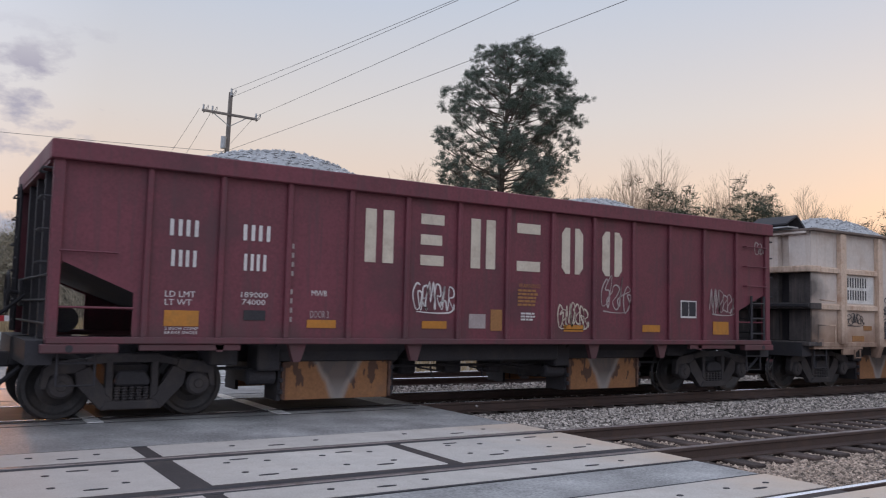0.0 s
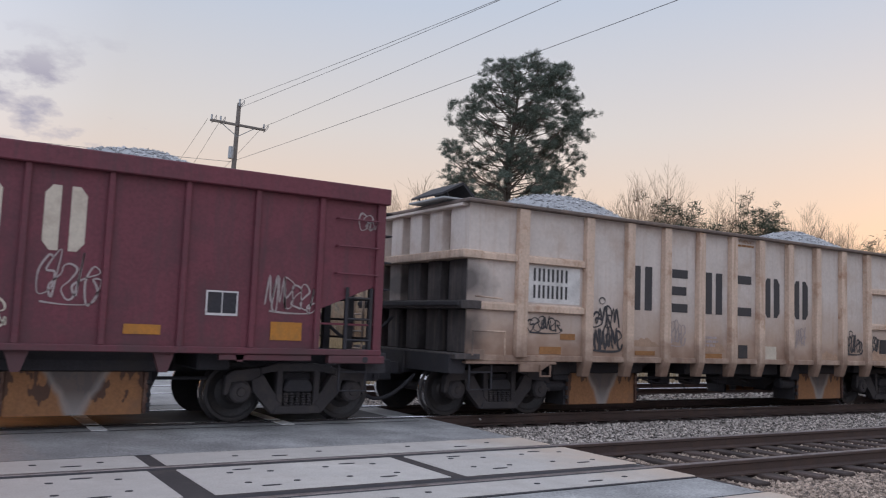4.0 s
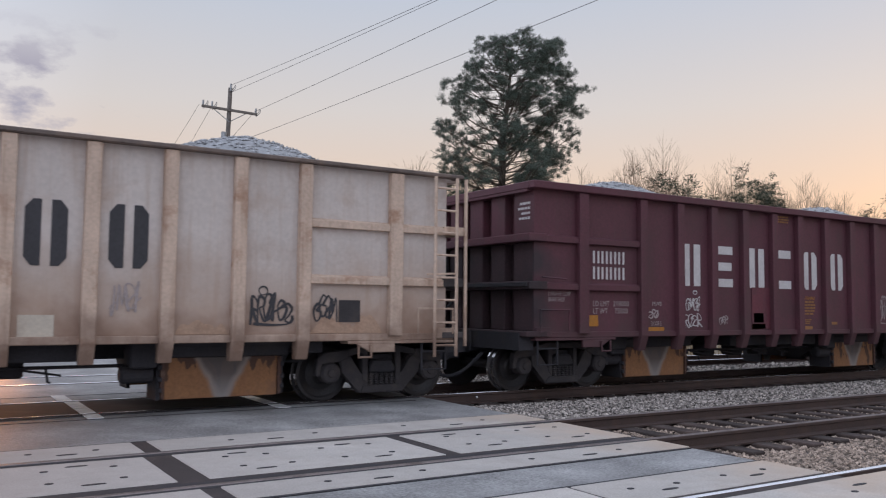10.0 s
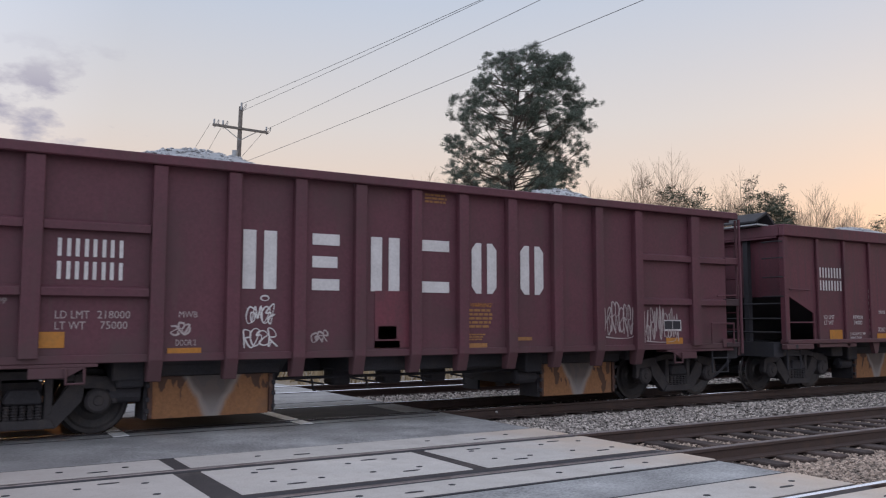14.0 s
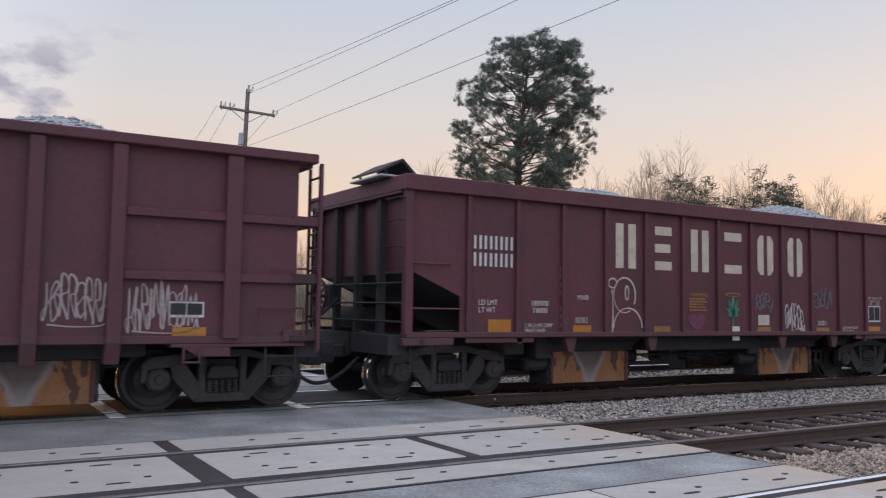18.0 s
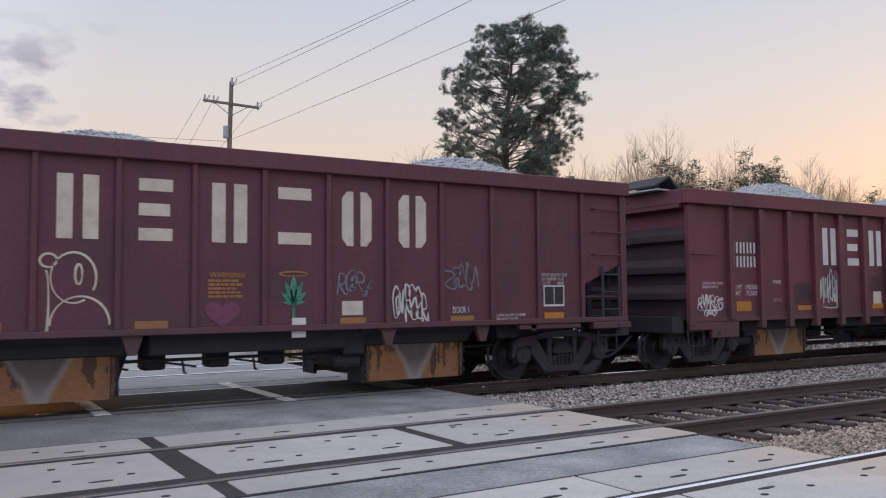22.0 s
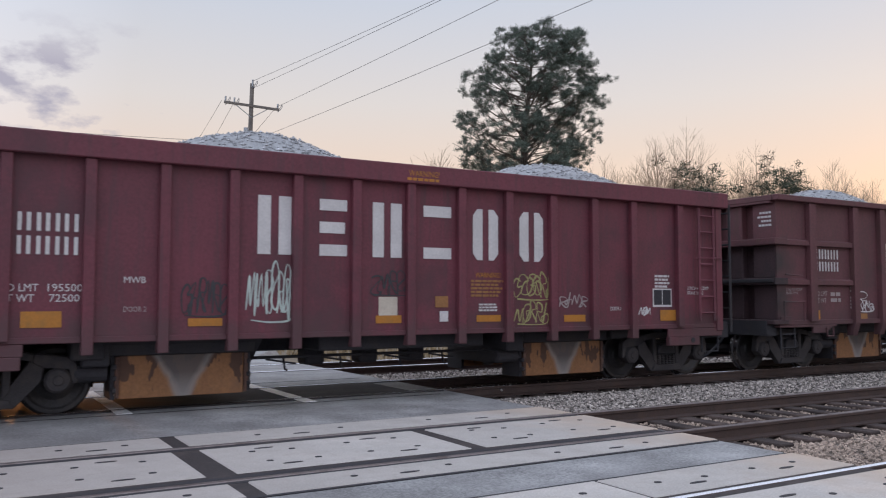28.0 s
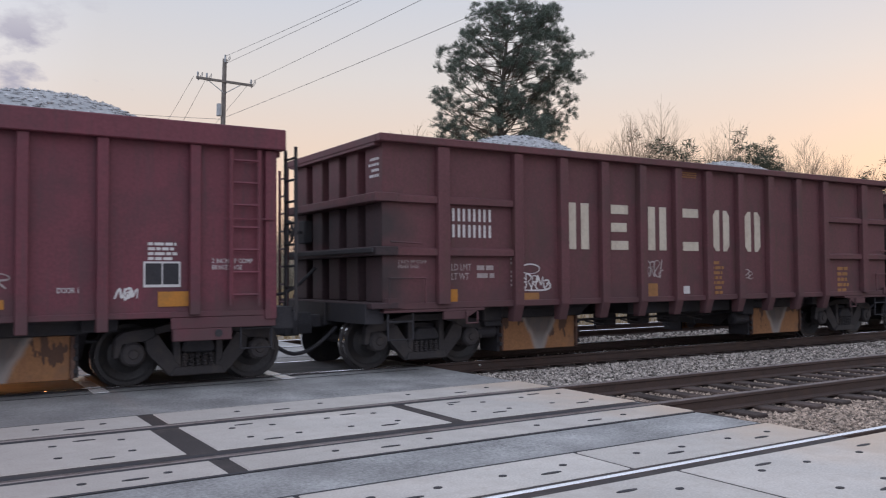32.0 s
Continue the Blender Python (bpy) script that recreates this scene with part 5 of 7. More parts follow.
def chord_car(x, sign, mat, label, seed):
    """Hopper car with a deep top chord and corrugated end walls."""
    w = tagged(empty("hopper_wagon", x, Y_TRAIN), label, "freight wagon", "wagons of the train")
    posts = [-4.80] + [-3.99 + 0.785 * i for i in range(11)] + [4.86]
    for s in (-1, 1):
        y = 1.54 * s
        part("side_sheet", cube(-5.84, 5.84, min(y, y - 0.03 * s), max(y, y - 0.03 * s), 0.86, 2.9), mat, w, "painted steel side sheet")
        for k, a in enumerate(posts):
            low = 0.70 if 0 < k < 12 else 0.86
            part("side_post", bevelled(prism_x(bmesh.new(), [(y, 2.84), (y + 0.09 * s, 2.82), (y + 0.09 * s, low), (y - 0.06 * s, low), (y, 0.88)], a - 0.06, a + 0.06), 0.008), mat, w, "side post")
        part("side_sill", bevelled(cube(-5.84, 5.84, min(y, y + 0.03 * s), max(y, y + 0.03 * s), 0.83, 0.90), 0.008), mat, w, "bottom side sill")
        for e in (-1, 1):
            part("end_platform", bevelled(cube(min(e * 4.6, e * 5.84), max(e * 4.6, e * 5.84), min(y, y + 0.035 * s), max(y, y + 0.035 * s), 0.70, 0.828), 0.006), mat, w)
    for e in (-1, 1):
        part("end_sheet", cube(min(e * 5.68, e * 5.72), max(e * 5.68, e * 5.72), -1.5, 1.5, 2.46, 2.85), mat, w, "upper end sheet")
        part("end_sheet", cube(min(e * 5.68, e * 5.72), max(e * 5.68, e * 5.72), -1.5, 1.5, 0.86, 2.458), SOOTY_MAROON, w, "lower end sheet dulled by soot")
        for z in (1.18, 1.63, 2.18):
            part("corrugation", bevelled(prism(bmesh.new(), [(e * 5.72, z), (e * 5.83, z + 0.03), (e * 5.83, z + 0.15), (e * 5.72, z + 0.29)], -1.5, 1.5), 0.01), SOOTY_MAROON, w, "pressed end corrugation")
        for s in (-1, 1):
            part("corner_post", bevelled(cube(min(e * 5.70, e * 5.845), max(e * 5.70, e * 5.845), min(s * 1.505, s * 1.60), max(s * 1.505, s * 1.60), 0.78, 2.815), 0.01), mat, w, "corner post")
            part("jacking_pad", bevelled(cube(min(e * 4.62, e * 5.30), max(e * 4.62, e * 5.30), min(s * 1.50, s * 1.585), max(s * 1.50, s * 1.585), 0.56, 0.699), 0.008), mat, w, "jacking pad under the sill")
            part("sill_hole", lathe_y(bmesh.new(), [(0.045, 0.0), (0.045, -0.006), (0.03, -0.007)], 12), SOOT, w, "dark lifting hole").location = (e * 5.14 * U, s * 1.586 * U, 0.64 * U)
            part("grab_rail", tube(bmesh.new(), [(e * 5.80, s * 1.62, 1.98), (e * 5.20, s * 1.62, 1.97)], 0.013, 5), mat, w)
    for e in (-1, 1):
        part("end_cap", cube(min(e * 5.69, e * 5.93), max(e * 5.69, e * 5.93), -1.48, 1.48, 2.76, 2.84), mat, w)
    rim(w, 2.82, 3.07, mat, 1.67, 5.94)
    ladder(w, 5.45, -1.62, 0.95, 2.8, "x", mat, 7)
    ladder(w, -6.12, 1.45, 0.75, 2.9, "y", SOOT, 8)
    ladder(w, 6.12, -1.35, 0.75, 2.9, "y", SOOT, 8)
    brake_wheel(w, -6.2, 0.9, 1.75)
    running_gear(w)
    underside(w)
    jumper(w)
    chutes(w, ((-3.57, -2.12), (2.16, 3.62)), seed)
    big_sign("chord", -1.545, sign, w)
    return w


LABELS = {
    0: "maroon open hopper wagon heaped with grey stone, cream sign",
    1: "weathered white hopper wagon with rusty posts and black sign",
    2: "dark maroon hopper wagon with broad posts, white sign, graffiti",
    3: "maroon hopper wagon with cream sign, sloped ends, green graffiti",
    4: "maroon hopper wagon with deep top chord and ribbed ends",
    5: "brownish red hopper wagon with broad posts and cream sign",
}
wagons = {}
wagons[-1] = smooth_car(-PITCH, CREAM, MAROON, "maroon open hopper wagon ahead in the train", 3)
wagons[0] = smooth_car(0, CREAM, MAROON, LABELS[0], 5)
wagons[1] = post_car(PITCH, BLACK, WHITE, RUSTY_WHITE, LABELS[1], 6, top=3.11, rim_mat=RIM_GRIME)
wagons[2] = post_car(2 * PITCH, PALE, MAROON_B, MAROON_B, LABELS[2], 7, top=3.17)
wagons[3] = smooth_car(3 * PITCH, CREAM, MAROON_D, LABELS[3], 8, True)
wagons[4] = chord_car(4 * PITCH, PALE, MAROON, LABELS[4], 9)
wagons[5] = post_car(5 * PITCH, CREAM, BROWN_RED, BROWN_RED, LABELS[5], 10, top=3.16)
for i in (2, 5):
    b = bmesh.new()
    for k, length in enumerate((0.26, 0.31, 0.22, 0.28)):
        for j in range(4):
            a = -1.42 + length * j / 4
            box(b, -5.899, -5.893, a, a + length * 0.19, 2.84 - 0.075 * k, 2.875 - 0.075 * k)
    tagged(part("stencil", b, PALE, wagons[i], "small white stencil lines on the end wall"), kind="stuff")
wagons[6] = smooth_car(6 * PITCH, CREAM, BROWN_RED, "brownish red hopper wagon at the rear of the view", 11)
LOADS = {-1: ((-2.6, 0.5, 1.5), (2.4, 0.4, 1.4)), 0: ((-2.9, 0.60, 1.5), (3.1, 0.48, 1.3)), 1: ((-3.1, 0.70, 1.5), (3.4, 0.64, 1.4)), 2: ((-2.9, 0.63, 1.5), (3.2, 0.60, 1.4)), 3: ((-1.5, 0.46, 1.3), (3.75, 0.56, 1.4)), 4: ((-1.65, 0.64, 1.5), (3.4, 0.62, 1.6)), 5: ((-2.5, 0.68, 1.5), (2.8, 0.60, 1.4)), 6: ((-2.6, 0.5, 1.5), (2.4, 0.4, 1.4))}
for i, peaks in LOADS.items():
    load_mound(wagons[i], 20 + i, peaks)
for i in (1, 3, 4):
    hatch(wagons[i], -5.7, 3.13 if i == 1 else 3.07)


def mark_pair(x, z, w, h, y, mat, parent):
    for a in (0.0, 0.56):
        upright(parent, x + w * a, z, w * 0.13, h, y, mat)
        upright(parent, x + w * (a + 0.29), z, w * 0.13, h, y, mat)


def column_bars(x, z, w, h, y, mat, parent):
    b = bmesh.new()
    for k in range(9):
        if k != 4:
            box(b, x, x + w, y - 0.0025, y + 0.001, z + h * k / 9, z + h * (k + 0.55) / 9)
    tagged(part("stencil", b, mat, parent, "upright row of faded stencil marks"), kind="stuff")


def ring(x, z, w, h, y, mat, parent):
    ribbon([(x + w / 2 + w / 2 * math.cos(a * math.tau / 20), z + h / 2 + h / 2 * math.sin(a * math.tau / 20)) for a in range(21)], y, 0.009, mat, parent, "spray-painted ring")


def framed_box(x0, x1, z0, z1, y, parent):
    p = plate(x0, x1, z0, z1, y, PALE, parent, "lube_stencil", "white outlined inspection stencil")
    t = (x1 - x0) * 0.05
    m = (x0 + x1) / 2
    for a, c in ((x0 + t, m - t / 3), (m + t / 3, x1 - t)):
        part("panel_field", cube(a, c, y - 0.006, y, z0 + t * 1.5, z1 - t), SOOT, p, "dark field")


def loop_figure(x, z, w, h, y, mat, parent):
    def arc(cx, cz, rx, rz, a0, a1, n=22):
        return [(x + w * (cx + rx * math.cos(math.radians(a0 + (a1 - a0) * k / n))), z + h * (cz + rz * math.sin(math.radians(a0 + (a1 - a0) * k / n)))) for k in range(n + 1)]
    for pts in (arc(0.45, 0.66, 0.32, 0.30, -30, 300), arc(0.55, 0.10, 0.42, 0.34, 0, 180), arc(0.10, 0.86, 0.12, 0.08, 0, 360, 14), arc(0.52, 0.70, 0.05, 0.12, 0, 360, 14), arc(0.06, 0.35, 0.05, 0.40, -80, 80)):
        ribbon(pts, y, 0.012, mat, parent, "looping spray-painted drawing")


def heart(x, z, w, h, y, parent):
    b = bmesh.new()
    pts = []
    for k in range(28):
        a = k * math.tau / 28
        pts.append((x + w * (0.5 + 0.5 * math.sin(a) ** 3), z + h * (0.56 + (13 * math.cos(a) - 5 * math.cos(2 * a) - 2 * math.cos(3 * a) - math.cos(4 * a)) / 32)))
    prism(b, pts, y - 0.003, y + 0.001)
    part("graffiti", b, PINK, parent, "faded pink spray-painted heart")


def leaf_drawing(x, z, w, h, y, parent):
    for a, k in ((-78, 0.42), (-48, 0.62), (-22, 0.85), (0, 1.0), (22, 0.85), (48, 0.62), (78, 0.42)):
        a = math.radians(a)
        L, cx, cz = h * 0.66 * k, x + w / 2, z + h * 0.30
        pts = []
        for s, e in ((0, 0), (0.25, 0.09), (0.5, 0.13), (0.75, 0.08), (1, 0), (0.75, -0.08), (0.5, -0.13), (0.25, -0.09)):
            u, v = L * s, L * e
            pts.append((cx + math.sin(a) * u + math.cos(a) * v, cz + math.cos(a) * u - math.sin(a) * v))
        part("graffiti", prism(bmesh.new(), pts, y - 0.004, y + 0.001), GREEN, parent, "green spray-painted leaf")
    ribbon([(x + w * (0.5 + 0.42 * math.cos(t * math.tau / 16)), z + h * (0.96 + 0.05 * math.sin(t * math.tau / 16))) for t in range(17)], y - 0.004, 0.008, OCHRE, parent, "spray-painted ring")
    ribbon([(x + w * 0.5, z + h * 0.3), (x + w * 0.5, z)], y - 0.004, 0.02, GREEN, parent, "green spray-painted stem")


BLUEGREY = material('blue_grey_spray_paint', (0.16, 0.17, 0.21), 0.6, bump=0.05)
MINT = material('pale_green_spray_paint', (0.44, 0.50, 0.46), 0.6, bump=0.05)
LIME = material('olive_yellow_spray_paint', (0.34, 0.31, 0.13), 0.6, bump=0.05)
mark_pair(-4.72, 2.12, 0.33, 0.19, -1.566, PALE, wagons[0])
mark_pair(-3.86, 2.12, 0.34, 0.19, -1.566, PALE, wagons[0])
mark_pair(-4.69, 1.77, 0.29, 0.19, -1.566, PALE, wagons[0])
mark_pair(-3.84, 1.76, 0.28, 0.20, -1.566, PALE, wagons[0])
words('LD LMT\nLT WT', -4.74, 1.43, 0.059, -1.568, PALE, wagons[0], width=0.34, height=0.16)
words('189000\n 74000', -3.86, 1.45, 0.055, -1.568, PALE, wagons[0], width=0.33, height=0.15)
plate(-4.74, -4.35, 1.09, 1.27, -1.566, AMBER, wagons[0], 'reflector', 'amber reflector plate')
words('2 INCH COMP\nBRAKE SHOES', -4.73, 1.05, 0.031, -1.568, PALE, wagons[0], width=0.38, height=0.08)
column_bars(-3.28, 1.16, 0.07, 1.01, -1.566, FADED, wagons[0])
words('MWB', -2.96, 1.50, 0.055, -1.568, PALE, wagons[0], width=0.21, height=0.07)
words('DOOR 3', -2.97, 1.23, 0.072, -1.568, FADED, wagons[0], width=0.25, height=0.09)
plate(-3.01, -2.62, 1.09, 1.19, -1.566, AMBER, wagons[0], 'reflector', 'amber reflector plate')
scrawl(-1.51, 1.30, 0.68, 0.45, -1.570, PALE, wagons[0], 12, loops=6)
plate(-1.35, -0.96, 1.10, 1.20, -1.566, AMBER, wagons[0], 'reflector', 'amber reflector plate')
plate(-0.59, -0.31, 1.11, 1.31, -1.566, FADED, wagons[0], 'plate', 'pale data plate')
plate(-0.22, -0.02, 1.08, 1.38, -1.566, OCHRE, wagons[0], 'plate', 'ochre test stencil box')
words('WARNING!', 0.27, 1.77, 0.0, -1.568, OCHRE, wagons[0], width=0.40, height=0.06)
bars(0.26, 1.44, 0.43, 0.26, 5, -1.566, OCHRE, wagons[0], 'ochre warning notice', 16)
bars(0.32, 1.23, 0.28, 0.13, 3, -1.566, PALE, wagons[0], 'small white stencil', 17)
scrawl(1.00, 1.10, 0.63, 0.43, -1.570, CREAM, wagons[0], 18, loops=7)
plate(1.13, 1.52, 1.08, 1.18, -1.566, AMBER, wagons[0], 'reflector', 'amber reflector plate')
scrawl(1.86, 1.37, 0.64, 0.60, -1.570, FADED, wagons[0], 20, loops=5)
plate(2.78, 3.18, 1.09, 1.20, -1.566, AMBER, wagons[0], 'reflector', 'amber reflector plate')
framed_box(3.67, 4.05, 1.33, 1.62, -1.566, wagons[0])
scrawl(4.37, 1.38, 0.69, 0.47, -1.570, FADED, wagons[0], 23, loops=6)
plate(4.47, 4.87, 1.06, 1.28, -1.566, AMBER, wagons[0], 'reflector', 'amber reflector plate')
scrawl(5.57, 2.46, 0.32, 0.26, -1.570, FADED, wagons[0], 25, loops=3)
plate(-3.82, -3.55, 1.17, 1.29, -1.566, SOOT, wagons[0], 'plate', 'black placard holder')
plate(-4.86, -3.84, 1.70, 2.25, -1.522, WHITE_PAINT, wagons[1], 'number_patch', 'cleaner repainted white patch', 0.002)
number_bars(-4.75, 1.77, 0.69, 0.45, -1.526, BLACK, wagons[1])
scrawl(-4.86, 1.25, 0.68, 0.27, -1.530, BLACK, wagons[1], 28, loops=6)
plate(-4.60, -4.19, 0.95, 1.06, -1.526, OCHRE, wagons[1], 'plate', 'faded amber reflector')
scrawl(-3.60, 1.36, 0.58, 0.34, -1.530, BLACK, wagons[1], 30, loops=4, thick=0.016)
scrawl(-3.62, 1.00, 0.68, 0.40, -1.530, BLACK, wagons[1], 31, loops=7, thick=0.016)
ring(-3.44, 1.74, 0.12, 0.10, -1.530, BLACK, wagons[1])
smear(-2.75, -2.12, 1.10, 1.30, -1.526, STAIN, wagons[1], 'brown rust smear', 3)
plate(-2.66, -2.22, 0.96, 1.03, -1.526, OCHRE, wagons[1], 'plate', 'faded ochre reflector')
scrawl(-1.94, 1.11, 0.43, 0.47, -1.530, FADED, wagons[1], 33, loops=5)
bars(-1.10, 1.12, 0.41, 0.20, 3, -1.526, FADED, wagons[1], 'faded stencil', 34)
words('WARNING!', -0.17, 3.04, 0.0, -1.528, OCHRE, wagons[1], width=0.40, height=0.07)
bars(-0.19, 2.90, 0.43, 0.06, 1, -1.526, OCHRE, wagons[1], 'faded warning notice', 35)
plate(-0.17, 0.07, 0.94, 1.17, -1.526, TRUCK, wagons[1], 'plate', 'grey valve box')
plate(0.52, 0.87, 0.90, 1.16, -1.526, CREAM, wagons[1], 'plate', 'pale data plate')
bars(0.55, 0.99, 0.30, 0.14, 4, -1.526, OCHRE, wagons[1], 'small stencil', 38)
scrawl(1.41, 1.14, 0.38, 0.45, -1.530, FADED, wagons[1], 39, loops=4)
scrawl(3.00, 1.04, 0.56, 0.38, -1.530, BLACK, wagons[1], 40, loops=6, thick=0.016)
ring(3.12, 1.41, 0.11, 0.10, -1.530, BLACK, wagons[1])
scrawl(3.82, 1.06, 0.34, 0.38, -1.530, BLACK, wagons[1], 42, loops=4, thick=0.015)
plate(-4.21, -3.92, 1.17, 1.26, -1.526, OCHRE, wagons[1], 'plate', 'ochre stencil block')
smear(-1.14, -0.50, 1.03, 1.22, -1.526, STAIN, wagons[1], 'brown rust smear', 6)
plate(-1.10, -0.60, 0.93, 1.01, -1.526, OCHRE, wagons[1], 'plate', 'faded ochre reflector')
smear(2.14, 2.74, 0.94, 1.24, -1.526, STAIN, wagons[1], 'brown rust smear', 4)
smear(3.80, 4.80, 0.94, 1.22, -1.526, STAIN, wagons[1], 'brown rust smear', 5)
plate(4.18, 4.48, 1.08, 1.36, -1.5285, TRUCK, wagons[1], 'plate', 'dark repainted square')
number_bars(-4.75, 1.74, 0.71, 0.45, -1.526, PALE, wagons[2])
words('LD LMT\nLT WT', -4.74, 1.33, 0.074, -1.528, FADED, wagons[2], width=0.34, height=0.20)
words('218000\n 75000', -4.32, 1.33, 0.076, -1.528, FADED, wagons[2], width=0.34, height=0.20)
plate(-4.94, -4.64, 1.01, 1.18, -1.526, AMBER, wagons[2], 'reflector', 'amber reflector plate')
words('2 INCH HF COMP\nBRAKE SHOE', -5.63, 1.48, 0.054, -1.528, FADED, wagons[2], width=0.43, height=0.15)
words('MWB', -3.45, 1.35, 0.055, -1.528, FADED, wagons[2], width=0.21, height=0.07)
plate(-3.57, -3.19, 0.91, 0.99, -1.526, AMBER, wagons[2], 'reflector', 'amber reflector plate')
words('DOOR 2', -3.48, 1.03, 0.055, -1.528, FADED, wagons[2], width=0.23, height=0.07)
scrawl(-2.72, 0.97, 0.46, 0.26, -1.530, PALE, wagons[2], 55, loops=4, thick=0.009)
scrawl(-2.70, 1.24, 0.44, 0.28, -1.530, PALE, wagons[2], 58, loops=4, thick=0.009)
ring(-2.49, 1.54, 0.10, 0.06, -1.530, PALE, wagons[2])
plate(-0.96, -0.43, 0.95, 1.69, -1.526, MAROON, wagons[2], 'plate', 'welded repair plate')
plate(-0.91, -0.64, 1.06, 1.23, -1.526, FADED, wagons[2], 'plate', 'pale data plate')
plate(-0.96, -0.59, 0.95, 1.04, -1.526, OCHRE, wagons[2], 'plate', 'amber reflector')
bars(-0.21, 2.90, 0.41, 0.14, 3, -1.526, OCHRE, wagons[2], 'ochre warning notice', 60)
words('WARNING!', 0.52, 1.55, 0.0, -1.528, AMBER, wagons[2], width=0.37, height=0.06)
bars(0.48, 1.20, 0.45, 0.28, 5, -1.526, OCHRE, wagons[2], 'ochre warning notice', 61)
bars(0.50, 1.03, 0.28, 0.10, 3, -1.526, OCHRE, wagons[2], 'small stencil', 62)
plate(0.47, 0.80, 0.90, 0.99, -1.526, OCHRE, wagons[2], 'plate', 'amber reflector')
plate(1.31, 1.59, 1.02, 1.07, -1.526, OCHRE, wagons[2], 'plate', 'small stencil')
scrawl(2.95, 1.02, 0.70, 0.58, -1.530, FADED, wagons[2], 65, loops=8)
scrawl(3.80, 0.95, 0.80, 0.58, -1.530, FADED, wagons[2], 66, loops=10)
framed_box(4.27, 4.67, 1.14, 1.32, -1.526, wagons[2])
plate(4.32, 4.70, 0.87, 1.03, -1.526, AMBER, wagons[2], 'reflector', 'amber reflector plate')
scrawl(-3.55, 1.13, 0.23, 0.17, -1.530, FADED, wagons[2], 69, loops=3)
scrawl(-1.86, 1.02, 0.25, 0.17, -1.530, FADED, wagons[2], 70, loops=3)
number_bars(-4.88, 1.88, 0.71, 0.44, -1.566, PALE, wagons[3])
words('LD LMT\nLT WT', -4.78, 1.35, 0.066, -1.568, PALE, wagons[3], width=0.32, height=0.18)
words('189000\n 74000', -3.86, 1.35, 0.067, -1.568, PALE, wagons[3], width=0.31, height=0.18)
plate(-4.62, -4.23, 0.95, 1.14, -1.566, AMBER, wagons[3], 'reflector', 'amber reflector plate')
words('MWB', -3.00, 1.46, 0.055, -1.568, PALE, wagons[3], width=0.21, height=0.07)
column_bars(-3.33, 0.92, 0.06, 1.06, -1.566, FADED, wagons[3])
words('2 INCH HF COMP\nBRAKE SHOE', -3.98, 1.04, 0.047, -1.568, PALE, wagons[3], width=0.50, height=0.13)
words('DOOR 2', -3.04, 1.11, 0.073, -1.568, PALE, wagons[3], width=0.23, height=0.09)
plate(-3.09, -2.74, 0.96, 1.06, -1.566, AMBER, wagons[3], 'reflector', 'amber reflector plate')
loop_figure(-2.38, 0.93, 0.71, 0.91, -1.570, CREAM, wagons[3])
plate(-1.43, -1.07, 0.95, 1.05, -1.566, OCHRE, wagons[3], 'plate', 'amber reflector')
words('WARNING!', -0.60, 1.60, 0.0, -1.568, AMBER, wagons[3], width=0.42, height=0.06)
bars(-0.62, 1.30, 0.46, 0.23, 5, -1.566, OCHRE, wagons[3], 'ochre warning notice', 82)
heart(-0.66, 0.92, 0.42, 0.36, -1.566, wagons[3])
leaf_drawing(0.21, 1.05, 0.44, 0.56, -1.566, wagons[3])
plate(0.41, 0.59, 0.81, 1.05, -1.566, PALE, wagons[3], 'plate', 'white placard')
scrawl(0.97, 1.30, 0.56, 0.37, -1.570, BLUEGREY, wagons[3], 86, loops=4)
plate(1.08, 1.37, 1.07, 1.25, -1.566, CREAM, wagons[3], 'plate', 'pale data plate')
plate(1.05, 1.41, 0.93, 1.04, -1.566, OCHRE, wagons[3], 'plate', 'amber reflector')
scrawl(1.80, 0.90, 0.55, 0.60, -1.570, PALE, wagons[3], 89, loops=6)
scrawl(2.60, 1.36, 0.57, 0.42, -1.570, BLUEGREY, wagons[3], 90, loops=4)
words('DOOR 1', 2.74, 1.09, 0.069, -1.568, PALE, wagons[3], width=0.26, height=0.09)
plate(2.70, 3.08, 0.92, 1.03, -1.566, OCHRE, wagons[3], 'plate', 'amber reflector')
words('2 INCH HF COMP\nBRAKE SHOE', 3.47, 1.01, 0.038, -1.568, PALE, wagons[3], width=0.51, height=0.10)
words('EXW 12-2 H 12-9\nEX 10-8 H 12-2\nCU FT      2430', 4.27, 1.63, 0.0, -1.568, PALE, wagons[3], width=0.50, height=0.17)
framed_box(4.32, 4.71, 1.14, 1.45, -1.566, wagons[3])
plate(4.33, 4.70, 0.92, 1.05, -1.566, AMBER, wagons[3], 'reflector', 'amber reflector plate')
number_bars(-4.79, 1.77, 0.73, 0.45, -1.546, PALE, wagons[4])
words('LD LMT\nLT WT', -4.81, 1.39, 0.069, -1.548, PALE, wagons[4], width=0.34, height=0.19)
words('195500\n 72500', -4.38, 1.39, 0.071, -1.548, PALE, wagons[4], width=0.34, height=0.19)
plate(-4.63, -4.24, 1.00, 1.17, -1.546, AMBER, wagons[4], 'reflector', 'amber reflector plate')
words('MWB', -3.62, 1.49, 0.058, -1.548, PALE, wagons[4], width=0.23, height=0.07)
words('DOOR 2', -3.62, 1.17, 0.049, -1.548, FADED, wagons[4], width=0.24, height=0.06)
scrawl(-3.02, 1.09, 0.56, 0.47, -1.550, BLACK, wagons[4], 103, loops=6)
plate(-2.92, -2.53, 0.99, 1.08, -1.546, AMBER, wagons[4], 'plate', 'amber reflector')
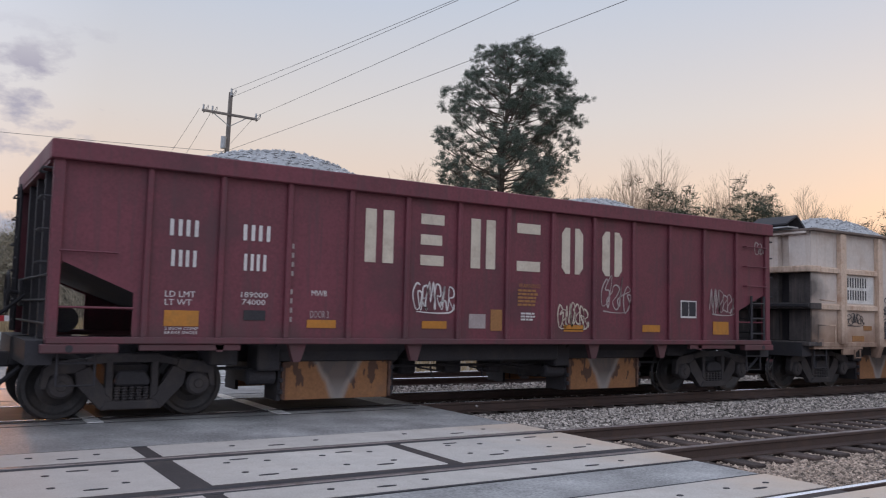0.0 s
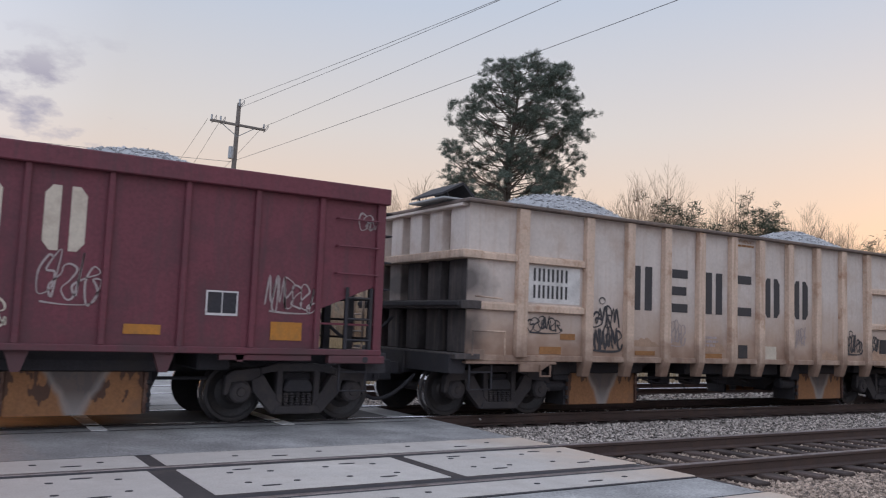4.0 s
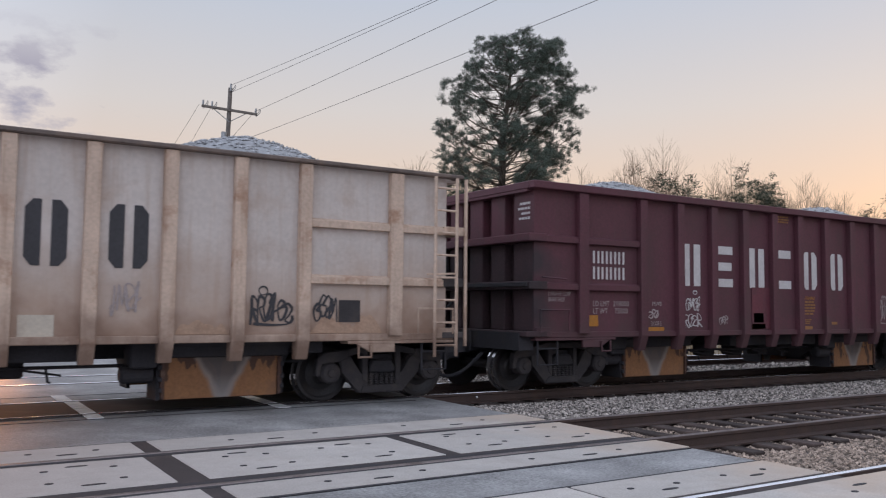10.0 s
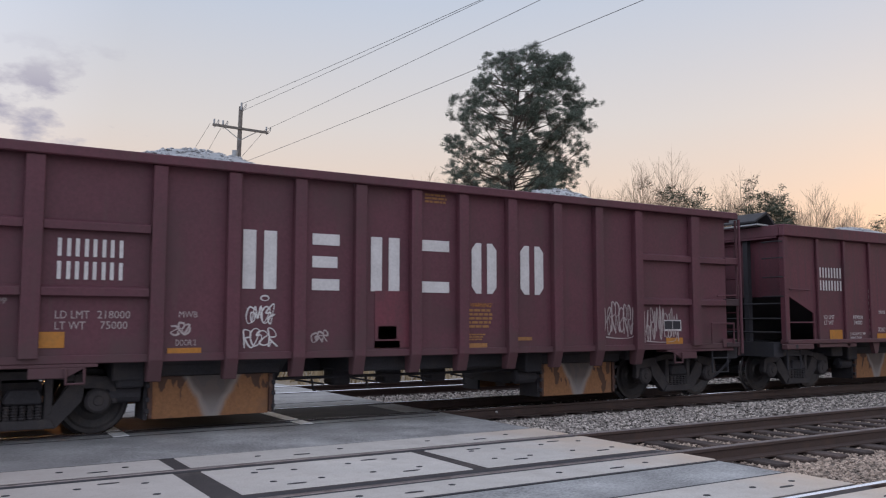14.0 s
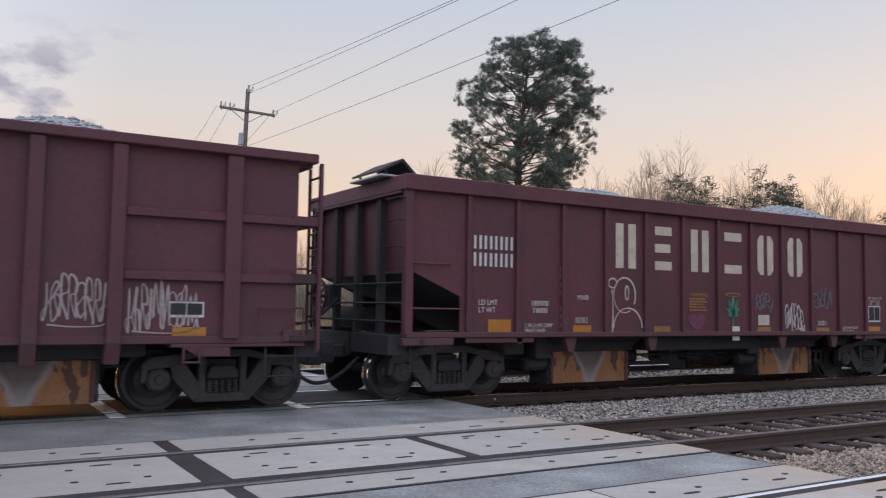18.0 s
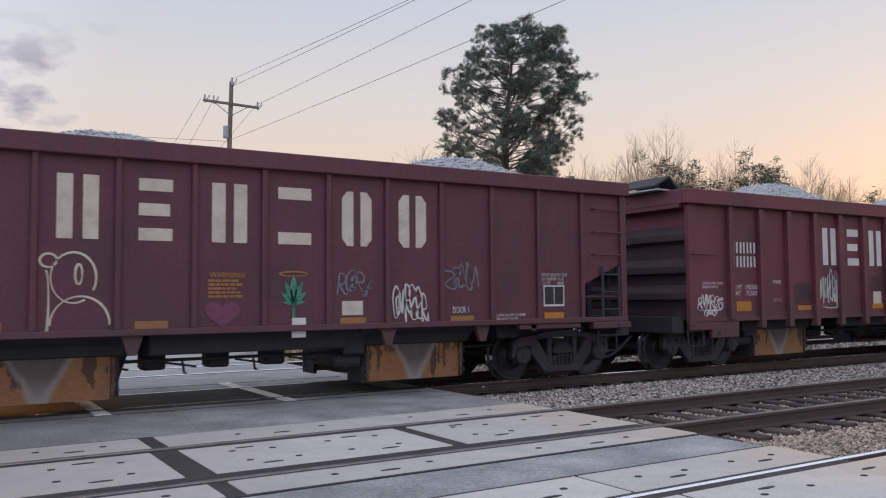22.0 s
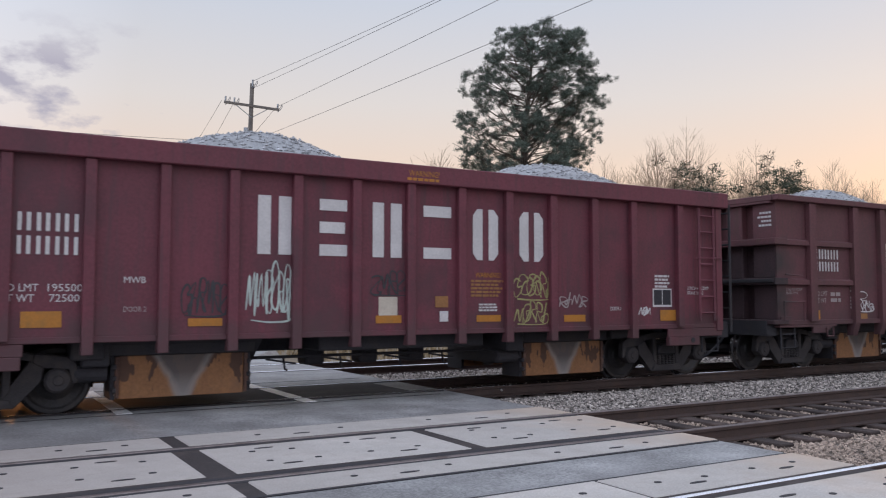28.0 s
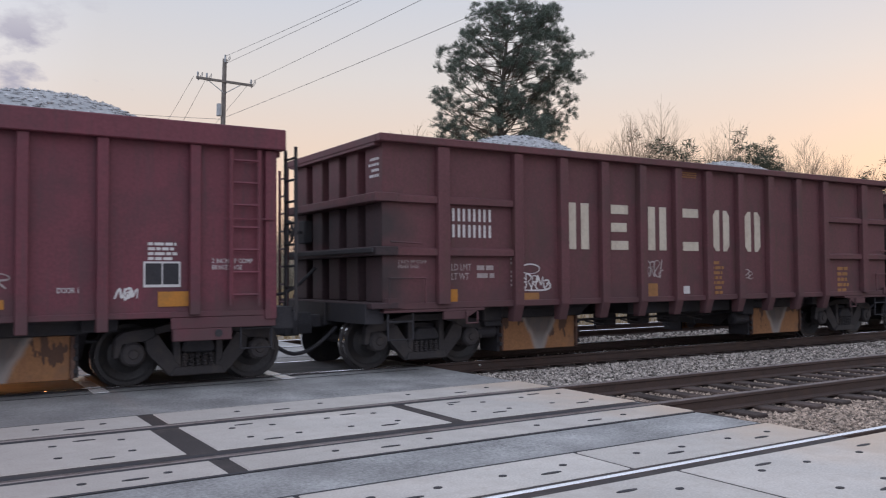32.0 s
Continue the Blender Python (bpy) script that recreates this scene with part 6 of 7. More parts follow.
scrawl(-2.25, 1.01, 0.61, 0.71, -1.550, MINT, wagons[4], 105, loops=8)
scrawl(-0.65, 1.34, 0.66, 0.33, -1.550, BLACK, wagons[4], 106, loops=5)
plate(-0.51, -0.24, 1.09, 1.33, -1.546, CREAM, wagons[4], 'plate', 'pale data plate')
plate(-0.55, -0.18, 0.99, 1.09, -1.546, AMBER, wagons[4], 'reflector', 'amber reflector plate')
plate(0.40, 0.53, 1.00, 1.14, -1.546, PALE, wagons[4], 'plate', 'white placard')
plate(0.33, 0.53, 1.19, 1.34, -1.546, OCHRE, wagons[4], 'plate', 'ochre stencil box')
words('WARNING!', 0.97, 1.67, 0.0, -1.548, AMBER, wagons[4], width=0.42, height=0.07)
bars(0.90, 1.33, 0.56, 0.25, 5, -1.546, OCHRE, wagons[4], 'ochre warning notice', 111)
bars(1.03, 1.13, 0.32, 0.12, 3, -1.546, PALE, wagons[4], 'small white stencil', 112)
plate(0.99, 1.39, 0.99, 1.08, -1.546, AMBER, wagons[4], 'reflector', 'amber reflector plate')
scrawl(1.60, 1.28, 0.74, 0.42, -1.550, LIME, wagons[4], 114, loops=6)
scrawl(1.62, 0.93, 0.62, 0.34, -1.550, LIME, wagons[4], 115, loops=5)
ring(1.89, 1.58, 0.12, 0.08, -1.550, LIME, wagons[4])
plate(2.52, 2.92, 0.97, 1.07, -1.546, AMBER, wagons[4], 'reflector', 'amber reflector plate')
words('WARNING!', -0.14, 2.99, 0.0, -1.674, AMBER, wagons[4], width=0.46, height=0.075)
bars(-0.16, 2.85, 0.50, 0.06, 1, -1.672, AMBER, wagons[4], 'ochre warning notice', 117)
words('D\nO\nO\nR\n\n2', -3.97, 1.72, 0.0, -1.548, FADED, wagons[4], width=0.05, height=0.56)
scrawl(2.39, 1.18, 0.59, 0.21, -1.550, FADED, wagons[4], 118, loops=4)
bars(4.35, 1.48, 0.32, 0.22, 4, -1.546, PALE, wagons[4], 'small white stencil', 119)
framed_box(4.30, 4.71, 1.18, 1.47, -1.546, wagons[4])
plate(4.46, 4.82, 0.96, 1.13, -1.546, AMBER, wagons[4], 'reflector', 'amber reflector plate')
words('2 INCH HF COMP\nBRAKE SHOE', 5.07, 1.46, 0.048, -1.548, PALE, wagons[4], width=0.49, height=0.13)
words('DOOR 1', 3.42, 1.14, 0.048, -1.548, PALE, wagons[4], width=0.21, height=0.06)
scrawl(4.00, 1.03, 0.24, 0.18, -1.550, PALE, wagons[4], 124, loops=3)
scrawl(-5.64, 1.02, 0.66, 0.28, -1.550, PALE, wagons[4], 125, loops=6)
scrawl(-5.47, 0.92, 0.34, 0.13, -1.550, PALE, wagons[4], 126, loops=2)
words('2 INCH HF COMP\nBRAKE SHOE', -5.48, 1.47, 0.041, -1.548, PALE, wagons[4], width=0.52, height=0.11)
number_bars(-4.82, 1.82, 0.70, 0.41, -1.526, PALE, wagons[5])
words('LD LMT\nLT WT', -4.83, 1.37, 0.082, -1.528, FADED, wagons[5], width=0.33, height=0.22)
bars(-4.40, 1.24, 0.32, 0.22, 2, -1.526, FADED, wagons[5], 'faded load figures', 130)
plate(-4.95, -4.73, 0.93, 1.10, -1.526, AMBER, wagons[5], 'reflector', 'amber reflector plate')
words('2 INCH HF COMP\nBRAKE SHOE', -5.67, 1.46, 0.042, -1.528, FADED, wagons[5], width=0.44, height=0.11)
ring(-3.63, 1.31, 0.35, 0.14, -1.530, PALE, wagons[5])
scrawl(-3.68, 1.06, 0.60, 0.23, -1.530, PALE, wagons[5], 134, loops=5)
plate(-3.66, -3.29, 0.93, 1.03, -1.526, OCHRE, wagons[5], 'plate', 'amber reflector')
scrawl(-1.14, 1.20, 0.49, 0.37, -1.530, FADED, wagons[5], 136, loops=4)
plate(-1.14, -0.82, 0.93, 1.14, -1.526, OCHRE, wagons[5], 'plate', 'ochre reflector')
plate(-0.25, -0.06, 0.96, 1.09, -1.526, PALE, wagons[5], 'plate', 'white placard')
bars(0.38, 0.93, 0.44, 0.60, 7, -1.526, OCHRE, wagons[5], 'ochre warning notice', 139)
bars(-0.25, 2.91, 0.42, 0.11, 3, -1.526, OCHRE, wagons[5], 'ochre warning notice', 140)
scrawl(1.22, 1.18, 0.38, 0.20, -1.530, FADED, wagons[5], 141, loops=3)
bars(4.13, 0.91, 0.38, 0.53, 5, -1.526, OCHRE, wagons[5], 'ochre notice', 142)
column_bars(-3.81, 1.13, 0.06, 0.57, -1.526, FADED, wagons[5])


# ---- poles and wires ----
def utility_pole(x, y, height, label, arm=3.3, turn=0.0):
    p = tagged(empty("utility_pole", x, y, -0.3), label, "utility pole", "utility poles")
    p.rotation_euler = (0, radians(1.5), turn)
    part("pole", tube(bmesh.new(), [(0, 0, 0), (0, 0, height * 0.5), (0, 0, height)], [0.19, 0.16, 0.12], 10), POLE_WOOD, p, "grey weathered wooden pole")
    za = height - 1.35
    part("crossarm", bevelled(cube(-arm / 2, arm / 2, -0.19, -0.07, za - 0.07, za + 0.07), 0.01), POLE_WOOD, p, "wooden crossarm")
    for a in (-arm / 2 + 0.08, -arm / 2 + 0.6, arm / 2 - 0.08):
        b = bmesh.new()
        tube(b, [(a, -0.13, za + 0.07), (a, -0.13, za + 0.34)], 0.055, 8)
        part("insulator", b, GREY_METAL, p, "porcelain insulator")
    b = bmesh.new()
    tube(b, [(0, -0.1, height - 0.2), (0, -0.1, height + 0.22)], 0.06, 8)
    part("insulator", b, GREY_METAL, p, "porcelain insulator")
    b = bmesh.new()
    tube(b, [(-0.28, -0.15, height - 3.4), (-0.28, -0.15, height - 2.7)], 0.16, 12)
    part("cutout_box", b, GREY_METAL, p, "grey fuse cutout")
    for a, zz in ((-arm / 2 + 0.08, za), (-arm / 2 + 0.6, za), (arm / 2 - 0.08, za), (0.0, height - 0.15)):
        part("jumper_loop", tube(bmesh.new(), [(a + 0.28 * math.sin(k / 8 * math.pi), -0.13, zz - 0.15 + 0.10 * k - 0.25 * max(0, k - 5)) for k in range(9)], 0.018, 5), WIRE, p, "wire loop over the insulator")
    br = bmesh.new()
    tube(br, [(-arm * 0.3, -0.13, za - 0.05), (0, -0.13, za - 0.7)], 0.025, 5)
    tube(br, [(arm * 0.3, -0.13, za - 0.05), (0, -0.13, za - 0.7)], 0.025, 5)
    part("brace", br, GREY_METAL, p, "steel arm brace")
    return p


POLE = (12.70, 40.0)
utility_pole(*POLE, 14.3, "tall grey wooden utility pole with one crossarm")


def wire(a, b, sag, r=0.011, label="thin overhead power line"):
    pts = [(a[0] + (b[0] - a[0]) * k / 24, a[1] + (b[1] - a[1]) * k / 24, a[2] + (b[2] - a[2]) * k / 24 - sag * 4 * (k / 24) * (1 - k / 24)) for k in range(25)]
    tagged(part("power_line", tube(bmesh.new(), pts, r, 5), WIRE), label, "power line", "overhead lines")


wire((13.08, 40, 14.15), (16.7, -11.1, 12.25), 0.2)
wire((13.15, 40, 13.75), (17.1, -12.0, 12.85), 0.2)
wire((14.53, 39.9, 12.75), (15.0, -11.0, 11.5), 0.15)
wire((13.13, 40, 10.6), (17.6, -13.0, 11.4), 0.2, 0.011)
wire((11.25, 39.9, 12.75), (15.3, 80, 10.6), 0.4)
wire((11.98, 39.9, 12.75), (15.6, 80, 7.6), 0.4)
wire((14.53, 39.9, 12.75), (16.6, 80, 8.6), 0.4)
wire((12.83, 40, 10.45), (-26, 40, 9.7), 0.25, 0.012)


# ---- trees ----
def grow(segs, p, d, length, r, level, rg, spread=0.5, lift=0.1):
    k = 1 if level < 1 else 2
    pts, rs = [p.copy()], [r]
    for i in range(k):
        d = (d + Vector((rg.gauss(0, 0.10), rg.gauss(0, 0.10), lift * 0.3))).normalized()
        p = p + d * length / k
        pts.append(p.copy()); rs.append(r * (1 - 0.35 * (i + 1) / k))
    segs.append((pts, rs))
    if level <= 0 or r < 0.006:
        return
    for c in range(rg.choice((3, 4, 4))):
        f = rg.uniform(0.35, 1.0)
        q = pts[0].lerp(pts[-1], f)
        a = rg.uniform(0, math.tau)
        side = d.orthogonal().normalized()
        side.rotate(Matrix.Rotation(a, 3, d))
        nd = (d + side * rg.uniform(0.4, 1.0) * spread * 1.6 + Vector((0, 0, lift))).normalized()
        grow(segs, q, nd, length * rg.uniform(0.5, 0.75), r * 0.5, level - 1, rg, spread, lift)


def bare_tree_mesh(seed, h, forks=1, spread=0.5):
    """A slender leafless tree: one or more leaders, with fine branches all the way up."""
    rg = random.Random(seed)
    segs = []
    for s in range(forks):
        lean = Vector((rg.gauss(0, 0.10) * forks, rg.gauss(0, 0.10) * forks, 1)).normalized()
        n = 9
        top = h * (1.0 if s == 0 else rg.uniform(0.75, 0.95))
        p, pts = Vector((0, 0, 0)), []
        for i in range(n + 1):
            pts.append(p.copy())
            lean = (lean + Vector((rg.gauss(0, 0.035), rg.gauss(0, 0.035), 0.05))).normalized()
            p = p + lean * top / n
        segs.append((pts, [h * 0.0068 * (1 - 0.93 * i / n) + 0.005 for i in range(n + 1)]))
        for b in range(int(76 / forks) + 10):
            u = 0.22 + 0.76 * rg.random() ** 0.8
            k = min(int(u * n), n - 1)
            q = pts[k].lerp(pts[k + 1], u * n - k)
            a = rg.uniform(0, math.tau)
            d = Vector((math.cos(a), math.sin(a), rg.uniform(1.1, 2.3))).normalized()
            grow(segs, q, d, h * (0.26 * (1.05 - u) + 0.045) * rg.uniform(0.7, 1.3), 0.025 * (1.15 - u), 2, rg, spread, 0.12)
    vs, fs = [], []
    for pts, rs in segs:
        nn = 5 if rs[0] > 0.06 else 3
        base = len(vs)
        for i, (p, r) in enumerate(zip(pts, rs)):
            d = (pts[min(i + 1, len(pts) - 1)] - pts[max(i - 1, 0)]).normalized()
            a = d.orthogonal().normalized(); b = d.cross(a)
            r = max(r, 0.0058)
            vs += [tuple(p + (a * math.cos(k * math.tau / nn) + b * math.sin(k * math.tau / nn)) * r) for k in range(nn)]
        for i in range(len(pts) - 1):
            for k in range(nn):
                fs.append((base + i * nn + k, base + i * nn + (k + 1) % nn, base + (i + 1) * nn + (k + 1) % nn, base + (i + 1) * nn + k))
    return vs, fs


def needle_clumps(centres, sizes, rg, per=26, blade=0.5, width=0.03, core=0.35):
    """Tufts of thin blades around each centre."""
    c = np.repeat(np.asarray(centres), per, 0)
    s = np.repeat(np.asarray(sizes), per)
    m = len(c)
    d = rg.normal(size=(m, 3)); d[:, 2] = np.abs(d[:, 2]) * 0.8 - 0.15
    d /= np.linalg.norm(d, axis=1, keepdims=True)
    o = c + rg.normal(size=(m, 3)) * s[:, None] * core
    side = np.cross(d, rg.normal(size=(m, 3))); side /= np.linalg.norm(side, axis=1, keepdims=True)
    L = s * blade * rg.uniform(0.7, 1.3, m)
    w = width * rg.uniform(0.7, 1.4, m)
    v = np.stack([o - side * w[:, None], o + side * w[:, None], o + d * L[:, None]], 1).reshape(-1, 3)
    return v, np.arange(m * 3).reshape(-1, 3)


def pine(x, y, h, seed):
    """Loblolly pine: straight trunk, limbs that fork into twigs, each twig with a round tuft of needles."""
    rg, nr = random.Random(seed), np.random.default_rng(seed)
    t = tagged(empty("pine_tree", x, y, -0.3), "tall loblolly pine with a tufted grey-green rounded crown", "tree")
    part("trunk", tube(bmesh.new(), [(0, 0, 0), (0.05, 0, h * 0.35), (0.1, 0.05, h * 0.6), (0.5, -0.2, h * 0.8), (0.75, -0.4, h * 0.96)], [0.40, 0.33, 0.25, 0.14, 0.04], 10), BARK, t, "straight grey-brown trunk")
    tips, sizes, dead, dead_sizes = [], [], [], []
    twigs = bmesh.new()
    count = 185
    levels = (7.0, 9.0, 11.0, 13.7, 15.5, 17.5, 20.0, 21.5, 22.6, 23.2)
    thin_side = (3.8, 5.2, 5.9, 6.3, 5.9, 5.3, 4.7, 3.5, 2.1, 0.8)
    full_side = (3.8, 4.8, 5.3, 5.8, 6.0, 6.0, 5.4, 4.5, 3.2, 1.3)
    for i in range(count):
        zt = 6.8 + (h - 7.0) * ((i + rg.random()) / count) ** 0.84
        a = i * 2.39996 + rg.uniform(-0.5, 0.5)
        # the side towards the light has thinned out, the other is full to the top
        k = 0.5 + 0.5 * math.cos(a + 0.63)
        prof = np.interp(zt, levels, thin_side) * (1 - k) + np.interp(zt, levels, full_side) * k
        reach = prof * (0.52 + 0.48 * rg.random() ** 0.40) * rg.uniform(0.93, 1.03)
        ax = np.interp(zt, (0, 14, 19, 23), (0, 0.1, 0.45, 0.75))
        tip = Vector((ax + math.cos(a) * reach, -ax * 0.5 + math.sin(a) * reach, zt))
        base = Vector((ax * 0.7, -ax * 0.35, max(6.0, zt - reach * rg.uniform(0.25, 0.6))))
        mid = base.lerp(tip, 0.5) + Vector((0, 0, -0.07 * reach))
        part("limb", tube(bmesh.new(), [base, mid, tip], [0.06 * (1.25 - zt / h) + 0.03, 0.04, 0.014], 4), BARK, t)
        # needles stand in round bunches at the outer ends of the limbs, with sky between the bunches
        for c in range(rg.choice((2, 2, 3) if k < 0.45 else (3, 3, 4))):
            g = 1.0 - 0.38 * rg.random() ** 1.2
            q = mid.lerp(tip, g * 2 - 1)
            hub = q + Vector((rg.gauss(0, 0.55), rg.gauss(0, 0.55), rg.gauss(0.15, 0.30)))
            tube(twigs, [q, hub], [0.022, 0.012], 3)
            for d in range(rg.choice((5, 6, 7) if k < 0.45 else (6, 8, 9))):
                end = hub + Vector((rg.gauss(0, 0.30), rg.gauss(0, 0.30), rg.gauss(0.06, 0.20)))
                tube(twigs, [hub, end], [0.010, 0.007], 3)
                tips.append(end[:])
                sizes.append(rg.uniform(0.34, 0.50))
        for c in range(int(4 + reach)):
            g = rg.uniform(0.2, 0.85)
            q = base.lerp(mid, g * 2) if g < 0.5 else mid.lerp(tip, g * 2 - 1)
            end = q + Vector((rg.gauss(0, 0.5), rg.gauss(0, 0.5), rg.gauss(0.0, 0.3)))
            tube(twigs, [q, end], [0.016, 0.008], 3)
            if zt < 17.5 and rg.random() < 0.5:
                dead.append(end[:]); dead_sizes.append(rg.uniform(0.30, 0.50))
    tagged(part("twig_work", twigs, BARK, t, "thin forking twigs"), kind="stuff")
    v, f = needle_clumps(tips, sizes, nr, per=62, blade=0.60, width=0.0125, core=0.20)
    raw("crown", v, f, NEEDLE, t, "tufted grey-green needles")
    v, f = needle_clumps(dead, dead_sizes, nr, per=30, blade=0.6, width=0.012, core=0.3)
    raw("withered_needles", v, f, DEAD_NEEDLE, t, "brown withered needles inside the crown")
    return t


pine(36.4, 45.0, 23.0, 4)


def leafy_shrub(x, y, h, w, seed, far=False):
    rg, nr = random.Random(seed), np.random.default_rng(seed)
    t = tagged(empty("evergreen_tree", x, y, -0.3), "olive-brown tree in the far winter woods" if far else "dark evergreen tree in the winter woods", "tree", "trees of the wood edge")
    part("trunk", tube(bmesh.new(), [(0, 0, 0), (0.1, 0, h * 0.8)], [0.16, 0.05], 6), BARK, t)
    n = (int(150 * h * w / 40) + 50) * (2 if far else 1)
    c = nr.normal(size=(n, 3)) * np.array([w * 0.33, w * 0.33, h * (0.26 if far else 0.20)]) + np.array([0, 0, h * (0.52 if far else 0.66)])
    c[:, :2] += np.sin(c[:, 2:3] * 2.1 + seed) * 0.3
    v, f = needle_clumps(c, nr.uniform(0.6, 1.0, n), nr, per=40, blade=0.6, width=0.045)
    raw("crown", v, f, OLIVE if far else LEAF, t, "uneven olive-brown crown" if far else "uneven dark green crown")
    return t


BARE = []
for s, (h, lv, sp) in enumerate(((15, 1, 0.34), (17, 2, 0.30), (13, 3, 0.36), (16, 1, 0.32), (12, 2, 0.40))):
    v, f = bare_tree_mesh(40 + s, h, lv, sp)
    t = tagged(empty("bare_tree"), "leafless winter tree with fine pale brown twigs", "tree", "trees of the wood edge")
    raw("branch_work", v, f, TWIG, t)
    BARE.append(t)
rg = random.Random(3)
SPOTS = [(55, 49, 1.0), (57.6, 50, 1.12), (60.5, 51, 1.0), (63.2, 50, 0.86), (66.5, 52, 0.84), (69.5, 51, 0.95), (72.3, 50, 1.08), (74.6, 52, 1.0), (77.5, 50, 0.95), (80.6, 51, 0.9), (84.2, 50, 1.04), (86.5, 52, 0.92), (89, 50, 0.9), (91.5, 52, 0.86), (94, 50, 0.88), (97, 51, 0.85), (100, 52, 0.85), (104, 50, 0.85), (108, 51, 0.85), (31.0, 50, 0.86), (29.5, 52, 0.74), (43.5, 49, 0.62), (45.5, 50, 0.66), (47.5, 51, 0.6)]
HEIGHTS = (15, 17, 13, 16, 12)
for i, (x, y, k) in enumerate(SPOTS):
    m = pose(x * U, y * U, -0.3, 0, 0, rg.uniform(0, 360))
    if i < 5:
        BARE[i].matrix_basis = m
        BARE[i].scale = [16.5 * k / HEIGHTS[i]] * 3
    else:
        copy_thing(BARE[i % 5], m).scale = [16.5 * k / HEIGHTS[i % 5]] * 3
for i in range(16):
    copy_thing(BARE[i % 5], pose((-14 + 3.7 * i + rg.uniform(-1, 1)) * U, (72 + rg.uniform(-3, 6)) * U, -0.3, 0, 0, rg.uniform(0, 360))).scale = [9.5 * rg.uniform(0.85, 1.1) / HEIGHTS[i % 5]] * 3
for i in range(46):
    copy_thing(BARE[i % 5], pose((51 + 1.35 * i + rg.uniform(-0.6, 0.6)) * U, (54 + rg.uniform(-3, 5)) * U, -0.3, 0, 0, rg.uniform(0, 360))).scale = [rg.uniform(11.5, 16.0) / HEIGHTS[i % 5]] * 3
for x, y, h, w, s in ((59.2, 48.5, 13.4, 4.6, 1), (61.6, 49, 12.2, 3.4, 11), (71.6, 48.5, 14.4, 4.2, 2), (74.2, 49, 12.8, 3.4, 3), (95.5, 49, 12.0, 3.4, 4), (44.5, 47, 9.5, 3.0, 5), (31.8, 46, 9.6, 2.4, 8), (2.0, 66, 8.2, 4.4, 6), (-3.0, 64, 8.0, 4.6, 7), (11.0, 70, 9.6, 2.2, 9), (5.5, 68, 8.4, 3.4, 10), (-8.0, 67, 7.4, 5.0, 12), (14.5, 69, 7.6, 4.4, 13), (8.2, 72, 7.6, 4.6, 14), (-1.0, 71, 7.2, 5.4, 15)):
    leafy_shrub(x, y, h * (0.82 if y > 60 else 1.0), w, s, y > 60)


def thicket(count, area, low, high, seed, mat, name, label, twigs=5):
    """Crowded bare stems and twigs at the wood's edge."""
    r = np.random.default_rng(seed)
    x0, x1, y0, y1 = area
    p = np.stack([r.uniform(x0, x1, count), r.uniform(y0, y1, count), np.full(count, -0.3)], -1)
    h = r.uniform(low, high, count) * (0.8 + 0.2 * np.sin(p[:, 0] * 0.35) + 0.12 * np.sin(p[:, 0] * 1.3))
    lean = np.stack([r.normal(0, 0.09, count), r.normal(0, 0.09, count), np.ones(count)], -1) * h[:, None]
    w = 0.018 + 0.010 * h * r.uniform(0.3, 0.8, count)
    side = np.stack([w, 0.3 * w, 0 * w], -1)
    v = [np.stack([p - side, p + side, p + lean], 1)]
    for k in range(twigs):
        f = r.uniform(0.3, 0.9, count)[:, None]
        q = p + lean * f
        d = np.stack([r.normal(0, 0.28, count), r.normal(0, 0.28, count), r.uniform(0.15, 0.5, count)], -1) * (h * 0.55)[:, None]
        s2 = np.stack([0 * w, 0 * w, w * 0.5], -1) + side * 0.35
        v.append(np.stack([q - s2, q + s2, q + d], 1))
    v = np.concatenate(v).reshape(-1, 3)
    tagged(raw(name, v, np.arange(len(v)).reshape(-1, 3), mat), label, "woods", kind="stuff")


thicket(8200, (-45, 60, 64, 86), 3.4, 7.0, 11, WINTER, "winter_woods", "dense grey-brown leafless woods behind the crossing", 14)
thicket(2600, (50, 150, 50, 66), 3.0, 8.5, 12, TWIG, "winter_woods", "dense pale brown leafless woods along the tracks")
thicket(1500, (26, 54, 47, 56), 2.0, 8.0, 13, TWIG, "winter_woods", "brushwood under the tall pine")


# ---- across the crossing ----
def grass(count, area, low, high, seed):
    r = np.random.default_rng(seed)
    x0, x1, y0, y1 = area
    p = np.stack([r.uniform(x0, x1, count), r.uniform(y0, y1, count), np.full(count, -0.3)], -1)
    h = r.uniform(low, high, count)
    d = np.stack([r.normal(0, 0.25, count), r.normal(0, 0.25, count), np.ones(count)], -1) * h[:, None]
    s = np.stack([np.full(count, 0.03), np.full(count, 0.01), np.zeros(count)], -1)
    v = np.stack([p - s, p + s, p + d], 1).reshape(-1, 3)
    tagged(raw("dry_grass", v, np.arange(len(v)).reshape(-1, 3), STRAW), "tall dry straw-coloured grass beside the road", "grass", kind="stuff")


grass(9000, (5.5, 20, 26, 40), 0.3, 1.0, 1)
grass(9000, (-20, 24, 44, 62), 0.3, 0.9, 2)
grass(6000, (6, 60, 11.5, 20), 0.1, 0.4, 3)


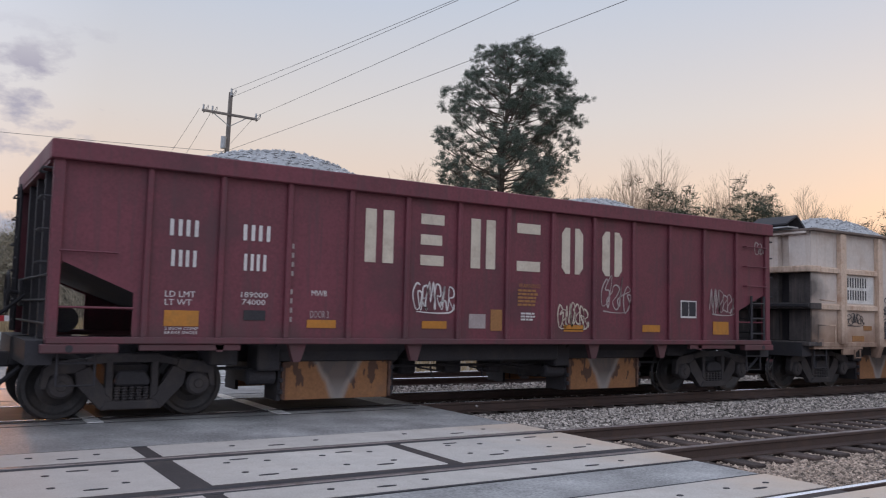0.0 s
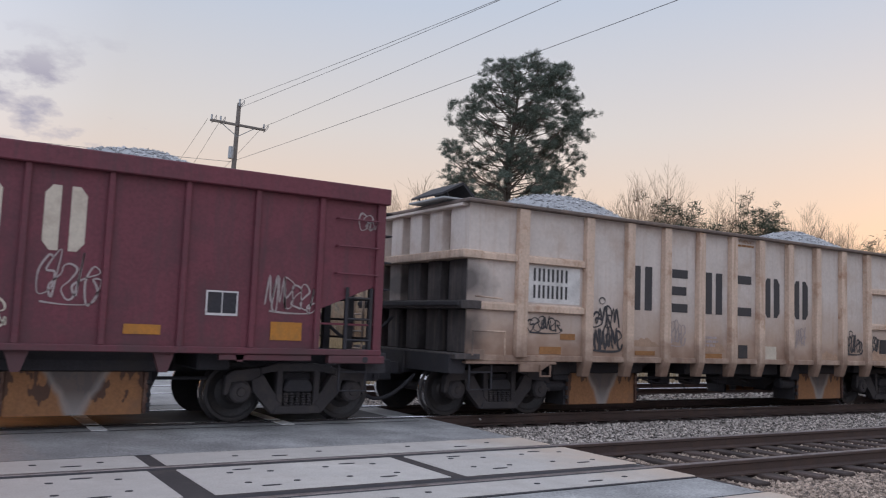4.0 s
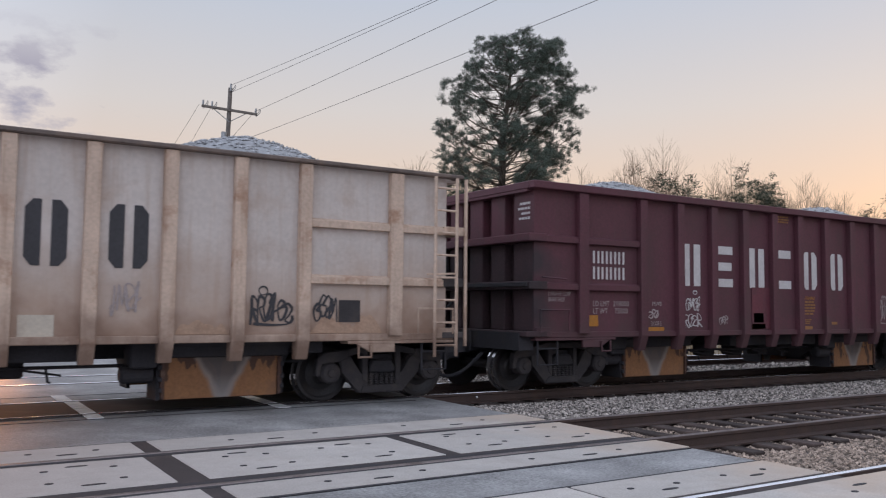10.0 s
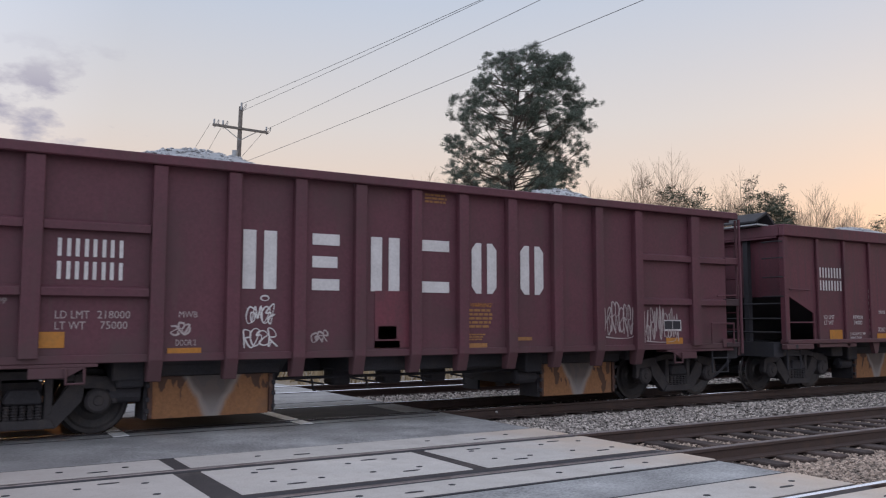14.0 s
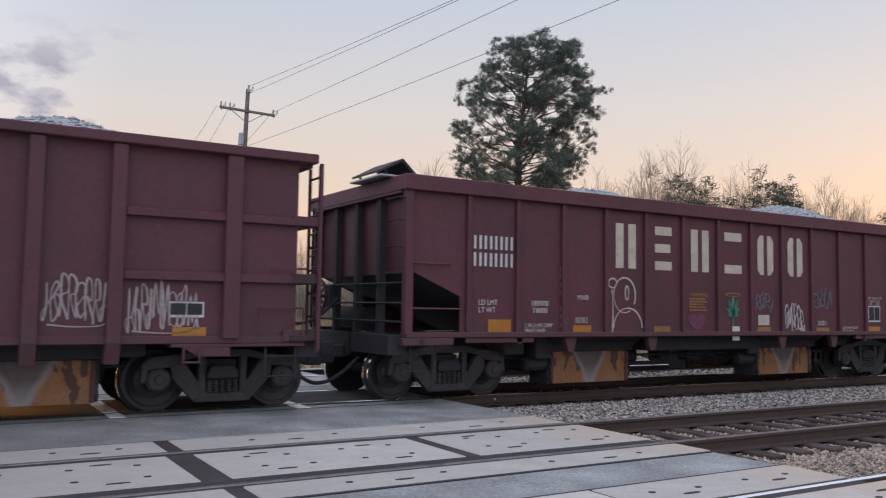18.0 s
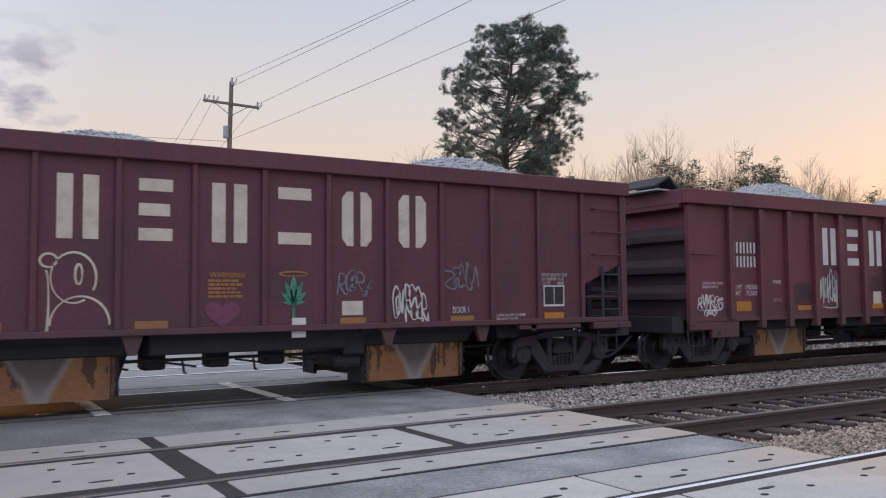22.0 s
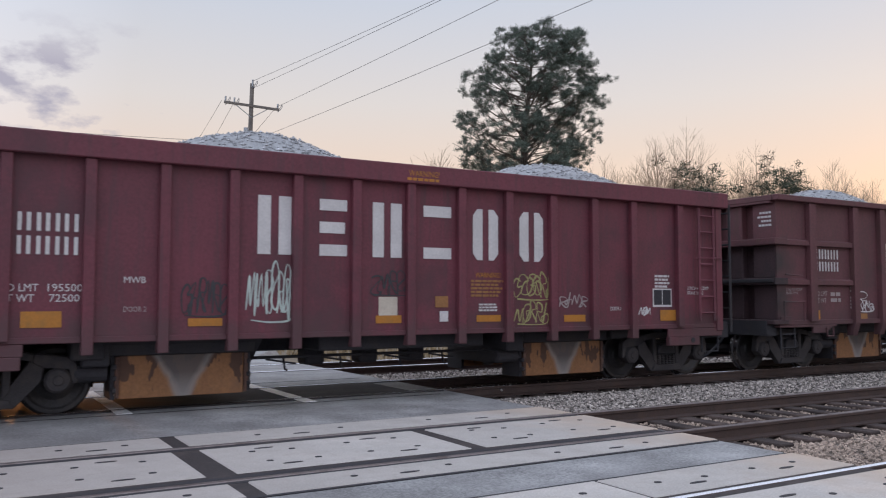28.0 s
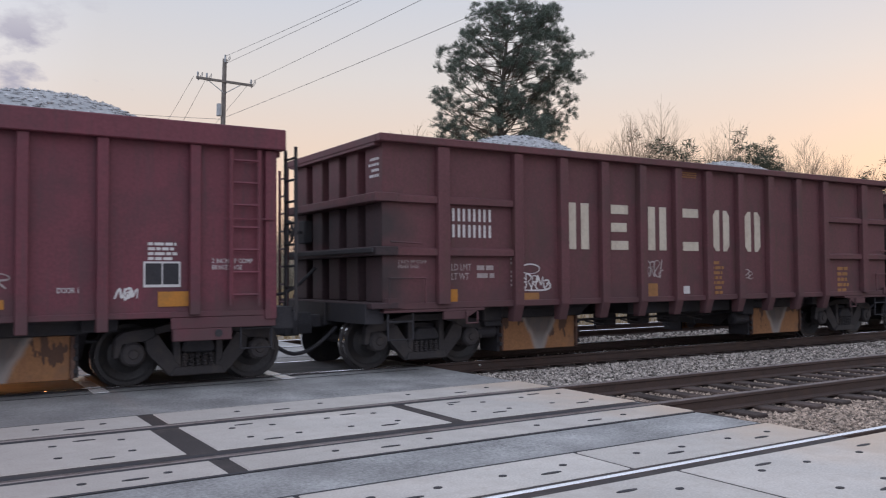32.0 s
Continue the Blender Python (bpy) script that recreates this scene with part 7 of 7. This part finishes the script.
def crossing_gate(x_tip, y, z):
    g = tagged(empty("crossing_gate", -7.4, y, 0), "lowered red and white striped crossing gate with lit red lamps", "crossing gate")
    part("mast", tube(bmesh.new(), [(0, 0, -0.3), (0, 0, 3.4)], 0.07, 10), GREY_METAL, g, "grey steel mast")
    part("gate_motor", bevelled(cube(-0.2, 0.2, -0.15, 0.3, 0.6, 1.3), 0.03), GREY_METAL, g, "gate machine")
    length = x_tip + 7.4
    n = 20
    for k in range(n):
        a = length * k / n
        part("gate_stripe", bevelled(cube(a, length * (k + 1) / n, -0.03, 0.03, z - 0.055, z + 0.055), 0.006), RED_PAINT if k % 2 else WHITE_PAINT, g, "red stripe" if k % 2 else "white stripe")
    for x in (-0.72, 0.17, -3.6):
        l = part("gate_lamp", lathe_y(bmesh.new(), [(0.05, 0.04), (0.075, 0.0), (0.07, -0.03), (0.04, -0.045)], 14), LAMP_RED, g, "lit red lamp")
        l.location = ((x + 7.4) * U, -0.05 * U, (z + 0.12) * U)
        part("lamp_hood", cube(x + 7.34, x + 7.46, -0.1, 0.0, z + 0.2, z + 0.215), SOOT, g)
    return g


crossing_gate(0.34, 10.6, 1.02)


def waiting_car(x, y):
    """A dark off-road car that waits behind the gate, front towards the tracks."""
    c = tagged(empty("car", x, y, 0), "black off-road car with lit headlamps waiting at the gate", "car")
    part("body", bevelled(prism_x(bmesh.new(), [(0.0, 0.42), (0.02, 0.98), (0.95, 1.06), (3.6, 1.06), (3.72, 0.44), (3.3, 0.34), (0.3, 0.34)], -0.80, 0.80), 0.05), CAR_PAINT, c, "black car body")
    part("cabin", bevelled(prism_x(bmesh.new(), [(1.0, 1.05), (1.28, 1.60), (3.45, 1.64), (3.62, 1.05)], -0.72, 0.72), 0.05), CAR_PAINT, c, "black cabin")
    part("windscreen", prism_x(bmesh.new(), [(1.0, 1.09), (1.24, 1.55), (1.22, 1.57), (0.97, 1.10)], -0.62, 0.62), GLASS, c, "dark windscreen")
    part("roof_rack", bevelled(cube(-0.62, 0.62, 1.5, 3.3, 1.65, 1.69), 0.01), SOOT, c)
    part("bumper", bevelled(cube(-0.82, 0.82, -0.14, 0.05, 0.36, 0.55), 0.03), SOOT, c, "black bumper")
    for k in range(7):
        part("grille_slot", cube(-0.30 + 0.09 * k, -0.25 + 0.09 * k, -0.012, 0.03, 0.66, 0.92), SOOT, c)
    for s in (-1, 1):
        h = part("headlamp", lathe_y(bmesh.new(), [(0.08, 0.03), (0.10, 0.0), (0.08, -0.03), (0.03, -0.04)], 16), LAMP_WARM, c, "lit warm headlamp")
        h.location = (s * 0.56 * U, -0.02 * U, 0.85 * U)
        part("turn_signal", cube(s * 0.70 - 0.05, s * 0.70 + 0.05, -0.03, 0.02, 0.74, 0.82), LAMP_AMBER, c)
        for yy in (0.75, 3.0):
            w = part("wheel", lathe_y(bmesh.new(), [(0.20, -0.1), (0.34, -0.1), (0.36, 0.0), (0.34, 0.1), (0.20, 0.1)], 20), TYRE, c, "black tyre")
            w.location, w.rotation_euler = (s * 0.72 * U, yy * U, 0.36 * U), (0, 0, math.pi / 2)
        beam = new("headlight_beam", bpy.data.lights.new("headlight_beam", "SPOT"))
        beam.data.energy, beam.data.color, beam.data.spot_size, beam.data.spot_blend, beam.data.shadow_soft_size = 620, (1.0, 0.40, 0.14), radians(26), 0.9, 0.09
        beam.matrix_world = look(((x + s * 0.56) * U, (y - 0.08) * U, 0.85 * U), ((x + s * 0.56 - 0.25) * U, (y - 12) * U, -1.15))
    return c


waiting_car(-1.35, 11.7)
far_pole = utility_pole(-2.4, 46, 5.6, "distant wooden utility pole behind the crossing", 1.6)
sign = tagged(part("warning_sign", prism(bmesh.new(), [(0, -0.35), (0.35, 0), (0, 0.35), (-0.35, 0)], -0.02, 0.02), YELLOW), "yellow diamond warning sign on the distant pole", "road sign")
sign.location = (-2.4 * U, 45.7 * U, 2.2 * U)


# ---- movement ----
def train_x(t):
    """Place of the first wagon's middle, in plan units."""
    return 5.2095 - 2.0095 * t + 0.0011631 * t * t + 0.00002828 * t ** 3


def motions():
    steps = [0.3 * k for k in range(107)] + [32.0]
    for i, w in wagons.items():
        walk(w, [(t, pose((train_x(t) + PITCH * i) * U, Y_TRAIN * U, 0)) for t in [0.5 * k for k in range(65)]])
    for w, axle, x in AXLE_SETS:
        rows = []
        for t in steps:
            turn = (train_x(t) - train_x(0)) / 0.375
            rows.append((t, Matrix.Translation((x * U, 0, 0.375 * U)) @ Matrix.Rotation(turn, 4, "Y")))
        walk(axle, rows)


motions()
